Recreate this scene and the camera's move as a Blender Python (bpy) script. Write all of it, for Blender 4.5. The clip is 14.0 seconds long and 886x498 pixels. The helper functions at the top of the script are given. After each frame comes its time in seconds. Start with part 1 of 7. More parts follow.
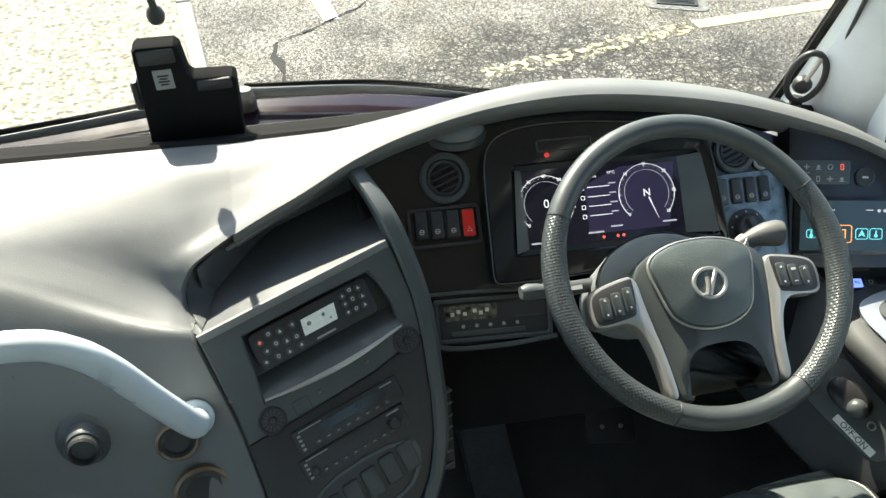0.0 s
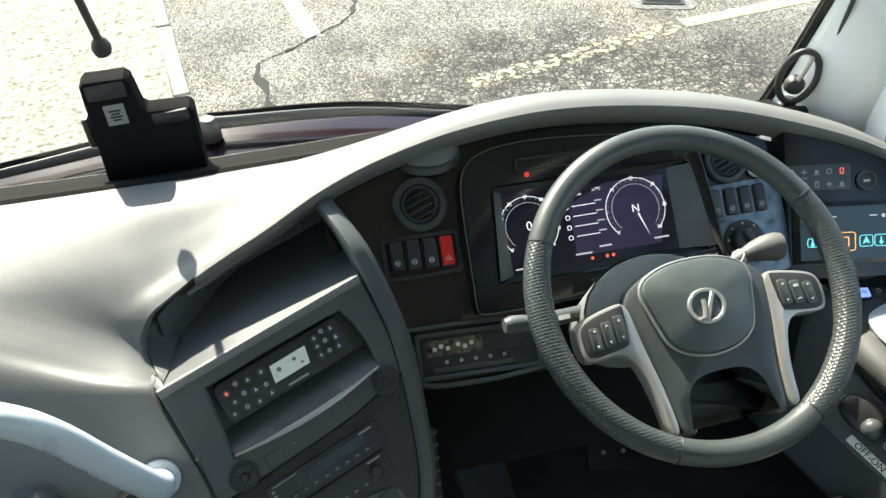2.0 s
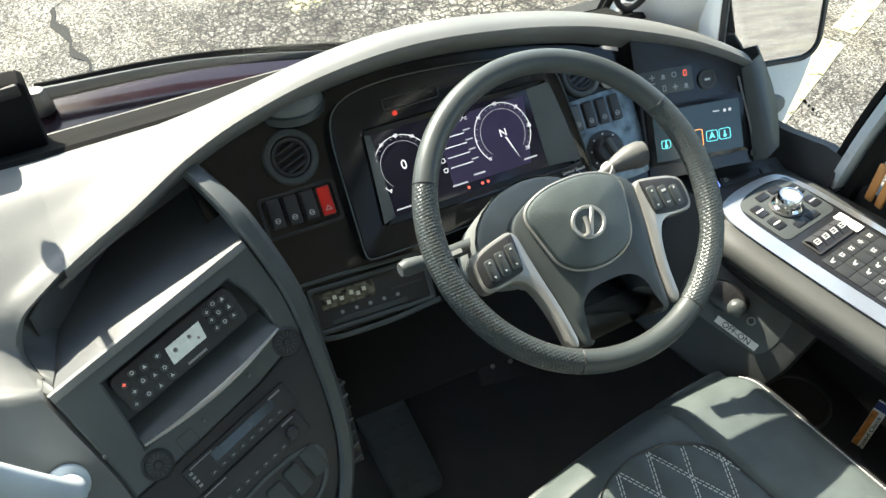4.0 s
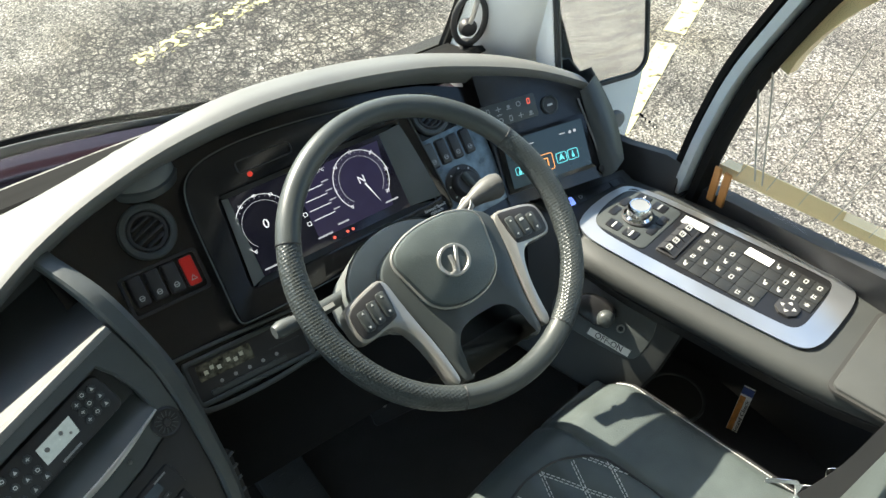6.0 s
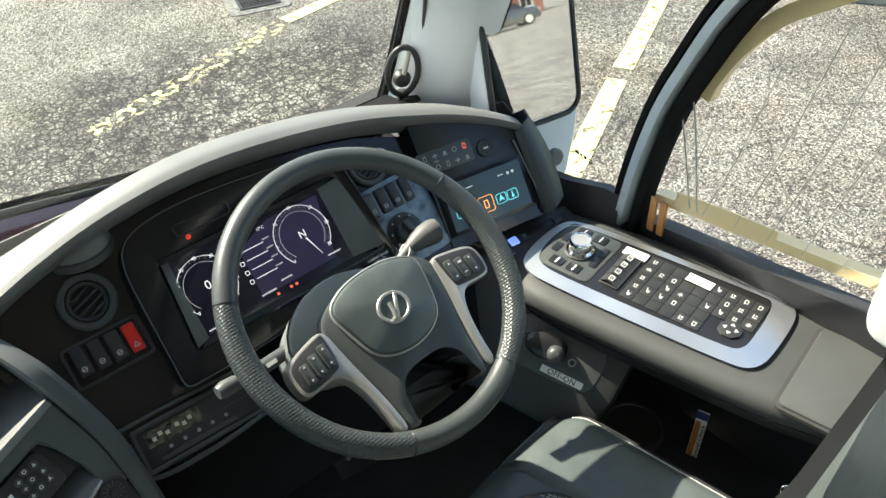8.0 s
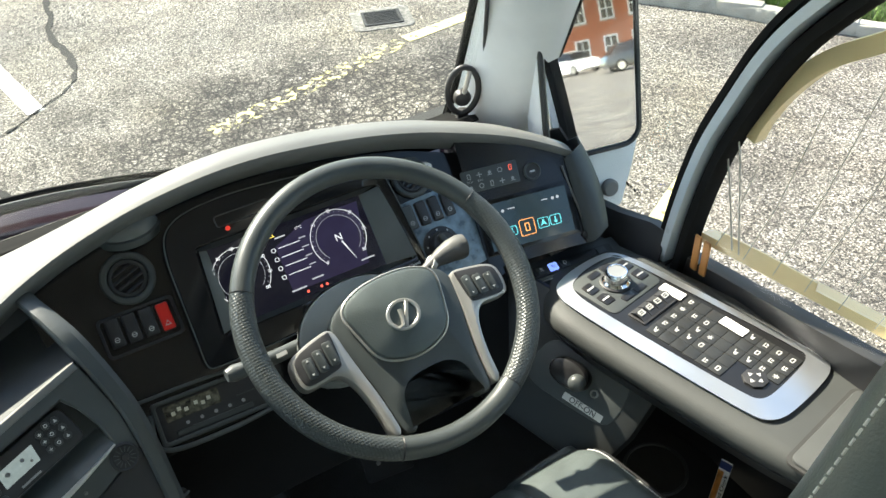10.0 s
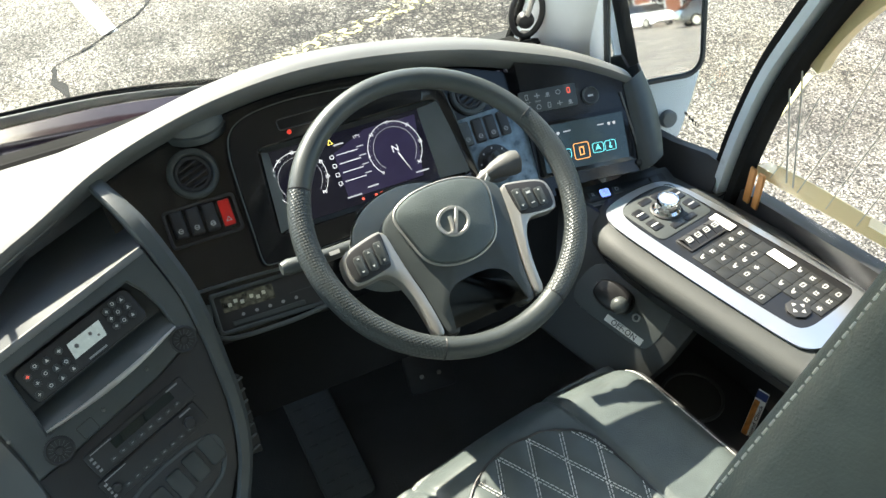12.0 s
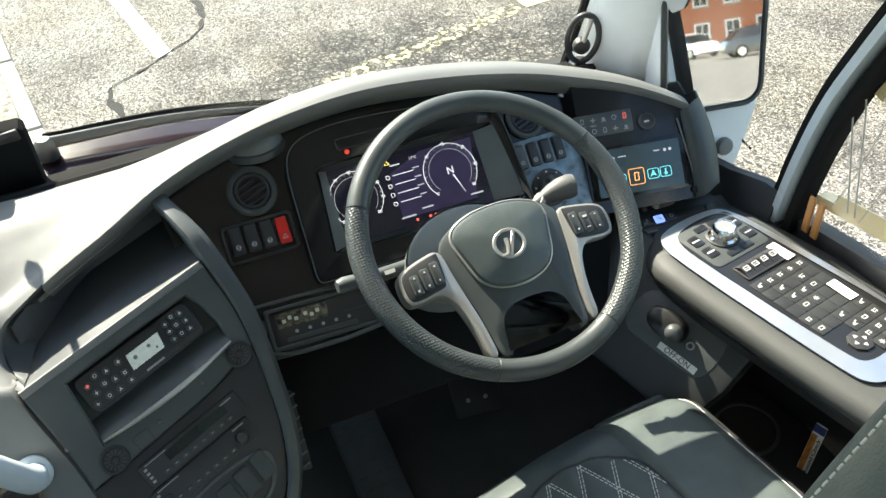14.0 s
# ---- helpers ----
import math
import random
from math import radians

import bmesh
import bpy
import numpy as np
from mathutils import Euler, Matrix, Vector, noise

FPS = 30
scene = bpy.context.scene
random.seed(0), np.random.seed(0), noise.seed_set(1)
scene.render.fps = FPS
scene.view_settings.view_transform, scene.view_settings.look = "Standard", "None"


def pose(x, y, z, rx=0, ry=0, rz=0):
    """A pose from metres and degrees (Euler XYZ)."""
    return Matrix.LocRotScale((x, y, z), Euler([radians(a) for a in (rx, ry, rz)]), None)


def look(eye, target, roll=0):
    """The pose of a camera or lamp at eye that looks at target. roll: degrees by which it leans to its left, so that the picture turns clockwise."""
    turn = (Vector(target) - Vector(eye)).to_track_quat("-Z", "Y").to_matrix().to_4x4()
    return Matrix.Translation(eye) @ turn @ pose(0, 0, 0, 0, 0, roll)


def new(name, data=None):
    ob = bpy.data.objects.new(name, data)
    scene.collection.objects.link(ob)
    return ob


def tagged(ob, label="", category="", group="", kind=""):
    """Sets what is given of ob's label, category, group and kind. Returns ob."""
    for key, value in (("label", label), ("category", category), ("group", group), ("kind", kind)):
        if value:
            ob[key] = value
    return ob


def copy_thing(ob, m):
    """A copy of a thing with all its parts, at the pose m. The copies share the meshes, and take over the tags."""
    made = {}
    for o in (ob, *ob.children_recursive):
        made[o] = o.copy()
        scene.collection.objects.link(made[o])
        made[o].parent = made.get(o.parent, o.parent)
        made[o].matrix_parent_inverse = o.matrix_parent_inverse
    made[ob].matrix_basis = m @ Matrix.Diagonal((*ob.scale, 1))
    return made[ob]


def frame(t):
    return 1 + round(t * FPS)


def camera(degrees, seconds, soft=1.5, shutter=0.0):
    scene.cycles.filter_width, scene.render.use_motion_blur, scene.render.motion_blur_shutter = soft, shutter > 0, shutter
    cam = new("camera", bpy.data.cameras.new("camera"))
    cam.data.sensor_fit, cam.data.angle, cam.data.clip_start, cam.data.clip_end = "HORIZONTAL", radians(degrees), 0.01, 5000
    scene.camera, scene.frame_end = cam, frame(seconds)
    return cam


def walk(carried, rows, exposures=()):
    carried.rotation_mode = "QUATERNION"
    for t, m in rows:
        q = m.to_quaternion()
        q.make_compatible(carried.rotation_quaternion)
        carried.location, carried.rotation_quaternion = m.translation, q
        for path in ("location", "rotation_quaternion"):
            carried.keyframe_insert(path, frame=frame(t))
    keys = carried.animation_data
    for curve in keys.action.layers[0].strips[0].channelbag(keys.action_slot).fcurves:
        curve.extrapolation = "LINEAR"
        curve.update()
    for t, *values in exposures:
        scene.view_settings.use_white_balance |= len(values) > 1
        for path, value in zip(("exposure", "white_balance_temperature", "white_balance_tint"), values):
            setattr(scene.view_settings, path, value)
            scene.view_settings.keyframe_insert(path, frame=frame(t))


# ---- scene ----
cam = camera(55.6, 14.0)
PATH = [
    (0, (-0.533, -0.762, 1.59), (-0.222, 0.732, 0.297), 1.3),
    (0.5, (-0.483, -0.776, 1.585), (-0.135, 0.73, 0.317), 1.2),
    (1, (-0.546, -0.764, 1.57), (-0.199, 0.739, 0.298), -0.1),
    (1.5, (-0.572, -0.738, 1.576), (-0.252, 0.779, 0.313), -1.3),
    (2, (-0.482, -0.687, 1.561), (-0.17, 0.821, 0.284), -1.6),
    (2.5, (-0.553, -0.615, 1.578), (-0.221, 0.747, 0.151), -2.6),
    (3, (-0.586, -0.611, 1.574), (-0.105, 0.684, 0.128), -0.1),
    (3.5, (-0.571, -0.636, 1.568), (-0.027, 0.63, 0.118), -0.1),
    (4, (-0.535, -0.639, 1.588), (0.091, 0.616, 0.162), 0.3),
    (4.2, (-0.53, -0.634, 1.593), (0.126, 0.608, 0.17), 0.7),
    (6.3, (-0.502, -0.639, 1.624), (0.408, 0.488, 0.245), 0.2),
    (6.5, (-0.494, -0.642, 1.622), (0.433, 0.481, 0.251), -0.2),
    (7, (-0.479, -0.652, 1.627), (0.474, 0.478, 0.28), -1.2),
    (7.2, (-0.478, -0.653, 1.626), (0.49, 0.49, 0.3), -1.8),
    (9.3, (-0.404, -0.767, 1.64), (0.498, 0.469, 0.352), -3.0),
    (9.5, (-0.383, -0.777, 1.63), (0.454, 0.557, 0.398), -3.0),
    (10, (-0.373, -0.791, 1.629), (0.391, 0.571, 0.379), -3.0),
    (10.5, (-0.399, -0.798, 1.598), (0.296, 0.55, 0.295), -2.2),
    (11, (-0.4, -0.825, 1.594), (0.277, 0.506, 0.265), -1.6),
    (11.5, (-0.394, -0.861, 1.605), (0.264, 0.43, 0.226), -1.1),
    (12, (-0.397, -0.849, 1.605), (0.21, 0.509, 0.268), -2.9),
    (12.5, (-0.394, -0.856, 1.611), (0.201, 0.49, 0.257), -3.2),
    (13, (-0.407, -0.851, 1.603), (0.21, 0.53, 0.295), -2.9),
    (13.5, (-0.421, -0.848, 1.6), (0.157, 0.562, 0.305), -3.6),
    (14, (-0.423, -0.844, 1.601), (0.121, 0.589, 0.315), -3.7),
]
walk(cam, [(t, look(eye, target, roll)) for t, eye, target, roll in PATH],
     exposures=[(0, 1.82, 7100, 4), (0.3, 1.10, 7100, 4), (0.6, 0.95, 7100, 4), (1.0, 1.32, 7100, 4), (1.5, 1.67, 7100, 4), (2.5, 1.95, 7100, 4), (4.2, 2.0, 7100, 4), (6.5, 1.67, 7100, 4), (9.5, 1.60, 7100, 4), (10.5, 1.98, 7100, 4), (12.5, 2.02, 7100, 4), (14, 1.92, 7100, 4)])
# ---------------------------------------------------------------- light
SUN_WAY = Vector((0.050, -0.160, -0.152)).normalized()
world = bpy.data.worlds.new("sky")
scene.world = world
world.use_nodes = True
wn = world.node_tree.nodes
sky = wn.new("ShaderNodeTexSky")
sky.sky_type, sky.sun_disc = "NISHITA", False
sky.sun_elevation = math.asin(-SUN_WAY.z)
sky.sun_rotation = math.atan2(-SUN_WAY.x, -SUN_WAY.y)
world.node_tree.links.new(sky.outputs[0], wn["Background"].inputs[0])
wn["Background"].inputs[1].default_value = 0.15
sun = new("sun", bpy.data.lights.new("sun", "SUN"))
sun.data.energy, sun.data.angle, sun.data.color = 4.9, radians(0.5), (1.0, 0.95, 0.87)
sun.matrix_world = look((0, 0, 0), SUN_WAY)


# ---------------------------------------------------------------- materials
def material(name, color, rough=0.5, metal=0.0, grain=0.0, grain_size=0.002, vary=0.12, vary_size=0.08,
             spec=0.5, coat=0.0, emit=None, power=1.0, dots=0.0, rough_vary=0.08):
    """A procedural surface: base colour with blotches, roughness variation and fine relief, sized in metres."""
    m = bpy.data.materials.new(name)
    m.use_nodes = True
    nt = m.node_tree
    b = nt.nodes["Principled BSDF"]
    b.inputs["Roughness"].default_value, b.inputs["Metallic"].default_value = rough, metal
    b.inputs["Specular IOR Level"].default_value, b.inputs["Coat Weight"].default_value = spec, coat
    b.inputs["Coat Roughness"].default_value = 0.05
    co = nt.nodes.new("ShaderNodeTexCoord")
    big = nt.nodes.new("ShaderNodeTexNoise")
    big.inputs["Scale"].default_value, big.inputs["Detail"].default_value = 1 / vary_size, 6
    nt.links.new(co.outputs["Object"], big.inputs["Vector"])
    ramp = nt.nodes.new("ShaderNodeMapRange")
    ramp.inputs["From Min"].default_value, ramp.inputs["From Max"].default_value = 0.3, 0.7
    ramp.inputs["To Min"].default_value, ramp.inputs["To Max"].default_value = 1 - vary, 1 + vary
    nt.links.new(big.outputs["Fac"], ramp.inputs["Value"])
    tint = nt.nodes.new("ShaderNodeMix")
    tint.data_type, tint.blend_type = "RGBA", "MULTIPLY"
    tint.inputs["Factor"].default_value = 1.0
    tint.inputs["A"].default_value = (*color, 1)
    nt.links.new(ramp.outputs["Result"], tint.inputs["B"])
    nt.links.new(tint.outputs["Result"], b.inputs["Base Color"])
    rr_ = nt.nodes.new("ShaderNodeMapRange")
    rr_.inputs["To Min"].default_value, rr_.inputs["To Max"].default_value = max(0.02, rough - rough_vary), min(1, rough + rough_vary)
    nt.links.new(big.outputs["Fac"], rr_.inputs["Value"])
    nt.links.new(rr_.outputs["Result"], b.inputs["Roughness"])
    if grain or dots:
        if dots:
            fine = nt.nodes.new("ShaderNodeTexVoronoi")
            fine.inputs["Scale"].default_value, fine.inputs["Randomness"].default_value = 1 / dots, 0.15
            out = fine.outputs["Distance"]
        else:
            fine = nt.nodes.new("ShaderNodeTexNoise")
            fine.inputs["Scale"].default_value, fine.inputs["Detail"].default_value = 1 / grain_size, 3
            out = fine.outputs["Fac"]
        nt.links.new(co.outputs["Object"], fine.inputs["Vector"])
        bump = nt.nodes.new("ShaderNodeBump")
        bump.inputs["Strength"].default_value = grain or 0.6
        bump.inputs["Distance"].default_value = dots * 0.5 if dots else grain_size * 0.5
        nt.links.new(out, bump.inputs["Height"])
        nt.links.new(bump.outputs["Normal"], b.inputs["Normal"])
    if emit:
        b.inputs["Emission Color"].default_value, b.inputs["Emission Strength"].default_value = (*emit, 1), power
    return m


def nodes_of(m):
    return m.node_tree, m.node_tree.nodes["Principled BSDF"]


GREY = material("grey_dash_vinyl", (0.135, 0.140, 0.137), 0.52, grain=0.35, grain_size=0.0016, vary=0.08, vary_size=0.12)
GREY_DARK = material("dark_grey_plastic", (0.070, 0.079, 0.080), 0.42, grain=0.25, grain_size=0.0012)
GREY_MID = material("mid_grey_plastic", (0.17, 0.17, 0.165), 0.48, grain=0.3, grain_size=0.0014)
WALLGREY = material("pale_grey_plastic", (0.20, 0.215, 0.21), 0.45, grain=0.2, grain_size=0.001)
CONSOLE_GREY = material("dark_console_vinyl", (0.043, 0.046, 0.045), 0.65, grain=0.35, grain_size=0.0014)
STALKGREY = material("worn_grey_plastic", (0.105, 0.107, 0.105), 0.5, grain=0.3, grain_size=0.0012)
CHARCOAL = material("charcoal_plastic", (0.052, 0.059, 0.059), 0.42, grain=0.25, grain_size=0.0012)
BLACK = material("black_plastic", (0.028, 0.028, 0.030), 0.45, grain=0.2, grain_size=0.001)
SATIN_BLACK = material("satin_black_plastic", (0.012, 0.012, 0.013), 0.32, grain=0.12, grain_size=0.001)
DARK_TRIM = material("dark_moulded_trim", (0.017, 0.019, 0.019), 0.5, grain=0.2, grain_size=0.0012)
GLOSS = material("gloss_black_panel", (0.008, 0.008, 0.009), 0.16, vary_size=0.03, rough_vary=0.06)
BLUEFILM = material("blue_grey_film", (0.15, 0.21, 0.26), 0.3, vary=0.5, vary_size=0.02, rough_vary=0.12)
LEATHER = material("black_leather", (0.080, 0.096, 0.095), 0.36, grain=0.45, grain_size=0.0022, vary=0.15, vary_size=0.05)
RIMLEATHER = material("wheel_leather", (0.054, 0.062, 0.062), 0.34, grain=0.2, grain_size=0.0014)
PERF = material("perforated_leather", (0.046, 0.053, 0.053), 0.36, dots=0.0042, grain=0.65)
STITCH = material("white_thread", (0.7, 0.7, 0.68), 0.7)
SILVER = material("satin_silver_trim", (0.42, 0.41, 0.385), 0.36, metal=0.6, vary=0.06)
BRUSHED = material("bright_satin_chrome", (0.64, 0.66, 0.68), 0.33, metal=0.9, vary=0.04)
CHROME = material("polished_chrome", (0.82, 0.83, 0.85), 0.12, metal=1.0, vary=0.04, rough_vary=0.05)
RAILPAINT = material("pale_grey_paint", (0.50, 0.56, 0.60), 0.3, vary=0.06, coat=0.2)
WHITEPAINT = material("white_trim", (0.78, 0.79, 0.79), 0.4, grain=0.15, grain_size=0.002, vary=0.05)
PRINT = material("white_print", (0.6, 0.6, 0.58), 0.5)
PRINTDIM = material("grey_print", (0.34, 0.34, 0.34), 0.5)
PAPER = material("white_label", (0.82, 0.82, 0.8), 0.5, vary=0.05)
INK = material("black_ink", (0.015, 0.015, 0.018), 0.5)
RED = material("red_switch", (0.75, 0.02, 0.015), 0.3, vary=0.05)
REDLAMP = material("red_lamp", (0.5, 0.02, 0.02), 0.3, emit=(1.0, 0.08, 0.05), power=0.15)
RUBBER = material("black_rubber", (0.014, 0.014, 0.014), 0.85, spec=0.03)
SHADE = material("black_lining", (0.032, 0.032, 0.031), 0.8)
CARPET = material("black_floor_covering", (0.075, 0.075, 0.071), 0.85, grain=0.8, grain_size=0.004)
CREAM = material("cream_body_paint", (0.84, 0.64, 0.36), 0.35, vary=0.06)
TAN = material("tan_strap", (0.45, 0.20, 0.06), 0.5)
MAROON = material("maroon_body_paint", (0.022, 0.011, 0.017), 0.18, coat=0.5)
LCD = material("pale_lcd", (0.30, 0.35, 0.35), 0.25, emit=(0.55, 0.65, 0.66), power=0.10, vary=0.12, vary_size=0.01)
SCREEN = material("dark_display_glass", (0.006, 0.006, 0.010), 0.1, emit=(0.03, 0.03, 0.06), power=0.06, rough_vary=0.03)
GLOW_W = material("display_white", (0.5, 0.5, 0.5), 0.4, emit=(0.9, 0.92, 1.0), power=0.3)
GLOW_G = material("display_grey", (0.2, 0.2, 0.22), 0.4, emit=(0.5, 0.52, 0.58), power=0.3)
SHEEN_P = material("violet_reflection", (0.012, 0.010, 0.022), 0.4, emit=(0.10, 0.07, 0.24), power=0.05, vary=0.3, vary_size=0.03)
GLOW_C = material("display_cyan", (0.05, 0.3, 0.35), 0.4, emit=(0.12, 0.62, 0.70), power=0.5)
GLOW_O = material("display_orange", (0.5, 0.2, 0.05), 0.4, emit=(0.95, 0.38, 0.10), power=0.55)
GLOW_Y = material("display_yellow", (0.5, 0.4, 0.05), 0.4, emit=(0.9, 0.7, 0.15), power=0.5)
GLOW_GR = material("display_green", (0.1, 0.4, 0.15), 0.4, emit=(0.2, 0.75, 0.35), power=0.4)
GLOW_B = material("blue_key", (0.08, 0.12, 0.5), 0.4, emit=(0.15, 0.25, 0.9), power=0.6)
GLOW_R = material("display_red", (0.4, 0.05, 0.04), 0.4, emit=(0.8, 0.12, 0.08), power=0.4)


def glass_material(name, tint=(1, 1, 1)):
    """Thin clear sheet: mostly straight through, with a faint sheen."""
    m = bpy.data.materials.new(name)
    m.use_nodes = True
    nt = m.node_tree
    nt.nodes.clear()
    out, mix = nt.nodes.new("ShaderNodeOutputMaterial"), nt.nodes.new("ShaderNodeMixShader")
    clear, gloss = nt.nodes.new("ShaderNodeBsdfTransparent"), nt.nodes.new("ShaderNodeBsdfGlossy")
    mix.inputs[0].default_value = 0.025
    clear.inputs[0].default_value = (*tint, 1)
    gloss.inputs["Roughness"].default_value = 0.02
    for a, b in ((clear.outputs[0], mix.inputs[1]), (gloss.outputs[0], mix.inputs[2]), (mix.outputs[0], out.inputs[0])):
        nt.links.new(a, b)
    return m


GLASS = glass_material("clear_glass", (0.93, 0.95, 0.94))
TINTED = glass_material("tinted_side_glass", (0.72, 0.75, 0.74))
MIRROR = material("mirror_silvering", (0.9, 0.9, 0.9), 0.02, metal=1.0, vary=0.0, rough_vary=0.0)


# ---------------------------------------------------------------- mesh helpers
def fr(o, u, v):
    """A frame at o with its x along u and its y as near v as it can be."""
    u, v = Vector(u).normalized(), Vector(v)
    v = (v - v.dot(u) * u).normalized()
    n = u.cross(v)
    return Matrix(((u.x, v.x, n.x, o[0]), (u.y, v.y, n.y, o[1]), (u.z, v.z, n.z, o[2]), (0, 0, 0, 1)))


def thing(name, m, label, category, group="", kind=""):
    ob = new(name)
    ob.matrix_world = m
    ob.empty_display_size = 0.02
    return tagged(ob, label, category, group, kind)


def to_mesh(name, bm, mat, angle=38):
    bmesh.ops.recalc_face_normals(bm, faces=bm.faces)
    me = bpy.data.meshes.new(name)
    bm.to_mesh(me)
    bm.free()
    me.polygons.foreach_set("use_smooth", [True] * len(me.polygons))
    me.set_sharp_from_angle(angle=radians(angle))
    me.materials.append(mat)
    return me


def part(name, bm, mat, parent, label="", m=None, angle=38):
    """One mesh object under a thing or under a part of it."""
    ob = new(name, bm if isinstance(bm, bpy.types.Mesh) else to_mesh(name, bm, mat, angle))
    ob.parent = parent
    if m is not None:
        ob.matrix_local = m
    return tagged(ob, label)


def solid(name, bm, mat, label, category, kind="", group="", angle=38, m=None):
    ob = new(name, to_mesh(name, bm, mat, angle))
    if m is not None:
        ob.matrix_world = m
    return tagged(ob, label, category, group, kind)


def mesh():
    return bmesh.new()


def box(bm, c, s, bevel=0.0, seg=2, m=None):
    t = Matrix.Translation(c) @ Matrix.Diagonal((*s, 1))
    made = bmesh.ops.create_cube(bm, size=1, matrix=(m or Matrix()) @ t)["verts"]
    if bevel:
        edges = list({e for v in made for e in v.link_edges})
        bmesh.ops.bevel(bm, geom=edges, offset=bevel, segments=seg, affect="EDGES", profile=0.5)
    return bm


def rrect(w, h, r, n=4, cx=0.0, cy=0.0):
    pts = []
    for k, (sx, sy) in enumerate(((1, 1), (-1, 1), (-1, -1), (1, -1))):
        for j in range(n + 1):
            a = (k + j / n) * math.pi / 2
            pts.append((cx + sx * (w / 2 - r) + r * math.cos(a), cy + sy * (h / 2 - r) + r * math.sin(a)))
    return pts


def circle(r, n=24, cx=0.0, cy=0.0, ry=None):
    return [(cx + r * math.cos(2 * math.pi * k / n), cy + (ry or r) * math.sin(2 * math.pi * k / n)) for k in range(n)]


def inset(pts, d):
    """The closed outline moved inwards by d (outline runs counter-clockwise)."""
    out, n = [], len(pts)
    for k in range(n):
        a, b, c = Vector(pts[k - 1]), Vector(pts[k]), Vector(pts[(k + 1) % n])
        e, f = (b - a), (c - b)
        if e.length < 1e-7 or f.length < 1e-7:
            out.append(tuple(b))
            continue
        e, f = e.normalized(), f.normalized()
        ne, nf = Vector((-e.y, e.x)), Vector((-f.y, f.x))
        s = ne + nf
        s = s / max(0.5, s.dot(ne)) if s.length > 1e-6 else ne
        out.append(tuple(b + d * s))
    return out


def smooth_outline(pts, n=5):
    """A closed curve through the corners' midpoints, with rounded corners."""
    out, k = [], len(pts)
    for i in range(k):
        a, b, c = Vector(pts[i - 1]), Vector(pts[i]), Vector(pts[(i + 1) % k])
        p, q = (a + b) / 2, (b + c) / 2
        for j in range(n):
            t = j / n
            out.append(tuple((1 - t) ** 2 * p + 2 * t * (1 - t) * b + t * t * q))
    return out


def ring(bm, pts, z, m):
    return [bm.verts.new(m @ Vector((x, y, z))) for x, y in pts]


def bridge(bm, a, b):
    n = len(a)
    for k in range(n):
        bm.faces.new((a[k], a[(k + 1) % n], b[(k + 1) % n], b[k]))


def prism(bm, pts, z0, z1, bevel=0.0, m=None, crown=0.0):
    """A plate with the given outline from z0 to z1, its upper edge rounded."""
    m = m or Matrix()
    low = ring(bm, pts, z0, m)
    bm.faces.new(low[::-1])
    if bevel:
        mid = ring(bm, pts, z1 - bevel, m)
        near = ring(bm, inset(pts, bevel * 0.3), z1 - bevel * 0.3, m)
        top = ring(bm, inset(pts, bevel), z1, m)
        for a, b in ((low, mid), (mid, near), (near, top)):
            bridge(bm, a, b)
    else:
        top = ring(bm, pts, z1, m)
        bridge(bm, low, top)
    if crown:
        c = bm.verts.new(m @ Vector((sum(p[0] for p in pts) / len(pts), sum(p[1] for p in pts) / len(pts), z1 + crown)))
        for k in range(len(top)):
            bm.faces.new((top[k], top[(k + 1) % len(top)], c))
    else:
        bm.faces.new(top)
    return bm


def frame_ring(bm, outer, inner, z0, z1, bevel=0.0, m=None, zi=None):
    """A ring plate between two outlines of equal count; zi: the height of its inner edge."""
    m = m or Matrix()
    zi = z1 if zi is None else zi
    a, d = ring(bm, outer, z0, m), ring(bm, inner, min(z0, zi - 0.001), m)
    b, c = ring(bm, outer, z1 - bevel, m), ring(bm, inner, zi - bevel, m)
    bridge(bm, a, b)
    if bevel:
        b2, c2 = ring(bm, inset(outer, bevel), z1, m), ring(bm, inset(inner, -bevel), zi, m)
        bridge(bm, b, b2), bridge(bm, b2, c2), bridge(bm, c2, c)
    else:
        bridge(bm, b, c)
    bridge(bm, c, d), bridge(bm, d, a)
    return bm


def tube(bm, pts, r, seg=8, closed=False, radii=None, flat=1.0):
    pts = [Vector(p) for p in pts]
    n, rings, side = len(pts), [], None
    for k, p in enumerate(pts):
        a = pts[k - 1] if (closed or k) else p
        b = pts[(k + 1) % n] if (closed or k < n - 1) else p
        t = (b - a).normalized()
        if side is None:
            side = t.orthogonal().normalized()
        side = (side - side.dot(t) * t).normalized()
        up = t.cross(side)
        rad = radii[k] if radii else r
        rings.append([bm.verts.new(p + rad * (math.cos(2 * math.pi * j / seg) * side + flat * math.sin(2 * math.pi * j / seg) * up)) for j in range(seg)])
    for k in range(n if closed else n - 1):
        bridge(bm, rings[k], rings[(k + 1) % n])
    if not closed:
        bm.faces.new(rings[0][::-1]), bm.faces.new(rings[-1])
    return bm


def lathe(bm, profile, seg=24, m=None):
    """A turned shape about z from (radius, height) pairs."""
    m = m or Matrix()
    rows = [[bm.verts.new(m @ Vector((r * math.cos(2 * math.pi * k / seg), r * math.sin(2 * math.pi * k / seg), z))) for k in range(seg)] for r, z in profile]
    for a, b in zip(rows, rows[1:]):
        bridge(bm, a, b)
    bm.faces.new(rows[0][::-1]), bm.faces.new(rows[-1])
    return bm


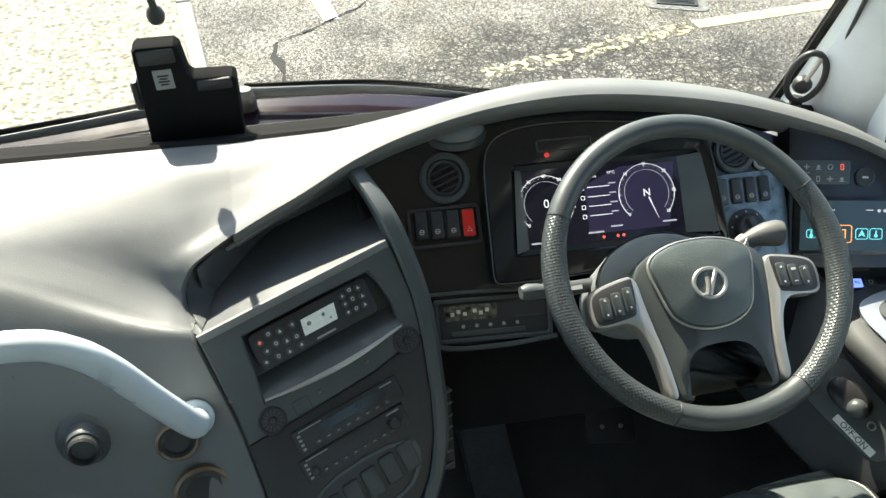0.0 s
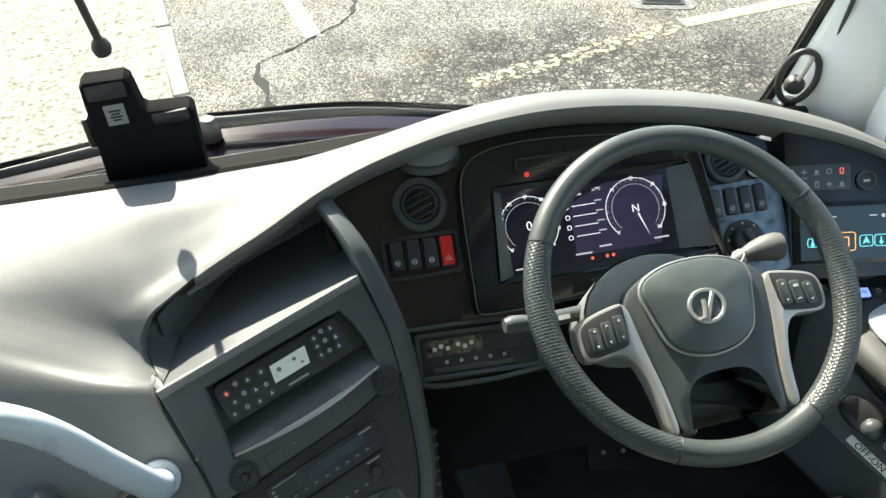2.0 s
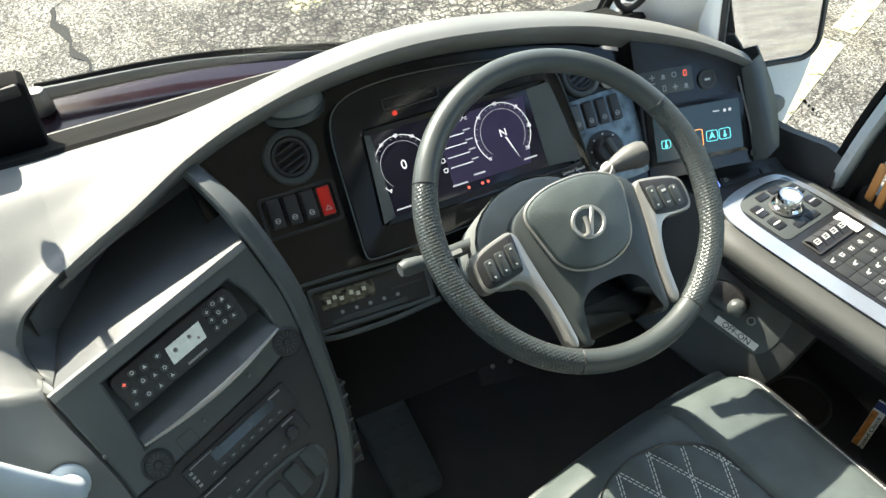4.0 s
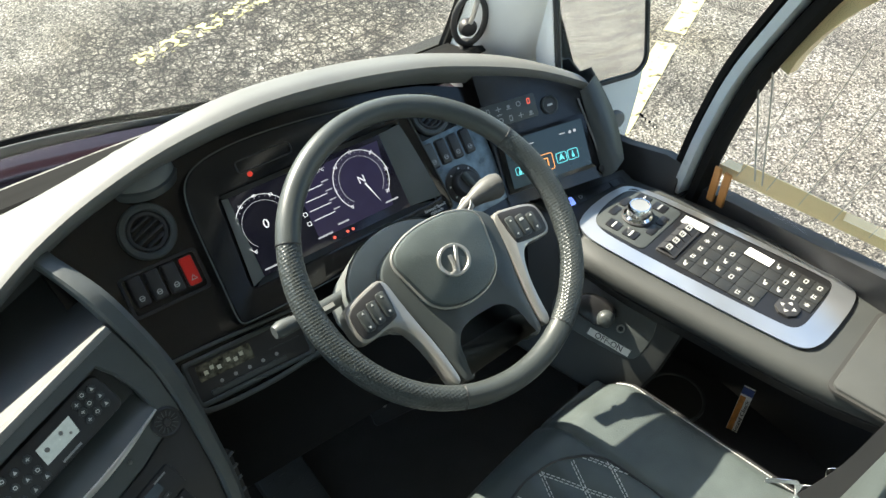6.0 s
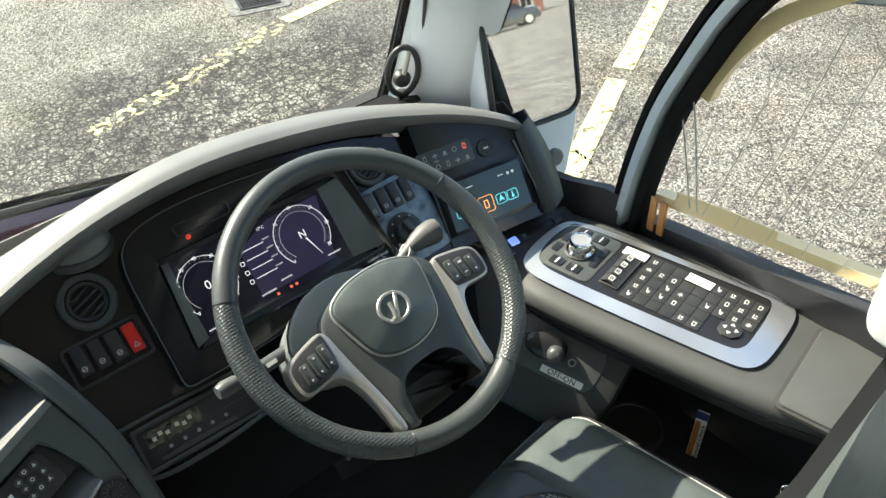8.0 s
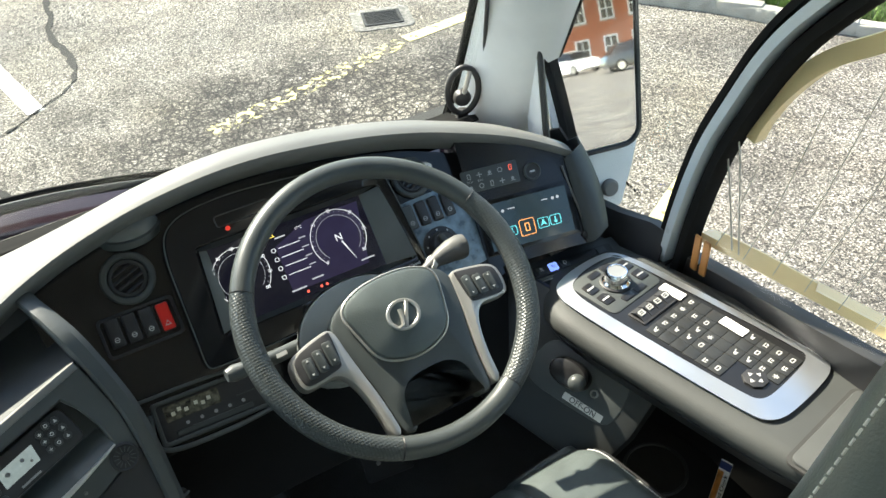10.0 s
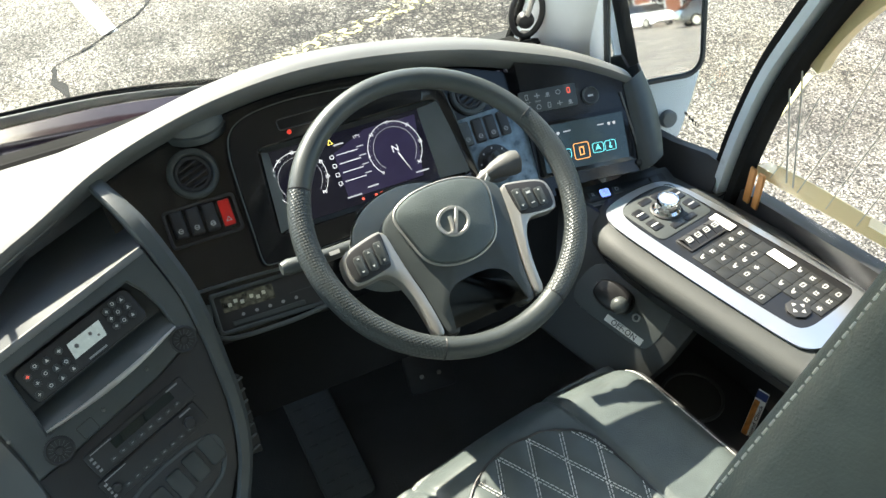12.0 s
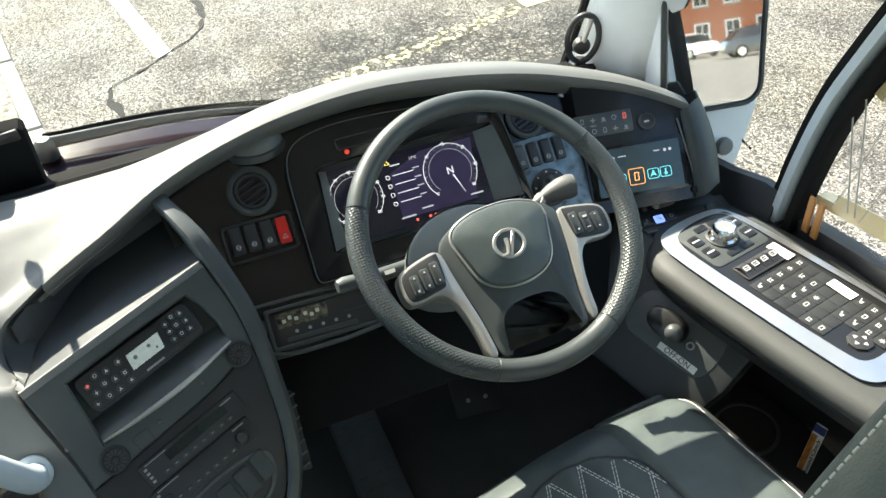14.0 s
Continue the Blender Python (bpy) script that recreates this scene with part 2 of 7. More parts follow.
def loft(bm, rows):
    grid = [[bm.verts.new(p) for p in row] for row in rows]
    for a, b in zip(grid, grid[1:]):
        for k in range(len(a) - 1):
            bm.faces.new((a[k], a[k + 1], b[k + 1], b[k]))
    return grid


def shell(bm, rows, thick):
    """A lofted sheet with thickness."""
    loft(bm, rows)
    bmesh.ops.recalc_face_normals(bm, faces=bm.faces)
    bmesh.ops.solidify(bm, geom=list(bm.faces), thickness=thick)
    return bm


def spline(keys, x):
    """Smooth interpolation of (x, a, b, ...) rows."""
    if x <= keys[0][0]:
        return keys[0][1:]
    for i, (p, q) in enumerate(zip(keys, keys[1:])):
        if x <= q[0]:
            h = q[0] - p[0]
            t = (x - p[0]) / h
            o, e = keys[max(0, i - 1)], keys[min(len(keys) - 1, i + 2)]
            out = []
            for c in range(1, len(p)):
                m0 = (q[c] - o[c]) / (q[0] - o[0]) * h
                m1 = (e[c] - p[c]) / (e[0] - p[0]) * h
                out.append((2 * t**3 - 3 * t**2 + 1) * p[c] + (t**3 - 2 * t**2 + t) * m0 + (-2 * t**3 + 3 * t**2) * q[c] + (t**3 - t**2) * m1)
            return out
    return keys[-1][1:]


def curve_pts(pts, n=6):
    """A smooth line through points."""
    keys = [(k, *p) for k, p in enumerate(pts)]
    return [spline(keys, k / n) for k in range((len(pts) - 1) * n + 1)]


def lettering(name, text, size, mat, parent, m, label="", depth=0.0003, align="CENTER"):
    cu = bpy.data.curves.new(name, "FONT")
    cu.body, cu.size, cu.extrude, cu.align_x, cu.align_y, cu.resolution_u = text, size, depth, align, "CENTER", 3
    tmp = new(name, cu)
    me = bpy.data.meshes.new_from_object(tmp.evaluated_get(bpy.context.evaluated_depsgraph_get()))
    bpy.data.objects.remove(tmp)
    me.materials.clear()
    me.materials.append(mat)
    ob = new(name, me)
    ob.parent = parent
    ob.matrix_local = m
    return tagged(ob, label)


def at(x, y, z=0.0, turn=0.0):
    return pose(x, y, z, 0, 0, turn)


def bars(bm, x, y, z, w, h, rows=2, gap=0.4):
    """Small plain bars in place of writing too small to read."""
    step = h / rows
    for k in range(rows):
        box(bm, (x, y + h / 2 - (k + 0.5) * step, z), (w * (1.0 if k % 2 == 0 else 0.7), step * (1 - gap), 0.0004))
    return bm
# ---------------------------------------------------------------- local axes of the cockpit
DASH = fr((0, 0.264, 0.766), (1, 0, 0), (0, 0.68, 0.733))
WING = fr((0.352, 0.221, 0.755), (math.cos(radians(10)), -math.sin(radians(10)), 0), (0, 0.6, 0.8))
STACK = fr((-0.53, 0.09, 0.70), (0.92, 0.33, 0.18), (-0.4, 0.5, 0.77))
CONSOLE = fr((0.460, -0.142, 0.645), (0.984, 0.1816, 0), (-0.1816, 0.984, 0))
WHEEL = fr((0.001, 0.0347, 0.8175), (0.9985, 0.0525, 0.0), (-0.04, 0.819, 0.571))
PLATE = fr((0.282, -0.066, 0.508), (0.3, -0.94, -0.1), (0.68, 0.1, 0.72))
SEAT = fr((0.001, -0.125, 0.50), (0.985, 0.17, 0), (-0.17, 0.985, 0))
GROUND_Z = -0.63

# ---------------------------------------------------------------- outdoors
def ground_material():
    m = material("weathered_asphalt", (0.2, 0.19, 0.175), 0.85, vary=0.0)
    nt, b = nodes_of(m)
    n, l = nt.nodes, nt.links
    co = n.new("ShaderNodeTexCoord")

    def noise_at(scale, detail=5):
        t = n.new("ShaderNodeTexNoise")
        t.inputs["Scale"].default_value, t.inputs["Detail"].default_value = scale, detail
        l.new(co.outputs["Object"], t.inputs["Vector"])
        return t.outputs["Fac"]

    def ramp(src, a, b_, ca, cb):
        r = n.new("ShaderNodeValToRGB")
        r.color_ramp.elements[0].position, r.color_ramp.elements[1].position = a, b_
        r.color_ramp.elements[0].color, r.color_ramp.elements[1].color = (*ca, 1), (*cb, 1)
        l.new(src, r.inputs[0])
        return r.outputs["Color"]

    def blend(kind, a, b_, fac=1.0):
        x = n.new("ShaderNodeMix")
        x.data_type, x.blend_type = "RGBA", kind
        if isinstance(fac, float):
            x.inputs["Factor"].default_value = fac
        else:
            l.new(fac, x.inputs["Factor"])
        l.new(a, x.inputs["A"]), l.new(b_, x.inputs["B"])
        return x.outputs["Result"]

    def cracks(scale, width, warp):
        w = n.new("ShaderNodeMix")
        w.data_type, w.blend_type = "RGBA", "ADD"
        w.inputs["Factor"].default_value = warp
        t = n.new("ShaderNodeTexNoise")
        t.inputs["Scale"].default_value = scale * 0.8
        l.new(co.outputs["Object"], t.inputs["Vector"])
        l.new(co.outputs["Object"], w.inputs["A"]), l.new(t.outputs["Color"], w.inputs["B"])
        v = n.new("ShaderNodeTexVoronoi")
        v.feature = "DISTANCE_TO_EDGE"
        v.inputs["Scale"].default_value = scale
        l.new(w.outputs["Result"], v.inputs["Vector"])
        r = n.new("ShaderNodeMapRange")
        r.inputs["From Max"].default_value = width
        l.new(v.outputs["Distance"], r.inputs["Value"])
        return r.outputs["Result"]

    def patch(x, y, rx, ry, soft):
        mp = n.new("ShaderNodeMapping")
        mp.inputs["Location"].default_value = (-x / rx, -y / ry, 0)
        mp.inputs["Scale"].default_value = (1 / rx, 1 / ry, 0)
        w = n.new("ShaderNodeTexNoise")
        w.inputs["Scale"].default_value = 2.2
        l.new(co.outputs["Object"], w.inputs["Vector"])
        l.new(co.outputs["Object"], mp.inputs["Vector"])
        g = n.new("ShaderNodeVectorMath")
        g.operation = "LENGTH"
        l.new(mp.outputs[0], g.inputs[0])
        add = n.new("ShaderNodeMath")
        add.operation = "MULTIPLY_ADD"
        l.new(w.outputs["Fac"], add.inputs[0])
        add.inputs[1].default_value = 1.2
        l.new(g.outputs["Value"], add.inputs[2])
        r = n.new("ShaderNodeMapRange")
        r.inputs["From Min"].default_value, r.inputs["From Max"].default_value = 1.6 + soft, 1.6 - soft
        l.new(add.outputs[0], r.inputs["Value"])
        return r.outputs["Result"]

    speck = ramp(noise_at(110, 6), 0.38, 0.64, (0.085, 0.080, 0.078), (0.46, 0.445, 0.43))
    tone = ramp(noise_at(1.1, 8), 0.35, 0.68, (0.62, 0.60, 0.57), (1.12, 1.08, 1.0))
    base = blend("MULTIPLY", speck, tone)
    moss = ramp(noise_at(0.8, 4), 0.5, 0.72, (1, 1, 1), (1.0, 0.97, 0.86))
    base = blend("MULTIPLY", base, moss)
    worn = patch(0.95, 3.05, 1.25, 0.78, 0.3)
    stones = blend("MULTIPLY", base, ramp(noise_at(9, 8), 0.38, 0.62, (0.34, 0.325, 0.32), (1.05, 1.05, 1.05)))
    fine = n.new("ShaderNodeMath")
    fine.operation = "MULTIPLY"
    fine_crack = cracks(21, 0.16, 0.02)
    l.new(fine_crack, fine.inputs[0])
    fine.inputs[1].default_value = 1.0
    zone = blend("MULTIPLY", stones, ramp(fine.outputs[0], 0.1, 0.85, (0.10, 0.095, 0.092), (1.05, 1.05, 1.05)))
    base = blend("MIX", base, zone, worn)
    wide = cracks(1.9, 0.016, 0.18)
    broad = ramp(wide, 0.0, 1.0, (0.42, 0.4, 0.38), (1, 1, 1))
    base = blend("MULTIPLY", base, broad, patch(3.4, 0.6, 2.2, 1.6, 0.5))
    chip = n.new("ShaderNodeTexVoronoi")
    chip.inputs["Scale"].default_value = 84
    l.new(co.outputs["Object"], chip.inputs["Vector"])
    grey = n.new("ShaderNodeRGBToBW")
    l.new(chip.outputs["Color"], grey.inputs[0])
    base = blend("MULTIPLY", base, ramp(grey.outputs[0], 0.15, 0.85, (0.30, 0.29, 0.29), (1.72, 1.70, 1.66)))
    joints = ramp(cracks(58, 0.16, 0.006), 0.0, 0.9, (0.26, 0.25, 0.245), (1.06, 1.06, 1.06))
    base = blend("MULTIPLY", base, joints)
    stain = ramp(noise_at(2.6, 9), 0.40, 0.62, (0.80, 0.78, 0.76), (1.05, 1.05, 1.05))
    base = blend("MULTIPLY", base, stain)
    l.new(base, b.inputs["Base Color"])
    h = n.new("ShaderNodeMath")
    h.operation = "MULTIPLY"
    l.new(noise_at(95, 6), h.inputs[0])
    h.inputs[1].default_value = 0.8
    bump = n.new("ShaderNodeBump")
    bump.inputs["Strength"].default_value, bump.inputs["Distance"].default_value = 0.9, 0.016
    l.new(h.outputs[0], bump.inputs["Height"])
    l.new(bump.outputs[0], b.inputs["Normal"])
    return m


ASPHALT = ground_material()
bm = mesh()
half = 400
bmesh.ops.create_grid(bm, x_segments=1, y_segments=1, size=half)
ground = solid("ground", bm, ASPHALT, "weathered cracked grey asphalt of a car park", "ground", "structure", m=pose(0, 0, GROUND_Z))


def worn_paint(name, color, keep):
    """Road paint that has flaked off in places and lets the stones show."""
    m = material(name, color, 0.8, vary=0.12, vary_size=0.05)
    nt, b = nodes_of(m)
    co, no, no2 = nt.nodes.new("ShaderNodeTexCoord"), nt.nodes.new("ShaderNodeTexNoise"), nt.nodes.new("ShaderNodeTexNoise")
    no.inputs["Scale"].default_value, no.inputs["Detail"].default_value = 22, 8
    r = nt.nodes.new("ShaderNodeMapRange")
    r.inputs["From Min"].default_value, r.inputs["From Max"].default_value = keep, keep + 0.06
    nt.links.new(co.outputs["Object"], no.inputs["Vector"])
    nt.links.new(no.outputs["Fac"], r.inputs["Value"])
    nt.links.new(r.outputs["Result"], b.inputs["Alpha"])
    return m


YELLOW = worn_paint("worn_yellow_paint", (0.62, 0.55, 0.28), 0.36)
YELLOW_OLD = worn_paint("flaked_yellow_paint", (0.55, 0.50, 0.26), 0.52)
WHITE_LINE = worn_paint("worn_white_paint", (0.72, 0.72, 0.70), 0.25)


def stripe(name, a, b, width, mat, label, z=0.004):
    """A painted line on the asphalt from a to b, with an uneven outline."""
    bm = mesh()
    a, b = Vector((*a, 0)), Vector((*b, 0))
    d = (b - a).normalized()
    s = Vector((-d.y, d.x, 0))
    n = max(4, int((b - a).length / 0.12))
    rows = []
    for k in range(n + 1):
        p = a.lerp(b, k / n)
        w1, w2 = (width / 2 * (1 + 0.10 * noise.noise(p * 5 + Vector((i * 7, 0, 0)))) for i in (0, 1))
        rows.append([p + s * w1, p - s * w2])
    shell(bm, rows, 0.003)
    return solid(name, bm, mat, label, "road marking", "structure", m=pose(0, 0, GROUND_Z + z))


stripe("road_marking_white", (-0.255, 4.0), (-0.80, 7.4), 0.098, WHITE_LINE, "white painted bay line on grey asphalt")
stripe("road_marking_yellow", (1.90, 3.60), (4.8, 4.02), 0.10, YELLOW, "yellow painted bay line on asphalt")
stripe("road_marking_yellow_worn", (0.50, 3.20), (1.86, 3.58), 0.13, YELLOW_OLD, "flaked yellow bay line on broken asphalt")
stripe("road_marking_yellow_side", (1.62, 1.16), (2.79, 1.745), 0.11, YELLOW, "yellow painted line on asphalt beside the coach")
stripe("road_marking_yellow_side", (2.905, 1.80), (4.4, 2.52), 0.11, YELLOW, "yellow painted line on asphalt beside the coach")

# tarmac edge crack beside the white line
bm = mesh()
line = [(0.22, 6.6), (0.13, 5.8), (0.03, 5.05), (0.07, 4.55), (0.0, 4.28), (-0.09, 4.14), (-0.264, 3.99), (-0.44, 3.84), (-0.55, 3.77), (-0.61, 3.62), (-0.585, 3.42), (-0.54, 3.2), (-0.50, 2.9), (-0.46, 2.5)]
path = curve_pts([(x, y, 0) for x, y in line], 14)
rows = []
for k, p in enumerate(path):
    p = Vector(p) + 0.035 * Vector((noise.noise(Vector(p) * 9), noise.noise(Vector(p) * 9 + Vector((5, 5, 5))), 0))
    w = 0.021 * (1 + 0.9 * noise.noise(p * 7)) * (1 if k < 95 else 0.7)
    rows.append([p + Vector((w, w, 0)), p - Vector((w, w, 0))])
shell(bm, rows, 0.002)
solid("asphalt_crack", bm, material("crack_shadow", (0.02, 0.019, 0.018), 0.95), "long jagged crack in the asphalt", "crack", "structure", m=pose(0, 0, GROUND_Z + 0.005))

# paved strip and kerb on the nearside
LIGHT_PAVE = material("pale_gravel_concrete", (0.28, 0.25, 0.195), 0.9, grain=0.9, grain_size=0.016, vary=0.75, vary_size=0.03)
bm = mesh()
prism(bm, [(0.13, -5), (-1.05, 3.45), (-1.82, 9), (-2.5, 14), (-14, 14), (-14, -5)], 0, 0.012, 0.004)
solid("pavement", bm, LIGHT_PAVE, "pale gritty concrete pavement", "pavement", "structure", m=pose(0, 0, GROUND_Z))
KERBSTONE = material("pale_kerb_stone", (0.36, 0.34, 0.30), 0.85, grain=0.6, grain_size=0.006, vary=0.2, vary_size=0.1)
kerb = thing("kerb", pose(0, 0, GROUND_Z), "flush pale concrete edging stones along the pavement", "kerb", kind="structure")
edge = mesh()
box(edge, (0, 0, 0.006), (0.085, 0.88, 0.034), 0.005, 1)
edge = to_mesh("kerb_stone", edge, KERBSTONE)
for k in range(13):
    y = -1.5 + 0.9 * k
    part("kerb_stone", edge, None, kerb, m=pose(-1.005 - 0.14 * (y - 3.45), y, 0, 0, 0, 8.0))

# kerb and grass on the driver's side
GRASS_SOIL = material("turf_soil", (0.06, 0.085, 0.025), 0.95, grain=1.0, grain_size=0.03, vary=0.4, vary_size=0.3)
bm = mesh()
prism(bm, [(9, -7.2), (40, -24), (40, 30), (-2, 30), (-0.5, 6.9), (2.75, 4.25), (3.72, 2.9), (3.98, 2.46), (4.36, 1.85), (5.8, -0.6)], 0, 0.07, 0.02)
solid("verge", bm, GRASS_SOIL, "grassy verge behind a low stone edge", "verge", "structure", m=pose(0, 0, GROUND_Z))
verge_kerb = thing("verge_kerb", pose(0, 0, GROUND_Z), "rough stone edging between asphalt and grass", "kerb", kind="structure")
edge_pts = curve_pts([(1.2, 5.5, 0), (2.70, 4.22, 0), (3.66, 2.9, 0), (3.90, 2.46, 0), (4.28, 1.85, 0), (5.72, -0.6, 0), (9, -7.0, 0)], 8)
stone = mesh()
box(stone, (0, 0, 0.03), (0.09, 0.30, 0.12), 0.018, 2)
stone = to_mesh("edging_stone", stone, KERBSTONE)
rnd = random.Random(4)
lengths = 0.0
for a, b in zip(edge_pts, edge_pts[1:]):
    a, b = Vector(a), Vector(b)
    n = max(1, round((b - a).length / 0.31))
    for k in range(n):
        p, d = a.lerp(b, (k + 0.5) / n), b - a
        part("edging_stone", stone, None, verge_kerb, m=pose(p.x, p.y, rnd.uniform(-0.015, 0.01), rnd.uniform(-3, 3), rnd.uniform(-4, 4), math.degrees(math.atan2(d.y, d.x)) - 90 + rnd.uniform(-4, 4)))
BLADE = material("grass_blades", (0.10, 0.17, 0.035), 0.6, vary=0.5, vary_size=0.4)
verts, faces = [], []
for k in range(26000):
    f = rnd.random()
    i = f * (len(edge_pts) - 9)
    a, b = Vector(edge_pts[int(i)]), Vector(edge_pts[int(i) + 1])
    d = (b - a).normalized()
    off = 0.05 + 2.6 * rnd.random() ** 1.6
    p = a.lerp(b, i % 1) + off * Vector((-d.y, d.x, 0)) * (1 if (-d.y) > 0 else -1)
    h, w, t, lean = rnd.uniform(0.03, 0.10), rnd.uniform(0.003, 0.006), rnd.uniform(0, 6.28), rnd.uniform(0.01, 0.05)
    c, s = math.cos(t), math.sin(t)
    v = len(verts)
    verts += [(p.x + w * c, p.y + w * s, 0.06), (p.x - w * c, p.y - w * s, 0.06), (p.x - lean * s, p.y + lean * c, 0.07 + h)]
    faces.append((v, v + 1, v + 2))
me = bpy.data.meshes.new("grass")
me.from_pydata(verts, [], faces)
me.materials.append(BLADE)
grass = new("grass", me)
grass.location = (0, 0, GROUND_Z)
tagged(grass, "short green grass with fallen leaves on the verge", "grass", kind="stuff")

# gully
gully = thing("drain_cover", pose(1.93, 3.97, GROUND_Z, 0, 0, -18), "dark iron drain grate in a pale broken stone surround", "drain cover")
bm = mesh()
outer = [(x * (1 + 0.12 * noise.noise(Vector((x * 23, y * 23, 3)))), y * (1 + 0.12 * noise.noise(Vector((x * 23, y * 23, 9))))) for x, y in rrect(0.40, 0.34, 0.06, 9)]
prism(bm, outer, 0, 0.006, 0.003)
part("surround", bm, material("broken_concrete", (0.19, 0.18, 0.165), 0.9, grain=1.0, grain_size=0.02, vary=0.5, vary_size=0.03), gully, "pale patched concrete surround")
IRON = material("dark_cast_iron", (0.03, 0.03, 0.03), 0.6, metal=0.5, grain=0.5, grain_size=0.004)
bm = mesh()
frame_ring(bm, rrect(0.26, 0.22, 0.01), rrect(0.22, 0.18, 0.008), 0.004, 0.014, 0.002)
part("grate_frame", bm, IRON, gully)
bm = mesh()
box(bm, (0, 0, 0.006), (0.225, 0.185, 0.002))
part("sump", bm, SHADE, gully)
bar = mesh()
box(bar, (0, 0, 0.010), (0.215, 0.011, 0.008), 0.002, 1)
bar = to_mesh("grate_bar", bar, IRON)
for k in range(8):
    part("grate_bar", bar, None, gully, m=at(0, -0.077 + 0.022 * k))
# ---------------------------------------------------------------- coach shell
X_L, Y_R, Z_C = -1.95, -9.0, 2.15
bm = mesh()
box(bm, ((X_L + 0.57) / 2, (Y_R + 0.62) / 2, -0.03), (0.57 - X_L, 0.62 - Y_R, 0.06))
solid("floor", bm, CARPET, "black ribbed vinyl cab floor", "floor", "structure")
bm = mesh()
box(bm, ((X_L + 0.57) / 2, (Y_R + 0.25) / 2, Z_C + 0.03), (0.62 - X_L, 0.25 - Y_R, 0.06))
HEADLINING = material("pale_headlining", (0.62, 0.62, 0.60), 0.85, grain=0.3)
solid("ceiling", bm, HEADLINING, "pale grey headlining", "ceiling", "structure")
bm = mesh()
box(bm, ((X_L + 0.57) / 2, Y_R - 0.03, Z_C / 2), (0.57 - X_L, 0.06, Z_C))
solid("wall_rear", bm, GREY_DARK, "dark grey partition behind the cab", "wall", "structure")
wall = thing("wall_left", Matrix(), "grey entrance-side wall with a window", "wall", kind="structure")
for name, c, s in (("lower_panel", (X_L - 0.03, (Y_R + 0.55) / 2, 0.4), (0.06, 0.55 - Y_R, 0.8)), ("upper_panel", (X_L - 0.03, (Y_R + 0.1) / 2, 2.0), (0.06, 0.1 - Y_R, 0.3)),
                   ("post", (X_L - 0.03, -1.5, 1.33), (0.06, 0.12, 1.05)), ("post", (X_L - 0.03, -3.6, 1.33), (0.06, 0.12, 1.05)), ("post", (X_L - 0.03, -6.0, 1.33), (0.06, 0.12, 1.05))):
    bm = mesh()
    box(bm, c, s, 0.01, 1)
    part(name, bm, WHITEPAINT, wall)
# unseen panes, tinted to dim the side light that reaches the dashboard
for y0, y1 in ((-9.0, -6.06), (-5.94, -3.66), (-3.54, -1.56), (-1.44, 0.40)):
    bm = mesh()
    box(bm, (X_L - 0.03, (y0 + y1) / 2, 1.33), (0.006, y1 - y0, 1.06))
    part("pane", bm, TINTED, wall, "unseen lightly tinted side glass, added to dim the cab")
# driver's side wall below and above the windows
wall = thing("wall_right", Matrix(), "black lower side wall under the driver's window", "wall", kind="structure")
bm = mesh()
sill = [(0.06, 0.645), (-0.05, 0.662), (-0.42, 0.715), (-0.8, 0.76), (-1.6, 0.80), (Y_R, 0.80)]
rows = [[(0.575, y, z), (0.575, y, 0.0), (0.605, y, 0.0), (0.605, y, z)] for y, z in sill]
g = loft(bm, [r + [r[0]] for r in rows])
part("lower_panel", bm, BLACK, wall)
bm = mesh()
box(bm, (0.60, (Y_R - 0.2) / 2, 2.0), (0.05, -0.2 - Y_R, 0.3), 0.01, 1)
part("upper_panel", bm, HEADLINING, wall)
bm = mesh()
box(bm, (0.60, -3.6, 1.3), (0.05, 0.14, 1.2), 0.01, 1)
part("post", bm, WHITEPAINT, wall)
# outer body below the windscreen and the front corner
bm = mesh()
front = [(X_L, 0.56), (-1.2, 0.66), (-0.9, 0.68), (-0.6, 0.685), (-0.4, 0.685), (-0.2, 0.675), (-0.05, 0.665), (0.2, 0.64), (0.40, 0.585), (0.50, 0.45), (0.545, 0.27), (0.60, 0.05)]
low = [0.70, 0.715, 0.738, 0.770, 0.760, 0.736, 0.715, 0.695, 0.685, 0.66, 0.635, 0.62]
rows = []
for (x, y), z in zip(front, low):
    rows.append([(x * 0.985, y - 0.09, z - 0.02), (x, y, z), (x * 1.01, y + 0.03, z - 0.06), (x * 1.01, y + 0.03, -0.3)])
shell(bm, rows, 0.02)
solid("front_panel", bm, MAROON, "dark maroon painted front panel below the windscreen", "body panel", "structure")

# windscreen: lower black seal, glass, right-hand edge
def screen_at(x, z):
    """The windscreen's surface: leaning back, bowed at its sides."""
    y = 0.535 - 0.40 * (z - 0.80) + 0.06 * max(0.0, 1 - ((x + 0.75) / 1.168) ** 2)
    return Vector((x, y - 0.10 * max(0.0, (abs(x + 0.75) - 0.85) / 0.3) ** 2 * 0.35, z))


bm = mesh()
rows = []
for k in range(22):
    z = 0.72 + (2.12 - 0.72) * k / 21
    rows.append([screen_at(X_L + (0.418 - X_L) * j / 30, z) for j in range(31)])
shell(bm, rows, 0.006)
ws = solid("window_1", bm, GLASS, "large clear windscreen leaning back", "windscreen", "structure")
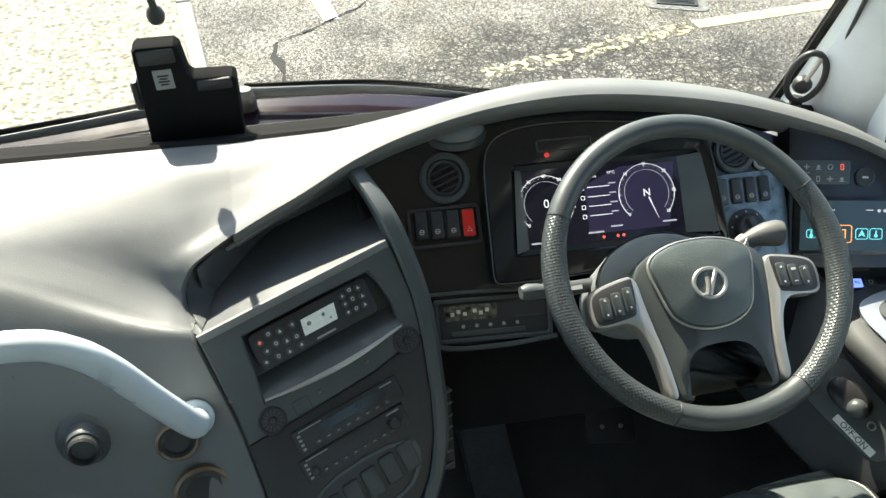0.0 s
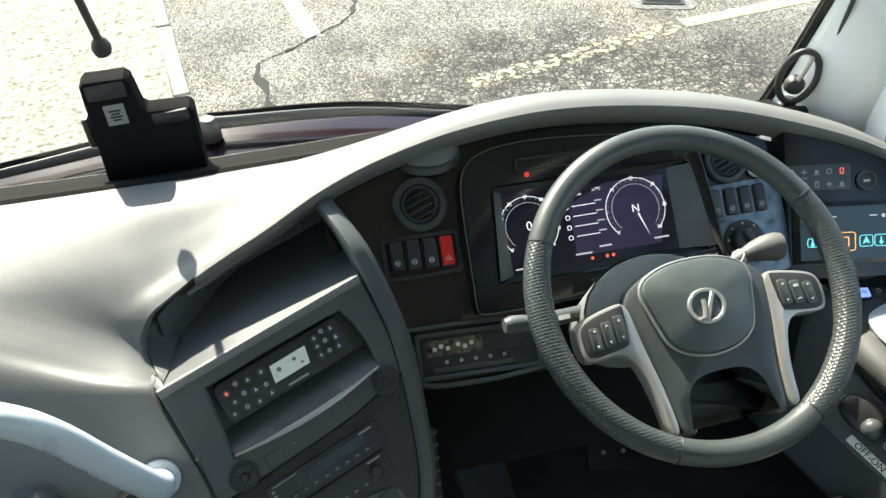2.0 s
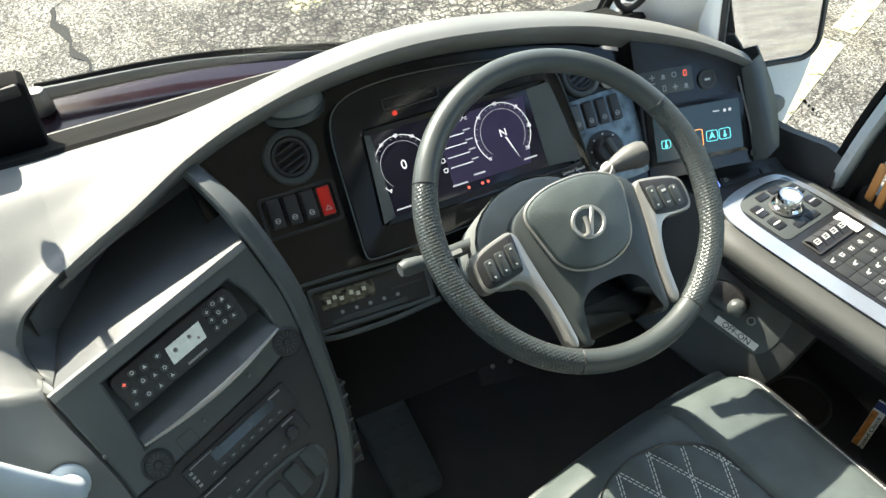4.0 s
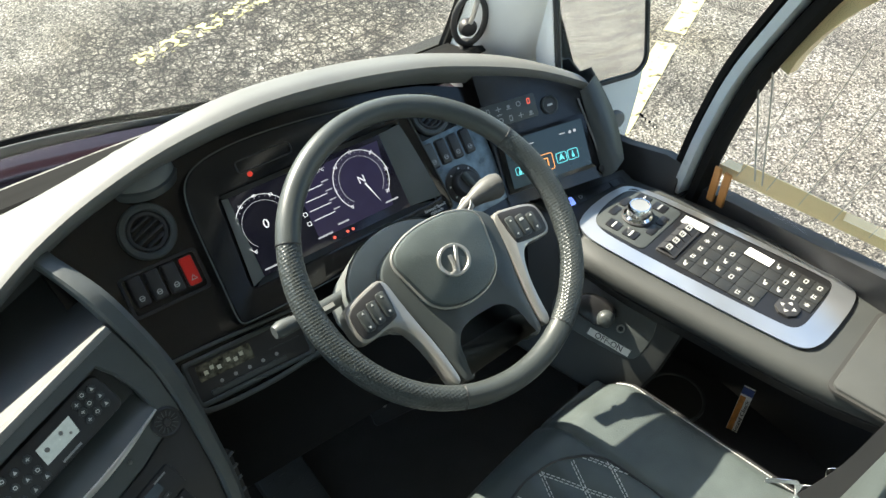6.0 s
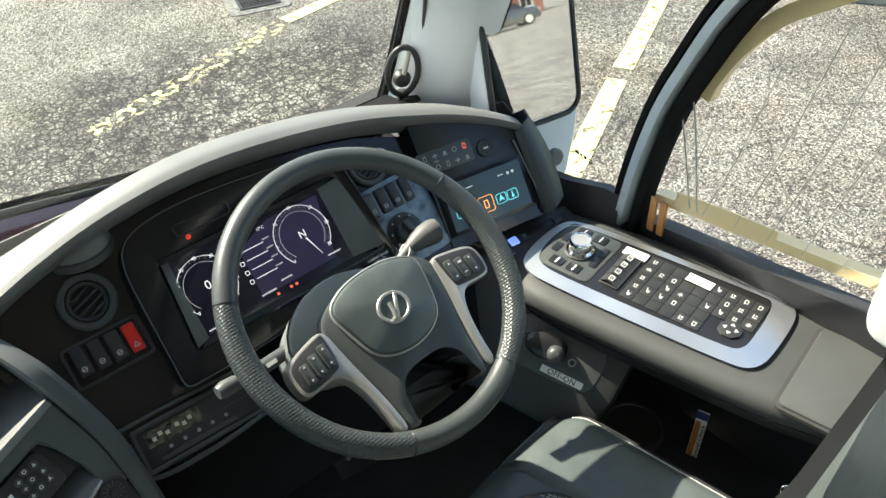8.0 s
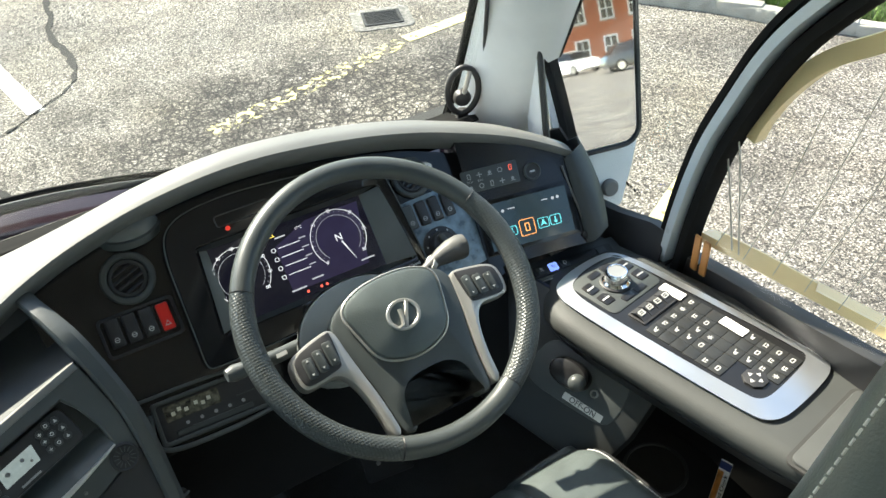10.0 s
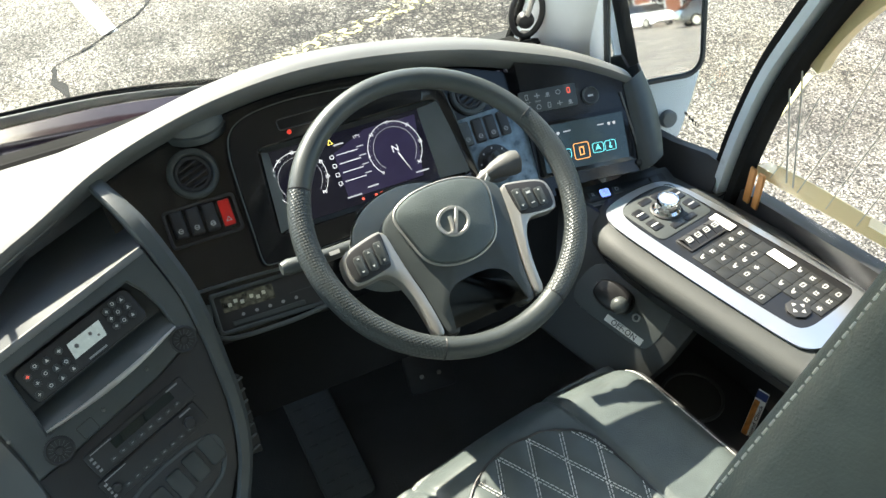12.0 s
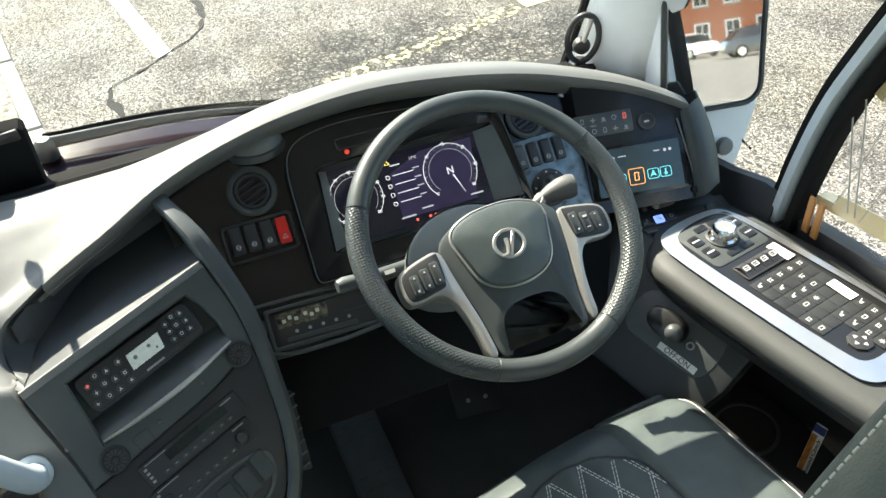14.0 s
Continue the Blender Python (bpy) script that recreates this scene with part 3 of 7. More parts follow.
# unseen panel between windscreen and roof, added to keep sun off the backrest
bm = mesh()
shell(bm, [[screen_at(X_L + (0.418 - X_L) * j / 20, 1.60 + 0.52 * k / 6) - Vector((0, 0.03, 0)) for j in range(21)] for k in range(7)], 0.012)
solid("wall_front", bm, HEADLINING, "unseen light grey panel above the windscreen, added to block sun", "wall", "structure")
ws.visible_shadow = False
bm = mesh()
rows = []
for j in range(41):
    x = X_L + (0.40 - X_L) * j / 40
    d = 0.046 * max(0.0, min(1.0, (x + 0.10) / 0.4)) - 0.010 * max(0.0, min(1.0, (x + 0.7) / 0.4))
    rows.append([(x, y, z - d) for y, z in ((0.418, 0.838), (0.43, 0.842), (0.50, 0.806), (0.535, 0.798), (0.545, 0.786), (0.52, 0.76), (0.42, 0.80))])
shell(bm, rows, 0.004)
solid("windscreen_seal", bm, RUBBER, "black rubber and plastic ledge along the windscreen base", "seal", "structure")
SEALGAP = material("pale_cowl_strip", (0.40, 0.385, 0.35), 0.6, vary=0.3, vary_size=0.02)
bm = mesh()
rows = [[(x, y, z - 0.046 * max(0.0, min(1.0, (x + 0.10) / 0.4)) + 0.010 * max(0.0, min(1.0, (x + 0.7) / 0.4))) for y, z in ((0.553, 0.780), (0.560, 0.783), (0.568, 0.776))] for x in (X_L + (0.30 - X_L) * j / 20 for j in range(21))]
shell(bm, rows, 0.003)
solid("cowl_strip", bm, SEALGAP, "pale weathered strip at the foot of the glass", "trim", "structure")

# A-pillar
pillar = thing("pillar_front", Matrix(), "white moulded windscreen pillar trim", "pillar", kind="structure")
left = [(0.395, 0.60, 0.62), (0.418, 0.546, 0.772), (0.414, 0.445, 1.025), (0.40, 0.30, 1.39), (0.36, 0.05, 2.0)]
right = [(0.475, 0.455, 0.62), (0.497, 0.395, 0.745), (0.522, 0.30, 1.04), (0.53, 0.17, 1.4), (0.52, -0.06, 2.0)]
bm = mesh()
rows = []
for a, b in zip(curve_pts(left, 5), curve_pts(right, 5)):
    a, b = Vector(a), Vector(b)
    inw = Vector((-0.5, -0.85, 0)).normalized()
    rows.append([a + 0.02 * (b - a), a.lerp(b, 0.12) + 0.018 * inw, a.lerp(b, 0.35) + 0.030 * inw, a.lerp(b, 0.65) + 0.030 * inw, a.lerp(b, 0.9) + 0.016 * inw, b])
shell(bm, rows, 0.01)
part("trim", bm, WHITEPAINT, pillar)
bm = mesh()
tube(bm, [Vector(p) + Vector((-0.006, -0.006, 0)) for p in curve_pts(left, 5)], 0.010, 8)
part("seal", bm, RUBBER, pillar, "black rubber seal")
bm = mesh()
tube(bm, [Vector(p) + Vector((0.002, -0.004, 0)) for p in curve_pts(right, 5)], 0.007, 8)
part("seal", bm, RUBBER, pillar, "black rubber seal")
bm = mesh()
rows = [[Vector(a) + Vector((0.01, 0.03, 0)), Vector(b) + Vector((0.03, 0.01, 0))] for a, b in zip(curve_pts(left, 5), curve_pts(right, 5))]
shell(bm, rows, 0.01)
part("outer_skin", bm, BLACK, pillar)

# quarter window and the curved pillar behind it
cut_f = [(0.585, 0.10, 0.55), (0.576, 0.079, 0.593), (0.574, 0.056, 0.756), (0.572, 0.024, 0.899), (0.57, -0.018, 1.009), (0.566, -0.064, 1.108), (0.562, -0.12, 1.19), (0.556, -0.22, 1.30), (0.55, -0.36, 1.42), (0.54, -0.62, 1.58), (0.52, -1.1, 1.74), (0.51, -1.8, 1.8)]
bp = thing("pillar_side", Matrix(), "curved silver-grey window pillar with black rubber edges", "pillar", kind="structure")
cf = [Vector(p) for p in curve_pts(cut_f, 5)]


def across(line, off):
    """The line moved rearwards and downwards within the side of the coach."""
    out = []
    for k, p in enumerate(line):
        d = (line[min(k + 1, len(line) - 1)] - line[max(k - 1, 0)]).normalized()
        s = Vector((1, 0, 0)).cross(d).normalized()
        out.append(p + s * off)
    return out


sgn = -1 if across(cf, 0.05)[10].y > cf[10].y else 1
for name, o0, o1, lift, mat, label in (("seal", -0.004, 0.014, 0.010, RUBBER, "black rubber seal"), ("trim", 0.014, 0.040, 0.022, RAILPAINT, "satin silver-grey trim"), ("seal", 0.040, 0.066, 0.012, RUBBER, "black rubber seal")):
    bm = mesh()
    p0, p1, p2, p3 = (across(cf, sgn * (o0 + (o1 - o0) * f)) for f in (0, 0.2, 0.8, 1))
    L = Vector((-lift, 0, 0))
    rows = [[a, b + L, c + L, d, d + Vector((0.02, 0, 0)), a + Vector((0.02, 0, 0)), a] for a, b, c, d in zip(p0, p1, p2, p3)]
    loft(bm, rows)
    part(name, bm, mat, bp, label)
bm = mesh()
rows = [[Vector(b), Vector(b).lerp(c, 0.5), c] for b, c in zip(curve_pts([(0.485, 0.425, 0.66), (0.497, 0.395, 0.745), (0.512, 0.335, 0.93), (0.524, 0.28, 1.1), (0.53, 0.15, 1.45), (0.525, 0.0, 1.85)], 6),
                                                               [Vector(p) for p in curve_pts([(0.576, 0.079, 0.66), (0.574, 0.056, 0.756), (0.572, 0.024, 0.899), (0.566, -0.064, 1.108), (0.55, -0.36, 1.42), (0.52, -0.9, 1.70)], 6)])]
shell(bm, rows, 0.004)
qg = solid("window_2", bm, GLASS, "clear quarter window beside the dashboard", "window", "structure")
qg.visible_shadow = False
bm = mesh()
rows = [[(x + 0.006, y, z + 0.02), (x - 0.012, y, z + 0.02), (x - 0.035, y - 0.01, z - 0.03), (x - 0.05, y - 0.01, 0.50)] for x, y, z in ((0.485, 0.42, 0.655), (0.53, 0.27, 0.652), (0.555, 0.16, 0.655), (0.572, 0.085, 0.668), (0.576, 0.05, 0.665))]
shell(bm, rows, 0.004)
solid("window_ledge", bm, BLACK, "black plastic ledge under the quarter window", "ledge", "structure")
# etched mark on the quarter glass
bm = mesh()
for k, w in enumerate((0.010, 0.004, 0.006)):
    box(bm, (-0.014 + 0.011 * k, 0, 0), (w, 0.006, 0.0006))
frame_ring(bm, circle(0.0055, 14, 0.022), circle(0.0040, 14, 0.022), -0.0003, 0.0003)
solid("glass_mark", bm, INK, "small dark etched mark on the quarter window", "mark", m=fr((0.556, 0.142, 0.735), (-0.1, -0.99, -0.05), (0, 0, 1)))

# driver's side window: cream surround, heated glass, straps
sidewin = thing("window_3", Matrix(), "driver's side window with cream frame and heating wires", "window", kind="structure")
glass_edge = [Vector(p) for p in across(cf, sgn * 0.066)]
bm = mesh()
rows = []
for k in range(30):
    z = 0.63 + 1.2 * k / 29
    cand = [p for p in glass_edge if p.z >= z]
    p = cand[0] if cand else glass_edge[-1]
    rows.append([Vector((0.582, p.y - (p.y + 2.0) * j / 8, z)) for j in range(9)])
loft(bm, rows)
bmesh.ops.solidify(bm, geom=list(bm.faces), thickness=0.005)
pane = part("pane", bm, GLASS, sidewin, "clear heated glass")
pane.visible_shadow = False
wire = material("fine_heating_wire", (0.46, 0.42, 0.36), 0.5)


def sill_z(y):
    return spline([(-y0, z0) for y0, z0 in sill], -y)[0]


def roof_z(y):
    best = [p.z for p in glass_edge if p.y <= y]
    return best[0] if best else 1.75


for k in range(20):
    y = -0.05 - 0.060 * k
    bm = mesh()
    zt = min(roof_z(y) - 0.02, 1.7)
    tube(bm, [(0.577, y, sill_z(y) + 0.055), (0.577, y - 0.10 * (zt - sill_z(y)), (sill_z(y) + zt) / 2), (0.577, y - 0.20 * (zt - sill_z(y)), zt)], 0.0008, 4)
    part("heating_wire", bm, wire, sidewin)
bm = mesh()
loop = [(0.576, -0.085, 0.73), (0.576, -0.055, 0.84), (0.576, -0.035, 0.91), (0.576, -0.045, 0.925), (0.576, -0.06, 0.91), (0.576, -0.10, 0.73)]
tube(bm, curve_pts(loop, 5), 0.0015, 5)
part("heating_wire", bm, wire, sidewin)
cream_line = [Vector(p) for p in curve_pts([(0.59, -0.050, 0.935), (0.59, -0.062, 0.975), (0.59, -0.095, 1.04), (0.59, -0.15, 1.11), (0.59, -0.23, 1.17), (0.59, -0.36, 1.27), (0.585, -0.6, 1.42), (0.58, -1.0, 1.6)], 5)]
bm = mesh()
inner = across(cream_line, sgn * 0.026)
rows = [[a, a + Vector((-0.004, 0, 0)), b + Vector((-0.004, 0, 0)), b, b + Vector((0.02, 0, 0)), a + Vector((0.02, 0, 0)), a] for a, b in zip(cream_line, inner)]
loft(bm, rows)
part("upper_frame", bm, CREAM, sidewin, "cream painted frame")
bm = mesh()
rows = []
for y in [-0.005 - 0.08 * j for j in range(22)]:
    z = sill_z(y)
    rows.append([(0.598, y, z + 0.052), (0.592, y, z + 0.054), (0.590, y, z + 0.036), (0.618, y, z + 0.030), (0.618, y, z + 0.052), (0.598, y, z + 0.052)])
loft(bm, rows)
part("lower_frame", bm, CREAM, sidewin, "cream painted frame")
bm = mesh()
rows = [[(0.589, y, sill_z(y) + a), (0.586, y, sill_z(y) + a), (0.586, y, sill_z(y) + b), (0.589, y, sill_z(y) + b), (0.589, y, sill_z(y) + a)] for y, a, b in ((-0.05, 0.05, 0.078), (-0.15, 0.052, 0.078), (-0.24, 0.054, 0.074))]
loft(bm, rows)
part("frame_plate", bm, CREAM, sidewin)
for k in range(2):
    bm = mesh()
    box(bm, (0.570, -0.018 - 0.021 * k, 0.682), (0.006, 0.015, 0.075), 0.002, 1, m=pose(0, 0, 0))
    solid("strap", bm, TAN, "tan strap hanging beside the window sill", "strap", group="tan window straps")

# rear post of the driver's window
bm = mesh()
prism(bm, smooth_outline([(0.0, 0.76), (0.006, 0.70), (0.05, 0.685), (0.22, 0.70), (0.26, 0.76), (0.27, 1.3), (0.27, 1.80), (0.24, 1.88), (0.05, 1.88), (0.015, 1.80), (0.008, 1.3)], 5), 0.0, 0.022, 0.008)
solid("trim_post", bm, WHITEPAINT, "white painted window post with a rounded foot", "trim", "structure", m=fr((0.574, -0.412, 0.0), (0, -1, 0), (0, 0, 1)))

# ---------------------------------------------------------------- outside: mirror, wipers
mirror_n = Vector((-0.176, -0.959, 0.248)).normalized()
mm = fr((0.578, 0.318, 0.955), Vector((0, 0, 1)).cross(mirror_n), Vector((0, 0, 1)) - mirror_n * mirror_n.z)
mirror = thing("wing_mirror", mm, "large white coach wing mirror beyond the quarter window", "mirror")
ol = rrect(0.185, 0.42, 0.03, 5)
bm = mesh()
prism(bm, inset(ol, -0.012), -0.07, -0.003, 0.0)
part("housing", bm, WHITEPAINT, mirror, "white plastic housing")
bm = mesh()
frame_ring(bm, inset(ol, -0.012), inset(ol, -0.003), -0.006, 0.004, 0.002)
part("rim", bm, BLACK, mirror, "black rim")
bm = mesh()
prism(bm, ol, -0.004, 0.001)
part("mirror_glass", bm, MIRROR, mirror, "silvered mirror glass")
bm = mesh()
prism(bm, [(-0.103, -0.215), (-0.103, -0.42), (0.0, -0.40), (0.060, -0.34), (0.085, -0.27), (0.100, -0.215)], -0.07, -0.006, 0.006)
part("arm", bm, WHITEPAINT, mirror, "white bracket")
bm = mesh()
lathe(bm, [(0.018, 0), (0.018, 0.008), (0.014, 0.012)], 16, m=pose(0.03, -0.30, -0.006))
part("bracket_cap", bm, GREY_MID, mirror)


def wiper(a, b, c, label):
    w = thing("windscreen_wiper", Matrix(), label, "wiper", group="windscreen wipers")
    bm = mesh()
    tube(bm, curve_pts([a, b, c], 8), 0.012, 8, radii=[0.012 - 0.006 * k / 16 for k in range(17)], flat=0.5)
    part("arm", bm, BLACK, w)
    bm = mesh()
    off = Vector((0, 0.02, 0.003))
    tube(bm, [Vector(p) + off for p in curve_pts([a, b, c], 8)], 0.007, 6)
    part("blade", bm, RUBBER, w)
    bm = mesh()
    lathe(bm, [(0.02, 0), (0.02, 0.03), (0.012, 0.04)], 14, m=Matrix.Translation(Vector(a) - Vector((0, 0, 0.03))))
    part("pivot", bm, BLACK, w)


wiper((-0.62, 0.655, 0.796), (-0.36, 0.65, 0.784), (-0.06, 0.63, 0.738), "long black wiper resting below the windscreen")
wiper((-0.70, 0.655, 0.788), (-0.95, 0.65, 0.757), (-1.4, 0.60, 0.735), "long black wiper resting below the windscreen")
# ---------------------------------------------------------------- dashboard
dash = thing("dashboard", Matrix(), "grey moulded coach dashboard with black instrument face", "dashboard")
# front lip of the hood: along x, height on the face and overhang
LIP = [(-0.745, -0.078, 0.05), (-0.70, -0.044, 0.05), (-0.66, -0.014, 0.05), (-0.60, 0.018, 0.05), (-0.54, 0.046, 0.05), (-0.45, 0.092, 0.05), (-0.36, 0.124, 0.05), (-0.24, 0.150, 0.05), (-0.10, 0.160, 0.05),
       (0.05, 0.148, 0.044), (0.19, 0.122, 0.038), (0.30, 0.086, 0.038), (0.38, 0.052, 0.041), (0.44, 0.017, 0.044), (0.475, -0.008, 0.046)]


def lip(x, dv=0.0, dn=0.0):
    v, n = spline(LIP, x)
    return DASH @ Vector((x, v + dv, n + dn))


def ledge_z(x):
    """Height of the hood's far edge along the windscreen."""
    return 0.838 + 0.010 * max(0.0, min(1.0, (x + 0.7) / 0.4)) - 0.046 * max(0.0, min(1.0, (x + 0.10) / 0.4))


def hood_line(x):
    """Across the hood at x: far edge, middle, back of the lip, top of the lip."""
    top = lip(x, 0.030, -0.012)
    deep = max(0.0, min(1.0, (x + 0.35) / 0.6))
    far = Vector((x, max(0.425 + 0.01 * deep, top.y + 0.05), ledge_z(x)))
    right = max(0.0, (x - 0.25) / 0.225)
    far = far.lerp(Vector((x + 0.03 * right, top.y + 0.06, top.z - 0.05)), min(1, right))
    w = max(0.0, min(1.0, (x + 0.6) / 0.25))
    w = w * w * (3 - 2 * w)
    back = (top.lerp(far, 0.28) + Vector((0, 0, 0.008))).lerp(lip(x, 0.042, -0.034), w)
    mid = far.lerp(back, 0.5) + Vector((0, 0, 0.011 * (1 - right) + 0.003 * (1 - w)))
    return far, mid, back, top


def hood_section(x):
    return [*hood_line(x), lip(x, 0.019, 0.001), lip(x, 0.006, 0.009), lip(x, -0.002, 0.004), lip(x, -0.006, -0.012), lip(x, -0.008, -0.05)]


def resample(line, n):
    line = [Vector(p) for p in line]
    run = [0.0]
    for p, q in zip(line, line[1:]):
        run.append(run[-1] + (q - p).length)
    return [Vector(spline([(r, *p) for r, p in zip(run, line)], run[-1] * k / n)) for k in range(n + 1)]


bm = mesh()
loft(bm, [resample(hood_section(x)[:6], 28) + hood_section(x)[6:] for x in (-0.64 + 1.115 * k / 60 for k in range(61))])
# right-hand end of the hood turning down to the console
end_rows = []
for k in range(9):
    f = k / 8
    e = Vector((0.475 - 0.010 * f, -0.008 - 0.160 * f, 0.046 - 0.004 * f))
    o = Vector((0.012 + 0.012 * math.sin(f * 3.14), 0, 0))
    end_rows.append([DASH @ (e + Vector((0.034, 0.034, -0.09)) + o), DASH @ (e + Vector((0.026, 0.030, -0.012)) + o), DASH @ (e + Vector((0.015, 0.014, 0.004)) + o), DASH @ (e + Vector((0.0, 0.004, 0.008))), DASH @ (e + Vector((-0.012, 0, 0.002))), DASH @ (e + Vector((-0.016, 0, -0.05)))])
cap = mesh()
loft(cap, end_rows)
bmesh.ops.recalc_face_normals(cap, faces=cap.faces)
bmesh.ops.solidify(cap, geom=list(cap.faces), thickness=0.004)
# same grey vinyl as the hood; charcoal stands in for its shade
part("hood_end", cap, CHARCOAL, dash, "end of the grey hood, darkened for its shade", angle=60)
bmesh.ops.recalc_face_normals(bm, faces=bm.faces)
bmesh.ops.solidify(bm, geom=list(bm.faces), thickness=0.004)
part("hood", bm, GREY, dash, "grey grained vinyl hood", angle=60)

# entrance-side panel: from the windscreen down to the floor, ending at the rim of the open tray and the stack's edge
S = STACK
PROFILE = [(0.425, 0.838), (0.343, 0.845), (0.252, 0.827), (0.205, 0.807), (0.165, 0.782), (0.118, 0.742), (0.088, 0.704), (0.066, 0.66), (0.056, 0.60), (0.056, 0.54), (0.060, 0.46), (0.06, 0.0)]


def panel_at(x, s):
    """A place on the panel: x across the coach, s down its profile from 0 to 11."""
    y, z = spline([(k, *p) for k, p in enumerate(PROFILE)], s)
    f = max(0.0, min(1.0, (-0.78 - x) / 0.2))
    swell = f * max(0.0, 1 - abs(s - 4) / 3)
    return Vector((x + 0.05 * max(0.0, min(1.0, (s - 5) / 4)), y + 0.012 * swell, z + 0.016 * swell))


# rim of the panel: its place, where its row starts (x, down the profile), and how far it follows the hood
edge_l = [S @ Vector(p) for p in ((-0.150, 0.085, 0.0), (-0.158, -0.042, 0), (-0.170, -0.150, 0), (-0.183, -0.22, 0), (-0.195, -0.32, 0), (-0.205, -0.56, 0))]
RIM = [(*lip(-0.64, 0.008, 0.008), -0.64, 0, 1.0), (-0.682, 0.206, 0.792, -0.70, 0, 0.88), (-0.702, 0.194, 0.784, -0.78, 0, 0.62), (-0.716, 0.184, 0.768, -0.90, 0, 0.34), (-0.724, 0.172, 0.750, -1.08, 0, 0.12),
       (-0.722, 0.146, 0.742, -1.30, 0, 0.0), (-0.712, 0.114, 0.740, -1.5, 0.6, 0.0), (*(edge_l[0] + Vector((-0.008, 0.002, 0))), -1.5, 2.4, 0.0), (*edge_l[1], -1.5, 5, 0.0), (*edge_l[2], -1.5, 7.2, 0.0),
       (*edge_l[3], -1.5, 8.4, 0.0), (*edge_l[4], -1.5, 9.6, 0.0), (*edge_l[5], -1.5, 11, 0.0)]
section = resample(hood_section(-0.64)[:6], 28)
rows, rim_line = [], []
for k in range(6 * (len(RIM) - 1) + 1):
    rx, ry, rz, tx, ts, follow = spline([(i, *r) for i, r in enumerate(RIM)], k / 6)
    rim = Vector((rx, ry, rz))
    rim_line.append(rim)
    rs = min((i / 20 for i in range(221)), key=lambda q: (panel_at(rx, q).yz - rim.yz).length)
    sx = rx - 0.05 * max(0.0, min(1.0, (rs - 5) / 4))
    off = rim - panel_at(sx, rs)
    row = []
    for j in range(29):
        w = 1 - j / 28
        p = panel_at(sx + (tx - sx) * w, rs + (ts - rs) * w) + off * max(0.0, 1 - w * 1.35) ** 2
        hooded = section[j] + Vector(((tx + (rx - tx) * j / 28) + 0.64, 0, 0)) + (rim - section[28] - Vector((rx + 0.64, 0, 0))) * (j / 28) ** 2
        row.append(p.lerp(hooded, follow))
    into = Vector((0.004, 0.005, -0.005))
    rows.append(row + [rim + into, rim + into + Vector((0.004, 0.022, -0.008))])
bm = mesh()
shell(bm, rows, 0.004)
part("lower_panel", bm, GREY, dash, "grey grained vinyl lower panel", angle=60)


def on_panel(x, z, proud=0.0):
    """The place on the panel nearest to an x and a height, and a little in front of it."""
    p = min((q for row in rows for q in row[:29]), key=lambda q: (q.x - x) ** 2 + (q.z - z) ** 2)
    return (x, p.y - proud, z)


PANEL_SPOTS = [on_panel(-0.742, 0.628, 0.004), on_panel(-0.718, 0.556, 0.004), on_panel(-0.865, 0.630, 0.0), on_panel(-0.714, 0.652, 0.0)]
# vertical joint between dash and entrance trim
bm = mesh()
tube(bm, curve_pts([(-0.912, 0.415, 0.838), (-0.918, 0.335, 0.838), (-0.922, 0.245, 0.812), (-0.93, 0.165, 0.772), (-0.94, 0.118, 0.746), (-0.945, 0.086, 0.712)], 5), 0.003, 6)
part("joint", bm, BLACK, dash)

# open tray left of the instruments
bm = mesh()
fl = [S @ Vector((-0.150 + 0.30 * k / 10, 0.085, -0.004)) for k in range(11)]
tray_rows = []
for k, p in enumerate(fl):
    q = p + Vector((0, 0.20, -0.028))
    if q.x < -0.60:
        q.y -= 0.10 * (-0.60 - q.x) / 0.1
    tray_rows.append([p, p.lerp(q, 0.5) + Vector((0, 0, -0.006)), q, q + Vector((0, 0.012, 0.02)), q + Vector((0, 0.014, min(0.06, 0.80 - q.z + 0.10 * max(0, q.x + 0.6))))])
shell(bm, tray_rows, 0.003)


def carbon_material():
    m = material("textured_black_tray", (0.085, 0.090, 0.094), 0.38)
    nt, b = nodes_of(m)
    co, ch = nt.nodes.new("ShaderNodeTexCoord"), nt.nodes.new("ShaderNodeTexChecker")
    ch.inputs["Scale"].default_value = 220
    bump = nt.nodes.new("ShaderNodeBump")
    bump.inputs["Strength"].default_value, bump.inputs["Distance"].default_value = 0.25, 0.0006
    nt.links.new(co.outputs["Object"], ch.inputs["Vector"])
    nt.links.new(ch.outputs["Fac"], bump.inputs["Height"])
    nt.links.new(bump.outputs["Normal"], b.inputs["Normal"])
    return m


TRAY = carbon_material()
part("tray", bm, TRAY, dash, "black textured storage tray")
bm = mesh()
floor_edge = resample([(-0.64, 0.285, 0.715), (-0.668, 0.25, 0.715), (-0.682, 0.20, 0.718), (-0.690, 0.14, 0.726), S @ Vector((-0.149, 0.087, -0.004))], 42)
shell(bm, [[p + Vector((0.006, 0.024, -0.010)), (p + Vector((0.006, 0.024, -0.010))).lerp(q, 0.5) + Vector((-0.004, 0.004, 0)), q] for p, q in zip(rim_line, floor_edge)], 0.003)
part("tray_side", bm, CHARCOAL, dash)
bm = mesh()
tube(bm, [lip(x, -0.004, -0.018) for x in (-0.655, -0.62, -0.58, -0.54, -0.52)], 0.0035, 6, flat=0.6)
part("tray_trim", bm, GREY_MID, dash)

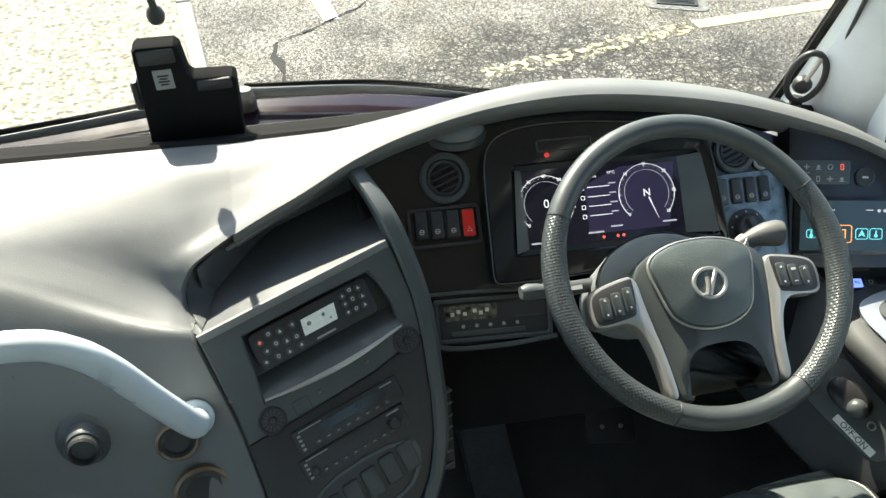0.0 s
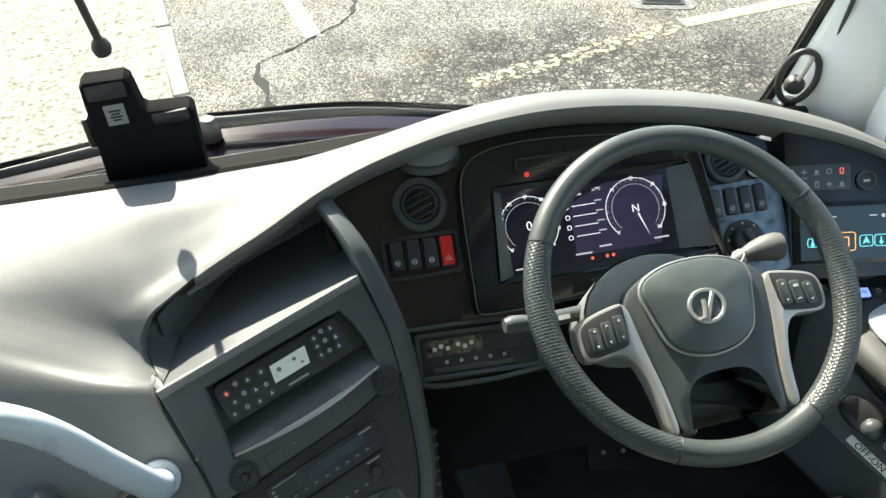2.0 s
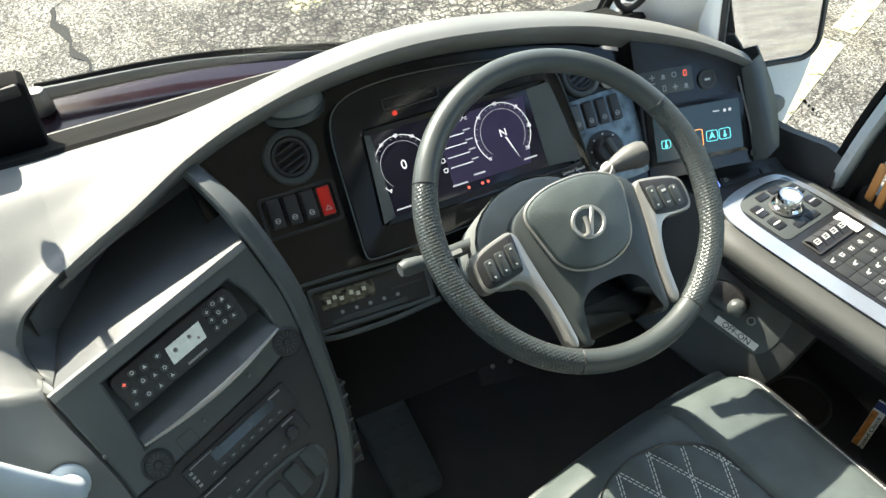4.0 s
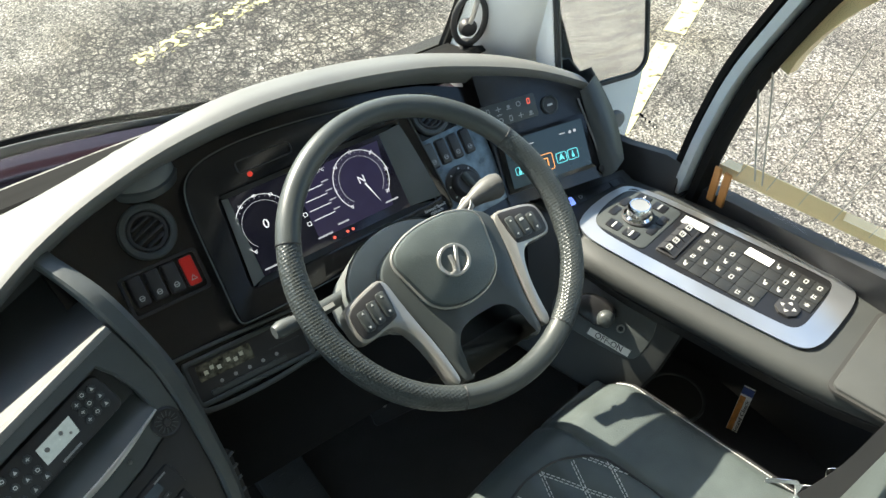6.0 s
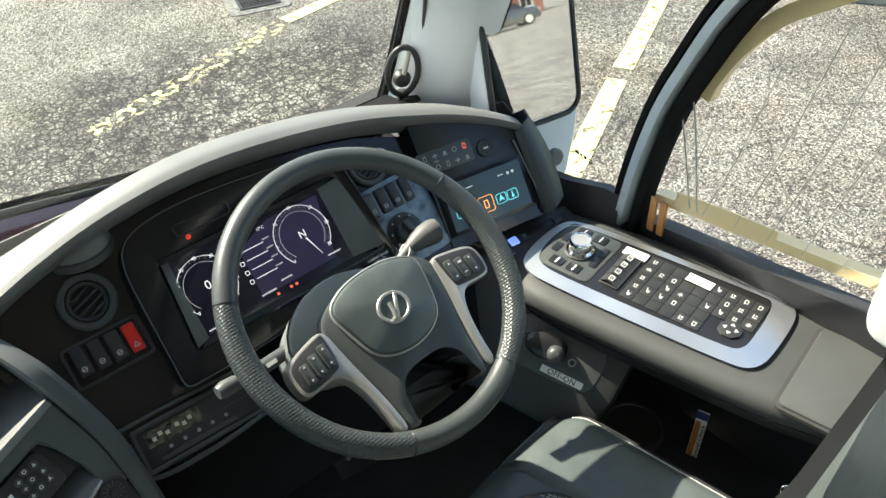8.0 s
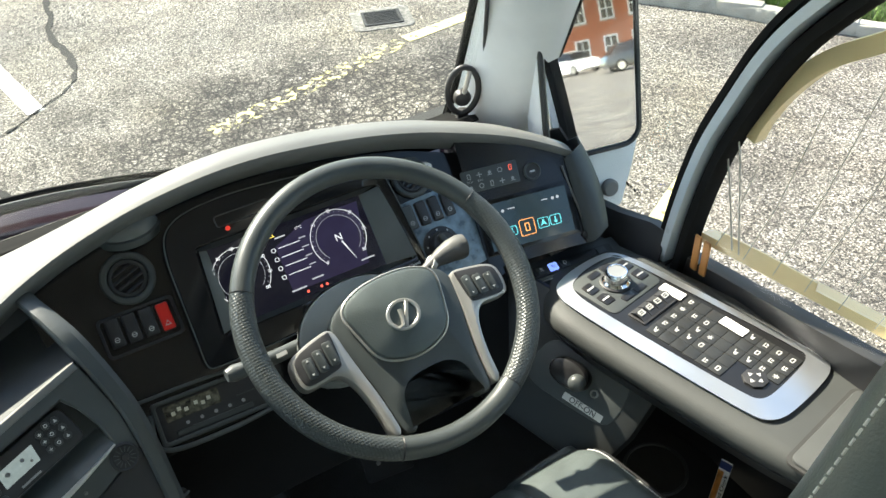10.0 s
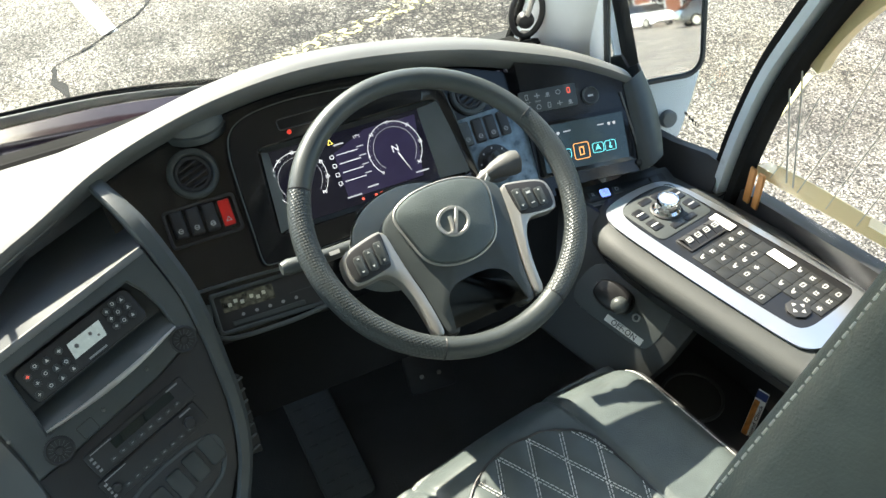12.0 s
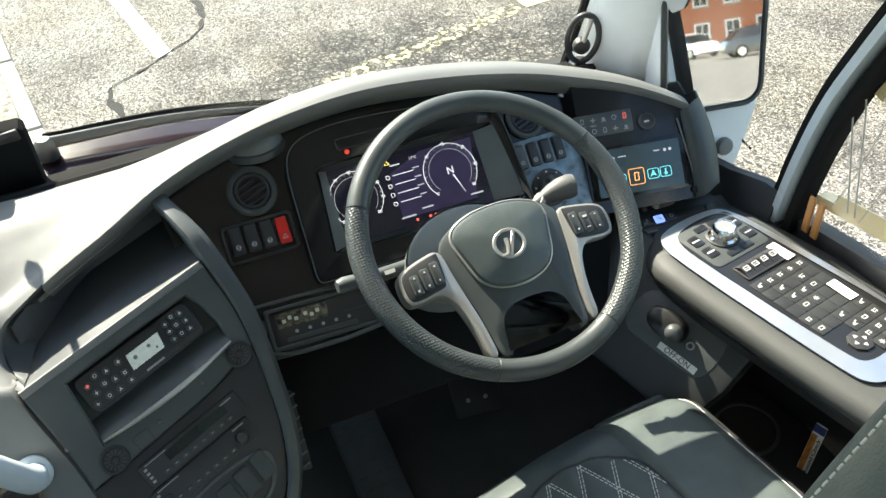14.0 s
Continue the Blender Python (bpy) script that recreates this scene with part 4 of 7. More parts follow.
# instrument face
face = mesh()
pts = [(-0.46, 0.09), (-0.445, -0.03), (-0.40, -0.15), (-0.37, -0.21), (-0.16, -0.215), (0.10, -0.19), (0.285, -0.16), (0.30, 0.068), (0.19, 0.110), (0.05, 0.142), (-0.10, 0.160), (-0.24, 0.150), (-0.36, 0.124)]
prism(face, pts, -0.06, -0.004, m=DASH)
part("face_panel", face, GLOSS, dash, "gloss black face panel")
bm = mesh()
prism(bm, [(-0.082, -0.118), (0.128, -0.118), (0.130, 0.055), (0.10, 0.075), (0.05, 0.090), (0.0, 0.108), (-0.09, 0.122)], -0.05, -0.002, m=WING)
part("wing_panel", bm, GLOSS, dash, "gloss black face panel turned to the driver")
bm = mesh()
prism(bm, [(-0.40, -0.20), (-0.36, -0.34), (0.30, -0.34), (0.30, -0.15), (-0.1, -0.2)], -0.16, -0.03, m=DASH)
part("knee_panel", bm, RUBBER, dash, "black lower knee panel")

# instrument cluster
cluster = thing("instrument_cluster", DASH @ at(0, 0.009, 0.0205), "black hooded digital instrument cluster with two round gauges", "instrument cluster")
bo = smooth_outline([(-0.254, -0.105), (-0.253, -0.08), (-0.252, 0.0), (-0.250, 0.07), (-0.235, 0.105), (-0.19, 0.122), (-0.10, 0.125), (0.06, 0.108), (0.115, 0.092), (0.132, 0.078), (0.140, 0.0), (0.146, -0.09), (0.146, -0.105), (0.13, -0.110), (0.05, -0.114), (-0.12, -0.124), (-0.235, -0.124), (-0.252, -0.122)][::-1], 6)
bi = smooth_outline([(-0.2125, -0.072), (-0.2115, -0.06), (-0.206, 0.0), (-0.203, 0.050), (-0.202, 0.058), (-0.195, 0.060), (-0.10, 0.060), (0.06, 0.060), (0.112, 0.060), (0.116, 0.054), (0.123, 0.0), (0.133, -0.070), (0.135, -0.080), (0.128, -0.083), (0.05, -0.083), (-0.10, -0.083), (-0.20, -0.083), (-0.212, -0.082)][::-1], 6)
bm = mesh()
frame_ring(bm, bo, bi, -0.03, 0.0, 0.003, zi=-0.004)
part("bezel", bm, GLOSS, cluster, "black plastic bezel")
bm = mesh()
tube(bm, [(x, y, -0.001) for x, y in inset(bo, 0.0)], 0.0012, 5, closed=True)
part("bezel_edge", bm, CHARCOAL, cluster)
screen_o = [(-0.186, -0.074), (0.082, -0.074), (0.082, 0.053), (-0.186, 0.053)]
bm = mesh()
prism(bm, screen_o, -0.03, -0.02)
screen = part("screen", bm, SCREEN, cluster, "dark glossy display")
for pts, nm in (([(-0.211, -0.080), (-0.186, -0.074), (-0.186, 0.053), (-0.200, 0.054)], "left"), ([(0.082, -0.074), (0.134, -0.079), (0.119, 0.055), (0.082, 0.053)], "right")):
    bm = mesh()
    zs = (-0.005, -0.021, -0.021, -0.005) if nm == "left" else (-0.021, -0.005, -0.005, -0.021)
    vs = [bm.verts.new((x, y, z)) for (x, y), z in zip(pts, zs)]
    bm.faces.new(vs)
    bmesh.ops.solidify(bm, geom=list(bm.faces), thickness=0.002)
    part("side_wall", bm, WALLGREY, cluster, "grey sloping inner wall")
for ys, nm in (((0.053, 0.060), "top"), ((-0.074, -0.083), "bottom")):
    bm = mesh()
    vs = [bm.verts.new(p) for p in ((-0.19, ys[0], -0.021), (0.085, ys[0], -0.021), (0.125, ys[1], -0.006), (-0.207, ys[1], -0.006))]
    bm.faces.new(vs)
    bmesh.ops.solidify(bm, geom=list(bm.faces), thickness=0.002)
    part("inner_wall", bm, CHARCOAL, cluster)


def gauge(cx, cy, r, numbers, a0, a1, needle, mid, msize):
    g = mesh()
    n = 60
    lo, hi = radians(a0), radians(a1)
    outer = [(cx + r * math.cos(lo + (hi - lo) * k / n), cy + r * math.sin(lo + (hi - lo) * k / n), 0) for k in range(n + 1)]
    tube(g, [(x, y, -0.0193) for x, y, _ in outer], 0.0006, 4)
    part("gauge_ring", g, GLOW_W, screen)
    g = mesh()
    tube(g, [(cx + 0.8 * (x - cx), cy + 0.8 * (y - cy), -0.0193) for x, y, _ in outer], 0.0004, 4)
    part("gauge_ring", g, GLOW_G, screen)
    g = mesh()
    for k in range(25):
        a = lo + (hi - lo) * k / 24
        m = Matrix.Translation((cx, cy, -0.0192)) @ Matrix.Rotation(a, 4, "Z")
        box(g, (r * 0.93, 0, 0), (0.004 if k % 4 == 0 else 0.002, 0.0006, 0.0004), m=m)
    part("tick_marks", g, GLOW_G, screen)
    for k, s in enumerate(numbers):
        a = lo + (hi - lo) * k / (len(numbers) - 1)
        lettering("gauge_number", s, 0.0075, GLOW_W, screen, at(cx + r * 0.99 * math.cos(a) * 1.0, cy + r * 0.99 * math.sin(a), -0.019))
    if needle is not None:
        g = mesh()
        a = radians(needle)
        tube(g, [(cx + 0.008 * math.cos(a), cy + 0.008 * math.sin(a), -0.0188), (cx + r * 0.95 * math.cos(a), cy + r * 0.95 * math.sin(a), -0.0188)], 0.0008, 4, radii=[0.0013, 0.0003])
        part("needle", g, GLOW_W, screen)
    lettering("gauge_value", mid, msize, GLOW_W, screen, at(cx, cy, -0.019))


gauge(-0.150, -0.004, 0.046, ("0", "10", "20", "30", "40", "50", "60", "70", "80"), 225, -45, None, "0", 0.020)
gauge(0.022, -0.002, 0.048, ("0", "5", "10", "15", "20", "25", "30"), 225, -45, -70, "N", 0.017)
# faint violet reflection in the glass, put in as a coloured glowing plate
g = mesh()
prism(g, [(-0.083, -0.060), (0.055, -0.060), (0.075, 0.045), (-0.02, 0.045), (-0.083, 0.02)], -0.0202, -0.0197)
part("screen_reflection", g, SHEEN_P, screen, "faint violet reflection on the screen, put in as colour")
for k in range(4):
    y = 0.016 - 0.0155 * k
    g = mesh()
    box(g, (-0.060, y, -0.0192), (0.038, 0.0012, 0.0004))
    part("level_bar", g, GLOW_W, screen)
    g = mesh()
    frame_ring(g, rrect(0.007, 0.007, 0.002, 3, -0.088, y - 0.001), rrect(0.0052, 0.0052, 0.0015, 3, -0.088, y - 0.001), -0.0195, -0.0190)
    part("level_icon", g, GLOW_W, screen)
    g = mesh()
    bars(g, -0.036, y + 0.004, -0.0192, 0.012, 0.003, 1)
    part("level_text", g, GLOW_G, screen)
for x, y, w in ((-0.072, -0.058, 0.026), (0.056, -0.052, 0.024), (-0.036, -0.051, 0.020), (-0.07, 0.033, 0.018), (-0.17, -0.066, 0.024)):
    part("readout", bars(mesh(), x, y, -0.0192, w, 0.004, 1), GLOW_G, screen)
lettering("temperature", "17°C", 0.0065, GLOW_W, screen, at(-0.036, 0.037, -0.019))
g = mesh()
frame_ring(g, [(-0.088, 0.036), (-0.078, 0.036), (-0.083, 0.046)], [(-0.0862, 0.0370), (-0.0798, 0.0370), (-0.083, 0.0434)], -0.0195, -0.019)
part("warning_triangle", g, GLOW_Y, screen)
for x, mt in ((-0.060, GLOW_R), (-0.036, GLOW_R), (-0.026, GLOW_R)):
    g = mesh()
    prism(g, circle(0.0026, 8, x, -0.067), -0.0196, -0.0190)
    part("warning_lamp", g, mt, screen)
bm = mesh()
frame_ring(bm, rrect(0.092, 0.020, 0.006, 4, -0.115, 0.088), rrect(0.088, 0.016, 0.004, 4, -0.115, 0.088), -0.006, 0.001, 0.001)
part("lamp_slot", bm, BLACK, cluster)
bm = mesh()
lathe(bm, [(0.004, -0.008), (0.004, -0.0005), (0.003, 0.0005)], 12, m=pose(-0.145, 0.073, 0))
part("red_lamp", bm, REDLAMP, cluster, "lit red lamp")
t1 = lettering("speed_notice", "Limited Speed\n100km/h", 0.0072, PRINT, cluster, at(0.112, -0.096, 0.0008))

# air vents


def air_vent(m, r, label):
    v = thing("air_vent", m, label, "air vent", group="round air vents")
    b = mesh()
    frame_ring(b, circle(r, 36), circle(r * 0.74, 36), -0.006, 0.007, 0.0025)
    part("ring", b, CHARCOAL, v)
    b = mesh()
    tube(b, [(x, y, 0.004) for x, y in circle(r * 0.97, 36)], 0.0014, 6, closed=True)
    part("ring_trim", b, GREY_DARK, v, "grey trim ring")
    b = mesh()
    prism(b, circle(r * 0.76, 24), -0.012, -0.008)
    part("throat", b, SHADE, v)
    b = mesh()
    frame_ring(b, circle(r * 0.72, 28), circle(r * 0.56, 28), -0.008, 0.004, 0.002)
    part("nozzle", b, BLACK, v)
    for k in range(4):
        y = (-0.39 + 0.26 * k) * r
        w = 2 * math.sqrt(max(0, (0.56 * r) ** 2 - y * y))
        b = mesh()
        box(b, (0, 0, 0), (w, 0.003, 0.009), 0.001, 1, m=at(0, y, -0.001) @ pose(0, 0, 0, 35))
        part("slat", b, BLACK, v)
    return v


air_vent(DASH @ at(-0.310, 0.064, -0.002, 20), 0.041, "round black air vent beside the instrument cluster")
air_vent(DASH @ at(0.184, 0.060, -0.002, 20), 0.036, "round black air vent above the rocker switches")

# rocker switches
def rocker(m, w, h, mat, label, group, mark=PRINT):
    s = thing("rocker_switch", m, label, "switch", group=group)
    b = mesh()
    frame_ring(b, rrect(w, h, 0.004), rrect(w - 0.003, h - 0.003, 0.003), -0.003, 0.002, 0.0007)
    part("surround", b, BLACK, s)
    b = mesh()
    o = rrect(w - 0.003, h - 0.003, 0.003)
    prism(b, o, -0.003, 0.005, 0.0025, crown=-0.001)
    part("key", b, mat, s)
    b = mesh()
    if mat is RED:
        frame_ring(b, [(-0.005, -0.014), (0.005, -0.014), (0, -0.006)], [(-0.0033, -0.0128), (0.0033, -0.0128), (0, -0.0078)], 0.004, 0.0056)
    else:
        frame_ring(b, circle(0.0042, 10, 0, -h * 0.24), circle(0.0030, 10, 0, -h * 0.24), 0.0035, 0.0052)
        box(b, (0, -h * 0.24, 0.0048), (0.007, 0.0012, 0.0006))
    part("symbol", b, mark, s)
    return s


bm = mesh()
frame_ring(bm, rrect(0.118, 0.064, 0.008, 4, -0.319, -0.013), rrect(0.108, 0.054, 0.005, 4, -0.319, -0.013), -0.006, 0.001, 0.001)
part("switch_frame", bm, BLACK, dash, m=DASH)
for k in range(4):
    rocker(DASH @ at(-0.357 + 0.0255 * k, -0.008 - 0.001 * k, -0.002), 0.022, 0.046, RED if k == 3 else BLACK,
           "red hazard warning switch" if k == 3 else "black rocker switch with a white symbol", "rocker switches by the vent")
bm = mesh()
prism(bm, smooth_outline([(0.136, 0.014), (0.136, 0.022), (0.20, 0.024), (0.264, 0.024), (0.268, 0.018), (0.268, -0.118), (0.264, -0.126), (0.20, -0.128), (0.130, -0.126), (0.128, -0.118)][::-1], 4), -0.004, -0.001, 0.001)
part("switch_plate", bm, BLUEFILM, dash, "scuffed blue-grey film over the switch plate", m=DASH)
for k in range(4):
    rocker(DASH @ at(0.154 + 0.0252 * k, -0.006, -0.001), 0.021, 0.044, GREY_DARK if k == 0 else BLACK, "small black rocker switch beside the cluster", "rocker switches by the dial", PRINTDIM)
dial = thing("rotary_switch", DASH @ at(0.190, -0.071, -0.001), "large black rotary light switch", "rotary switch")
bm = mesh()
lathe(bm, [(0.034, 0), (0.034, 0.004), (0.031, 0.006), (0.025, 0.006), (0.023, 0.02), (0.020, 0.023)], 32)
part("knob", bm, BLACK, dial)
bm = mesh()
box(bm, (0, 0, 0.026), (0.011, 0.042, 0.012), 0.003, 2, m=pose(0, 0, 0, 0, 0, 20))
part("grip", bm, CHARCOAL, dial)
bm = mesh()
for k in range(7):
    a = radians(210 - 40 * k)
    box(bm, (0.0285 * math.cos(a), 0.0285 * math.sin(a), 0.0065), (0.003, 0.003, 0.0006))
part("markings", bm, PRINT, dial)
lock = thing("ignition_lock", DASH @ at(0.232, 0.040, -0.002), "round lock with a bright metal rim", "lock")
bm = mesh()
frame_ring(bm, circle(0.015, 24), circle(0.010, 24), 0, 0.006, 0.002)
part("rim", bm, SILVER, lock)
bm = mesh()
prism(bm, circle(0.0105, 20), -0.001, 0.003)
part("cylinder", bm, BLACK, lock)
bm = mesh()
prism(bm, circle(0.020, 24, ry=0.009), 0, 0.0012, 0.0005, m=DASH @ at(0.212, 0.071, -0.003, -12))
bars_b = mesh()
oval = solid("sticker", bm, PAPER, "small white oval sticker with dark print", "sticker")
bars(bars_b, 0, 0, 0.0014, 0.024, 0.005, 1)
part("print", bars_b, INK, oval, m=DASH @ at(0.212, 0.071, -0.003, -12))

# tachograph under the cluster
tacho = thing("tachograph", DASH @ at(-0.258, -0.166, -0.004, -2), "black digital tachograph with a small display", "tachograph")
bm = mesh()
frame_ring(bm, rrect(0.190, 0.070, 0.006), rrect(0.176, 0.056, 0.004), -0.006, 0.008, 0.002)
part("frame", bm, CHARCOAL, tacho)
bm = mesh()
prism(bm, rrect(0.178, 0.058, 0.003), -0.006, 0.003, 0.001)
part("front", bm, BLACK, tacho)
bm = mesh()
prism(bm, rrect(0.085, 0.024, 0.002, 3, -0.036, 0.012), 0.003, 0.0045)
tl = part("display", bm, material("tacho_glass", (0.10, 0.095, 0.07), 0.15, vary=0.9, vary_size=0.008), tacho, "dull display with pale digits")
bm = mesh()
for k, (x, w) in enumerate(((-0.066, 0.006), (-0.056, 0.006), (-0.046, 0.006), (-0.030, 0.006), (-0.020, 0.006), (-0.010, 0.006))):
    box(bm, (x, 0.010 + 0.004 * (k % 2), 0.0047), (w, 0.006, 0.0004))
part("digits", bm, material("pale_digits", (0.62, 0.60, 0.48), 0.5), tl)
bm = mesh()
for k in range(5):
    prism(bm, circle(0.003, 8, -0.05 + 0.022 * k, -0.010), 0.003, 0.0042)
part("buttons", bm, PRINTDIM, tacho)
bm = mesh()
box(bm, (0.055, 0.0, 0.0035), (0.05, 0.002, 0.001)), box(bm, (-0.01, -0.021, 0.004), (0.12, 0.008, 0.004), 0.001, 1)
part("paper_slot", bm, CHARCOAL, tacho)
bm = mesh()
tube(bm, curve_pts([(-0.098, 0.02, 0.0), (-0.095, -0.036, 0.006), (0.0, -0.044, 0.008), (0.10, -0.036, 0.006)], 6), 0.004, 6)
part("lower_lip", bm, GREY_DARK, tacho)
bm = mesh()
tube(bm, [(-0.385, -0.118, 0), (-0.30, -0.120, 0.002), (-0.17, -0.128, 0.0)], 0.003, 6)
part("face_joint", bm, GREY_DARK, dash, m=DASH)

# warning lamp strip, socket and touch screen on the wing
strip = thing("indicator_panel", WING @ at(-0.040, 0.042, 0), "black indicator panel with printed symbols", "indicator panel")
bm = mesh()
prism(bm, rrect(0.108, 0.040, 0.003), -0.002, 0.0012, 0.0004)
part("plate", bm, CHARCOAL, strip)
for k in range(5):
    for j in range(2):
        x, y = -0.040 + 0.020 * k, 0.009 - 0.020 * j
        bm = mesh()
        kind = (k + 2 * j) % 4
        if kind == 0:
            frame_ring(bm, rrect(0.006, 0.010, 0.001, 2, x, y), rrect(0.004, 0.007, 0.0006, 2, x, y), 0.001, 0.0018)
        elif kind == 1:
            box(bm, (x, y, 0.0014), (0.010, 0.0018, 0.0006), m=None), box(bm, (x, y, 0.0014), (0.0018, 0.009, 0.0006))
        elif kind == 2:
            prism(bm, circle(0.0032, 8, x, y), 0.001, 0.0017), box(bm, (x, y - 0.004, 0.0014), (0.009, 0.0015, 0.0006))
        else:
            frame_ring(bm, circle(0.0048, 10, x, y), circle(0.0033, 10, x, y), 0.001, 0.0018)
        part("symbol", bm, PRINTDIM if k < 4 else GLOW_R if j == 0 else PRINTDIM, strip)
lettering("symbol_text", "STOP", 0.005, PRINTDIM, strip, at(-0.040, -0.001, 0.0014))
lettering("symbol_text", "SERV", 0.005, PRINTDIM, strip, at(-0.020, -0.001, 0.0014))
usb = thing("usb_socket", WING @ at(0.040, 0.034, -0.001), "round black twin socket", "socket")
bm = mesh()
frame_ring(bm, circle(0.0165, 24), circle(0.0125, 24), 0, 0.005, 0.002)
part("ring", bm, CHARCOAL, usb)
bm = mesh()
prism(bm, circle(0.013, 20), -0.001, 0.002)
part("insert", bm, BLACK, usb)
bm = mesh()
box(bm, (0, 0, 0.0022), (0.010, 0.0035, 0.0008))
part("port", bm, PRINT, usb)
touch = thing("touch_screen", WING @ at(0.013, -0.047, -0.001), "black touch screen with glowing coloured icons", "screen")
bm = mesh()
prism(bm, rrect(0.185, 0.100, 0.004), -0.002, 0.002, 0.001)
part("bezel", bm, GLOSS, touch)
bm = mesh()
prism(bm, rrect(0.162, 0.084, 0.002), 0.0015, 0.003)
ts = part("display", bm, material("touch_glass", (0.01, 0.014, 0.018), 0.12, emit=(0.04, 0.08, 0.11), power=0.12, rough_vary=0.03), touch, "dark teal display")
for k, (x, w, mt) in enumerate(((-0.062, 0.017, GLOW_C), (-0.038, 0.020, GLOW_C), (-0.008, 0.030, GLOW_O), (0.024, 0.022, GLOW_C), (0.048, 0.022, GLOW_C))):
    bm = mesh()
    h = w * (1.0 if mt is GLOW_O else 0.85)
    frame_ring(bm, rrect(w, h, 0.004, 4, x, -0.014), rrect(w - 0.0022, h - 0.0022, 0.003, 4, x, -0.014), 0.0028, 0.0036)
    part("icon_frame", bm, mt, ts)
    bm = mesh()
    if mt is GLOW_O:
        frame_ring(bm, rrect(0.009, 0.015, 0.001, 2, x, -0.014), rrect(0.006, 0.012, 0.0006, 2, x, -0.014), 0.003, 0.0036)
    elif k == 3:
        prism(bm, [(x - 0.006, -0.019), (x, -0.016), (x + 0.006, -0.019), (x, -0.007)], 0.003, 0.0036)
    else:
        box(bm, (x, -0.013, 0.0033), (0.002, 0.009, 0.0006)), prism(bm, circle(0.003, 8, x, -0.017), 0.003, 0.0036)
    part("icon", bm, mt, ts)
for x in (-0.058, -0.047, 0.052, 0.062):
    part("status_icon", prism(mesh(), circle(0.003, 8, x, 0.025), 0.0028, 0.0036), GLOW_G, ts)
for x, w in ((-0.03, 0.014), (0.036, 0.012)):
    part("status_text", bars(mesh(), x, 0.026, 0.0032, w, 0.003, 1), GLOW_G, ts)
bm = mesh()
tube(bm, [(0.098, 0.030, 0.001), (0.118, -0.10, 0.001)], 0.0018, 5)
part("trim_line", bm, GREY_MID, dash, m=WING)
bm = mesh()
lathe(bm, [(0.006, 0), (0.006, 0.004), (0.004, 0.006)], 14, m=WING @ at(0.112, -0.103, 0))
part("fixing_cap", bm, BLACK, dash)

# dome sensor on the hood
dome = thing("light_sensor", pose(-0.283, 0.382, 0.858), "grey dome sensor on top of the dashboard", "sensor")
bm = mesh()
lathe(bm, [(0.052, 0), (0.052, 0.006), (0.045, 0.018), (0.034, 0.026), (0.018, 0.031), (0.004, 0.032)], 28)
part("dome", bm, GREY, dome)
bm = mesh()
lathe(bm, [(0.056, -0.01), (0.056, 0.002), (0.052, 0.004)], 28)
part("base_ring", bm, GREY_DARK, dome)

# black unit standing at the foot of the windscreen
unit = thing("camera_unit", fr((-0.696, 0.517, 0.799), (1, 0.0, 0.05), (-0.05, 0.0, 0.99)), "black two-step plastic camera unit on the windscreen", "camera")
bm = mesh()
ol = [(-0.080, -0.03), (0.075, -0.03), (0.082, 0.110), (0.076, 0.117), (0.016, 0.121), (0.009, 0.128), (0.004, 0.174), (-0.003, 0.181), (-0.060, 0.183), (-0.068, 0.176)]
prism(bm, ol, -0.014, 0.022, 0.006)
part("body", bm, RUBBER, unit)
bm = mesh()
prism(bm, rrect(0.058, 0.026, 0.004, 3, -0.033, 0.164), 0.0, 0.0245, 0.004)
part("cap", bm, BLACK, unit, "dark grey sloping cap")
bm = mesh()
prism(bm, rrect(0.056, 0.020, 0.004, 3, 0.046, 0.106), 0.0, 0.0245, 0.004)
part("cap", bm, BLACK, unit, "dark grey sloping cap")
bm = mesh()
prism(bm, rrect(0.030, 0.034, 0.001, 2, -0.030, 0.125), 0.018, 0.0226)
lb = part("label", bm, material("silver_label", (0.26, 0.265, 0.27), 0.45), unit, "silver rating label")
bm = mesh()
bars(bm, -0.030, 0.124, 0.0228, 0.018, 0.020, 4)
part("print", bm, INK, lb)
bm = mesh()
box(bm, (-0.082, 0.09, -0.01), (0.012, 0.05, 0.03), 0.003, 1)
part("plug", bm, BLACK, unit)

# hanging rod with a ball end by the windscreen
rod = thing("blind_rod", Matrix(), "black blind pull rod with a ball end", "blind rod")
bm = mesh()
tube(bm, [(-0.722, 0.482, 1.046), (-0.730, 0.428, 1.19), (-0.76, 0.235, 1.68)], 0.006, 8)
part("rod", bm, BLACK, rod)
bm = mesh()
lathe(bm, [(0.004, -0.016), (0.012, -0.010), (0.014, 0.0), (0.011, 0.010), (0.006, 0.016)], 14, m=pose(-0.722, 0.485, 1.036, 18))
part("ball_end", bm, BLACK, rod)
bm = mesh()
box(bm, (-0.76, 0.235, 1.69), (0.05, 0.05, 0.05), 0.01, 2)
part("clamp", bm, BLACK, rod)
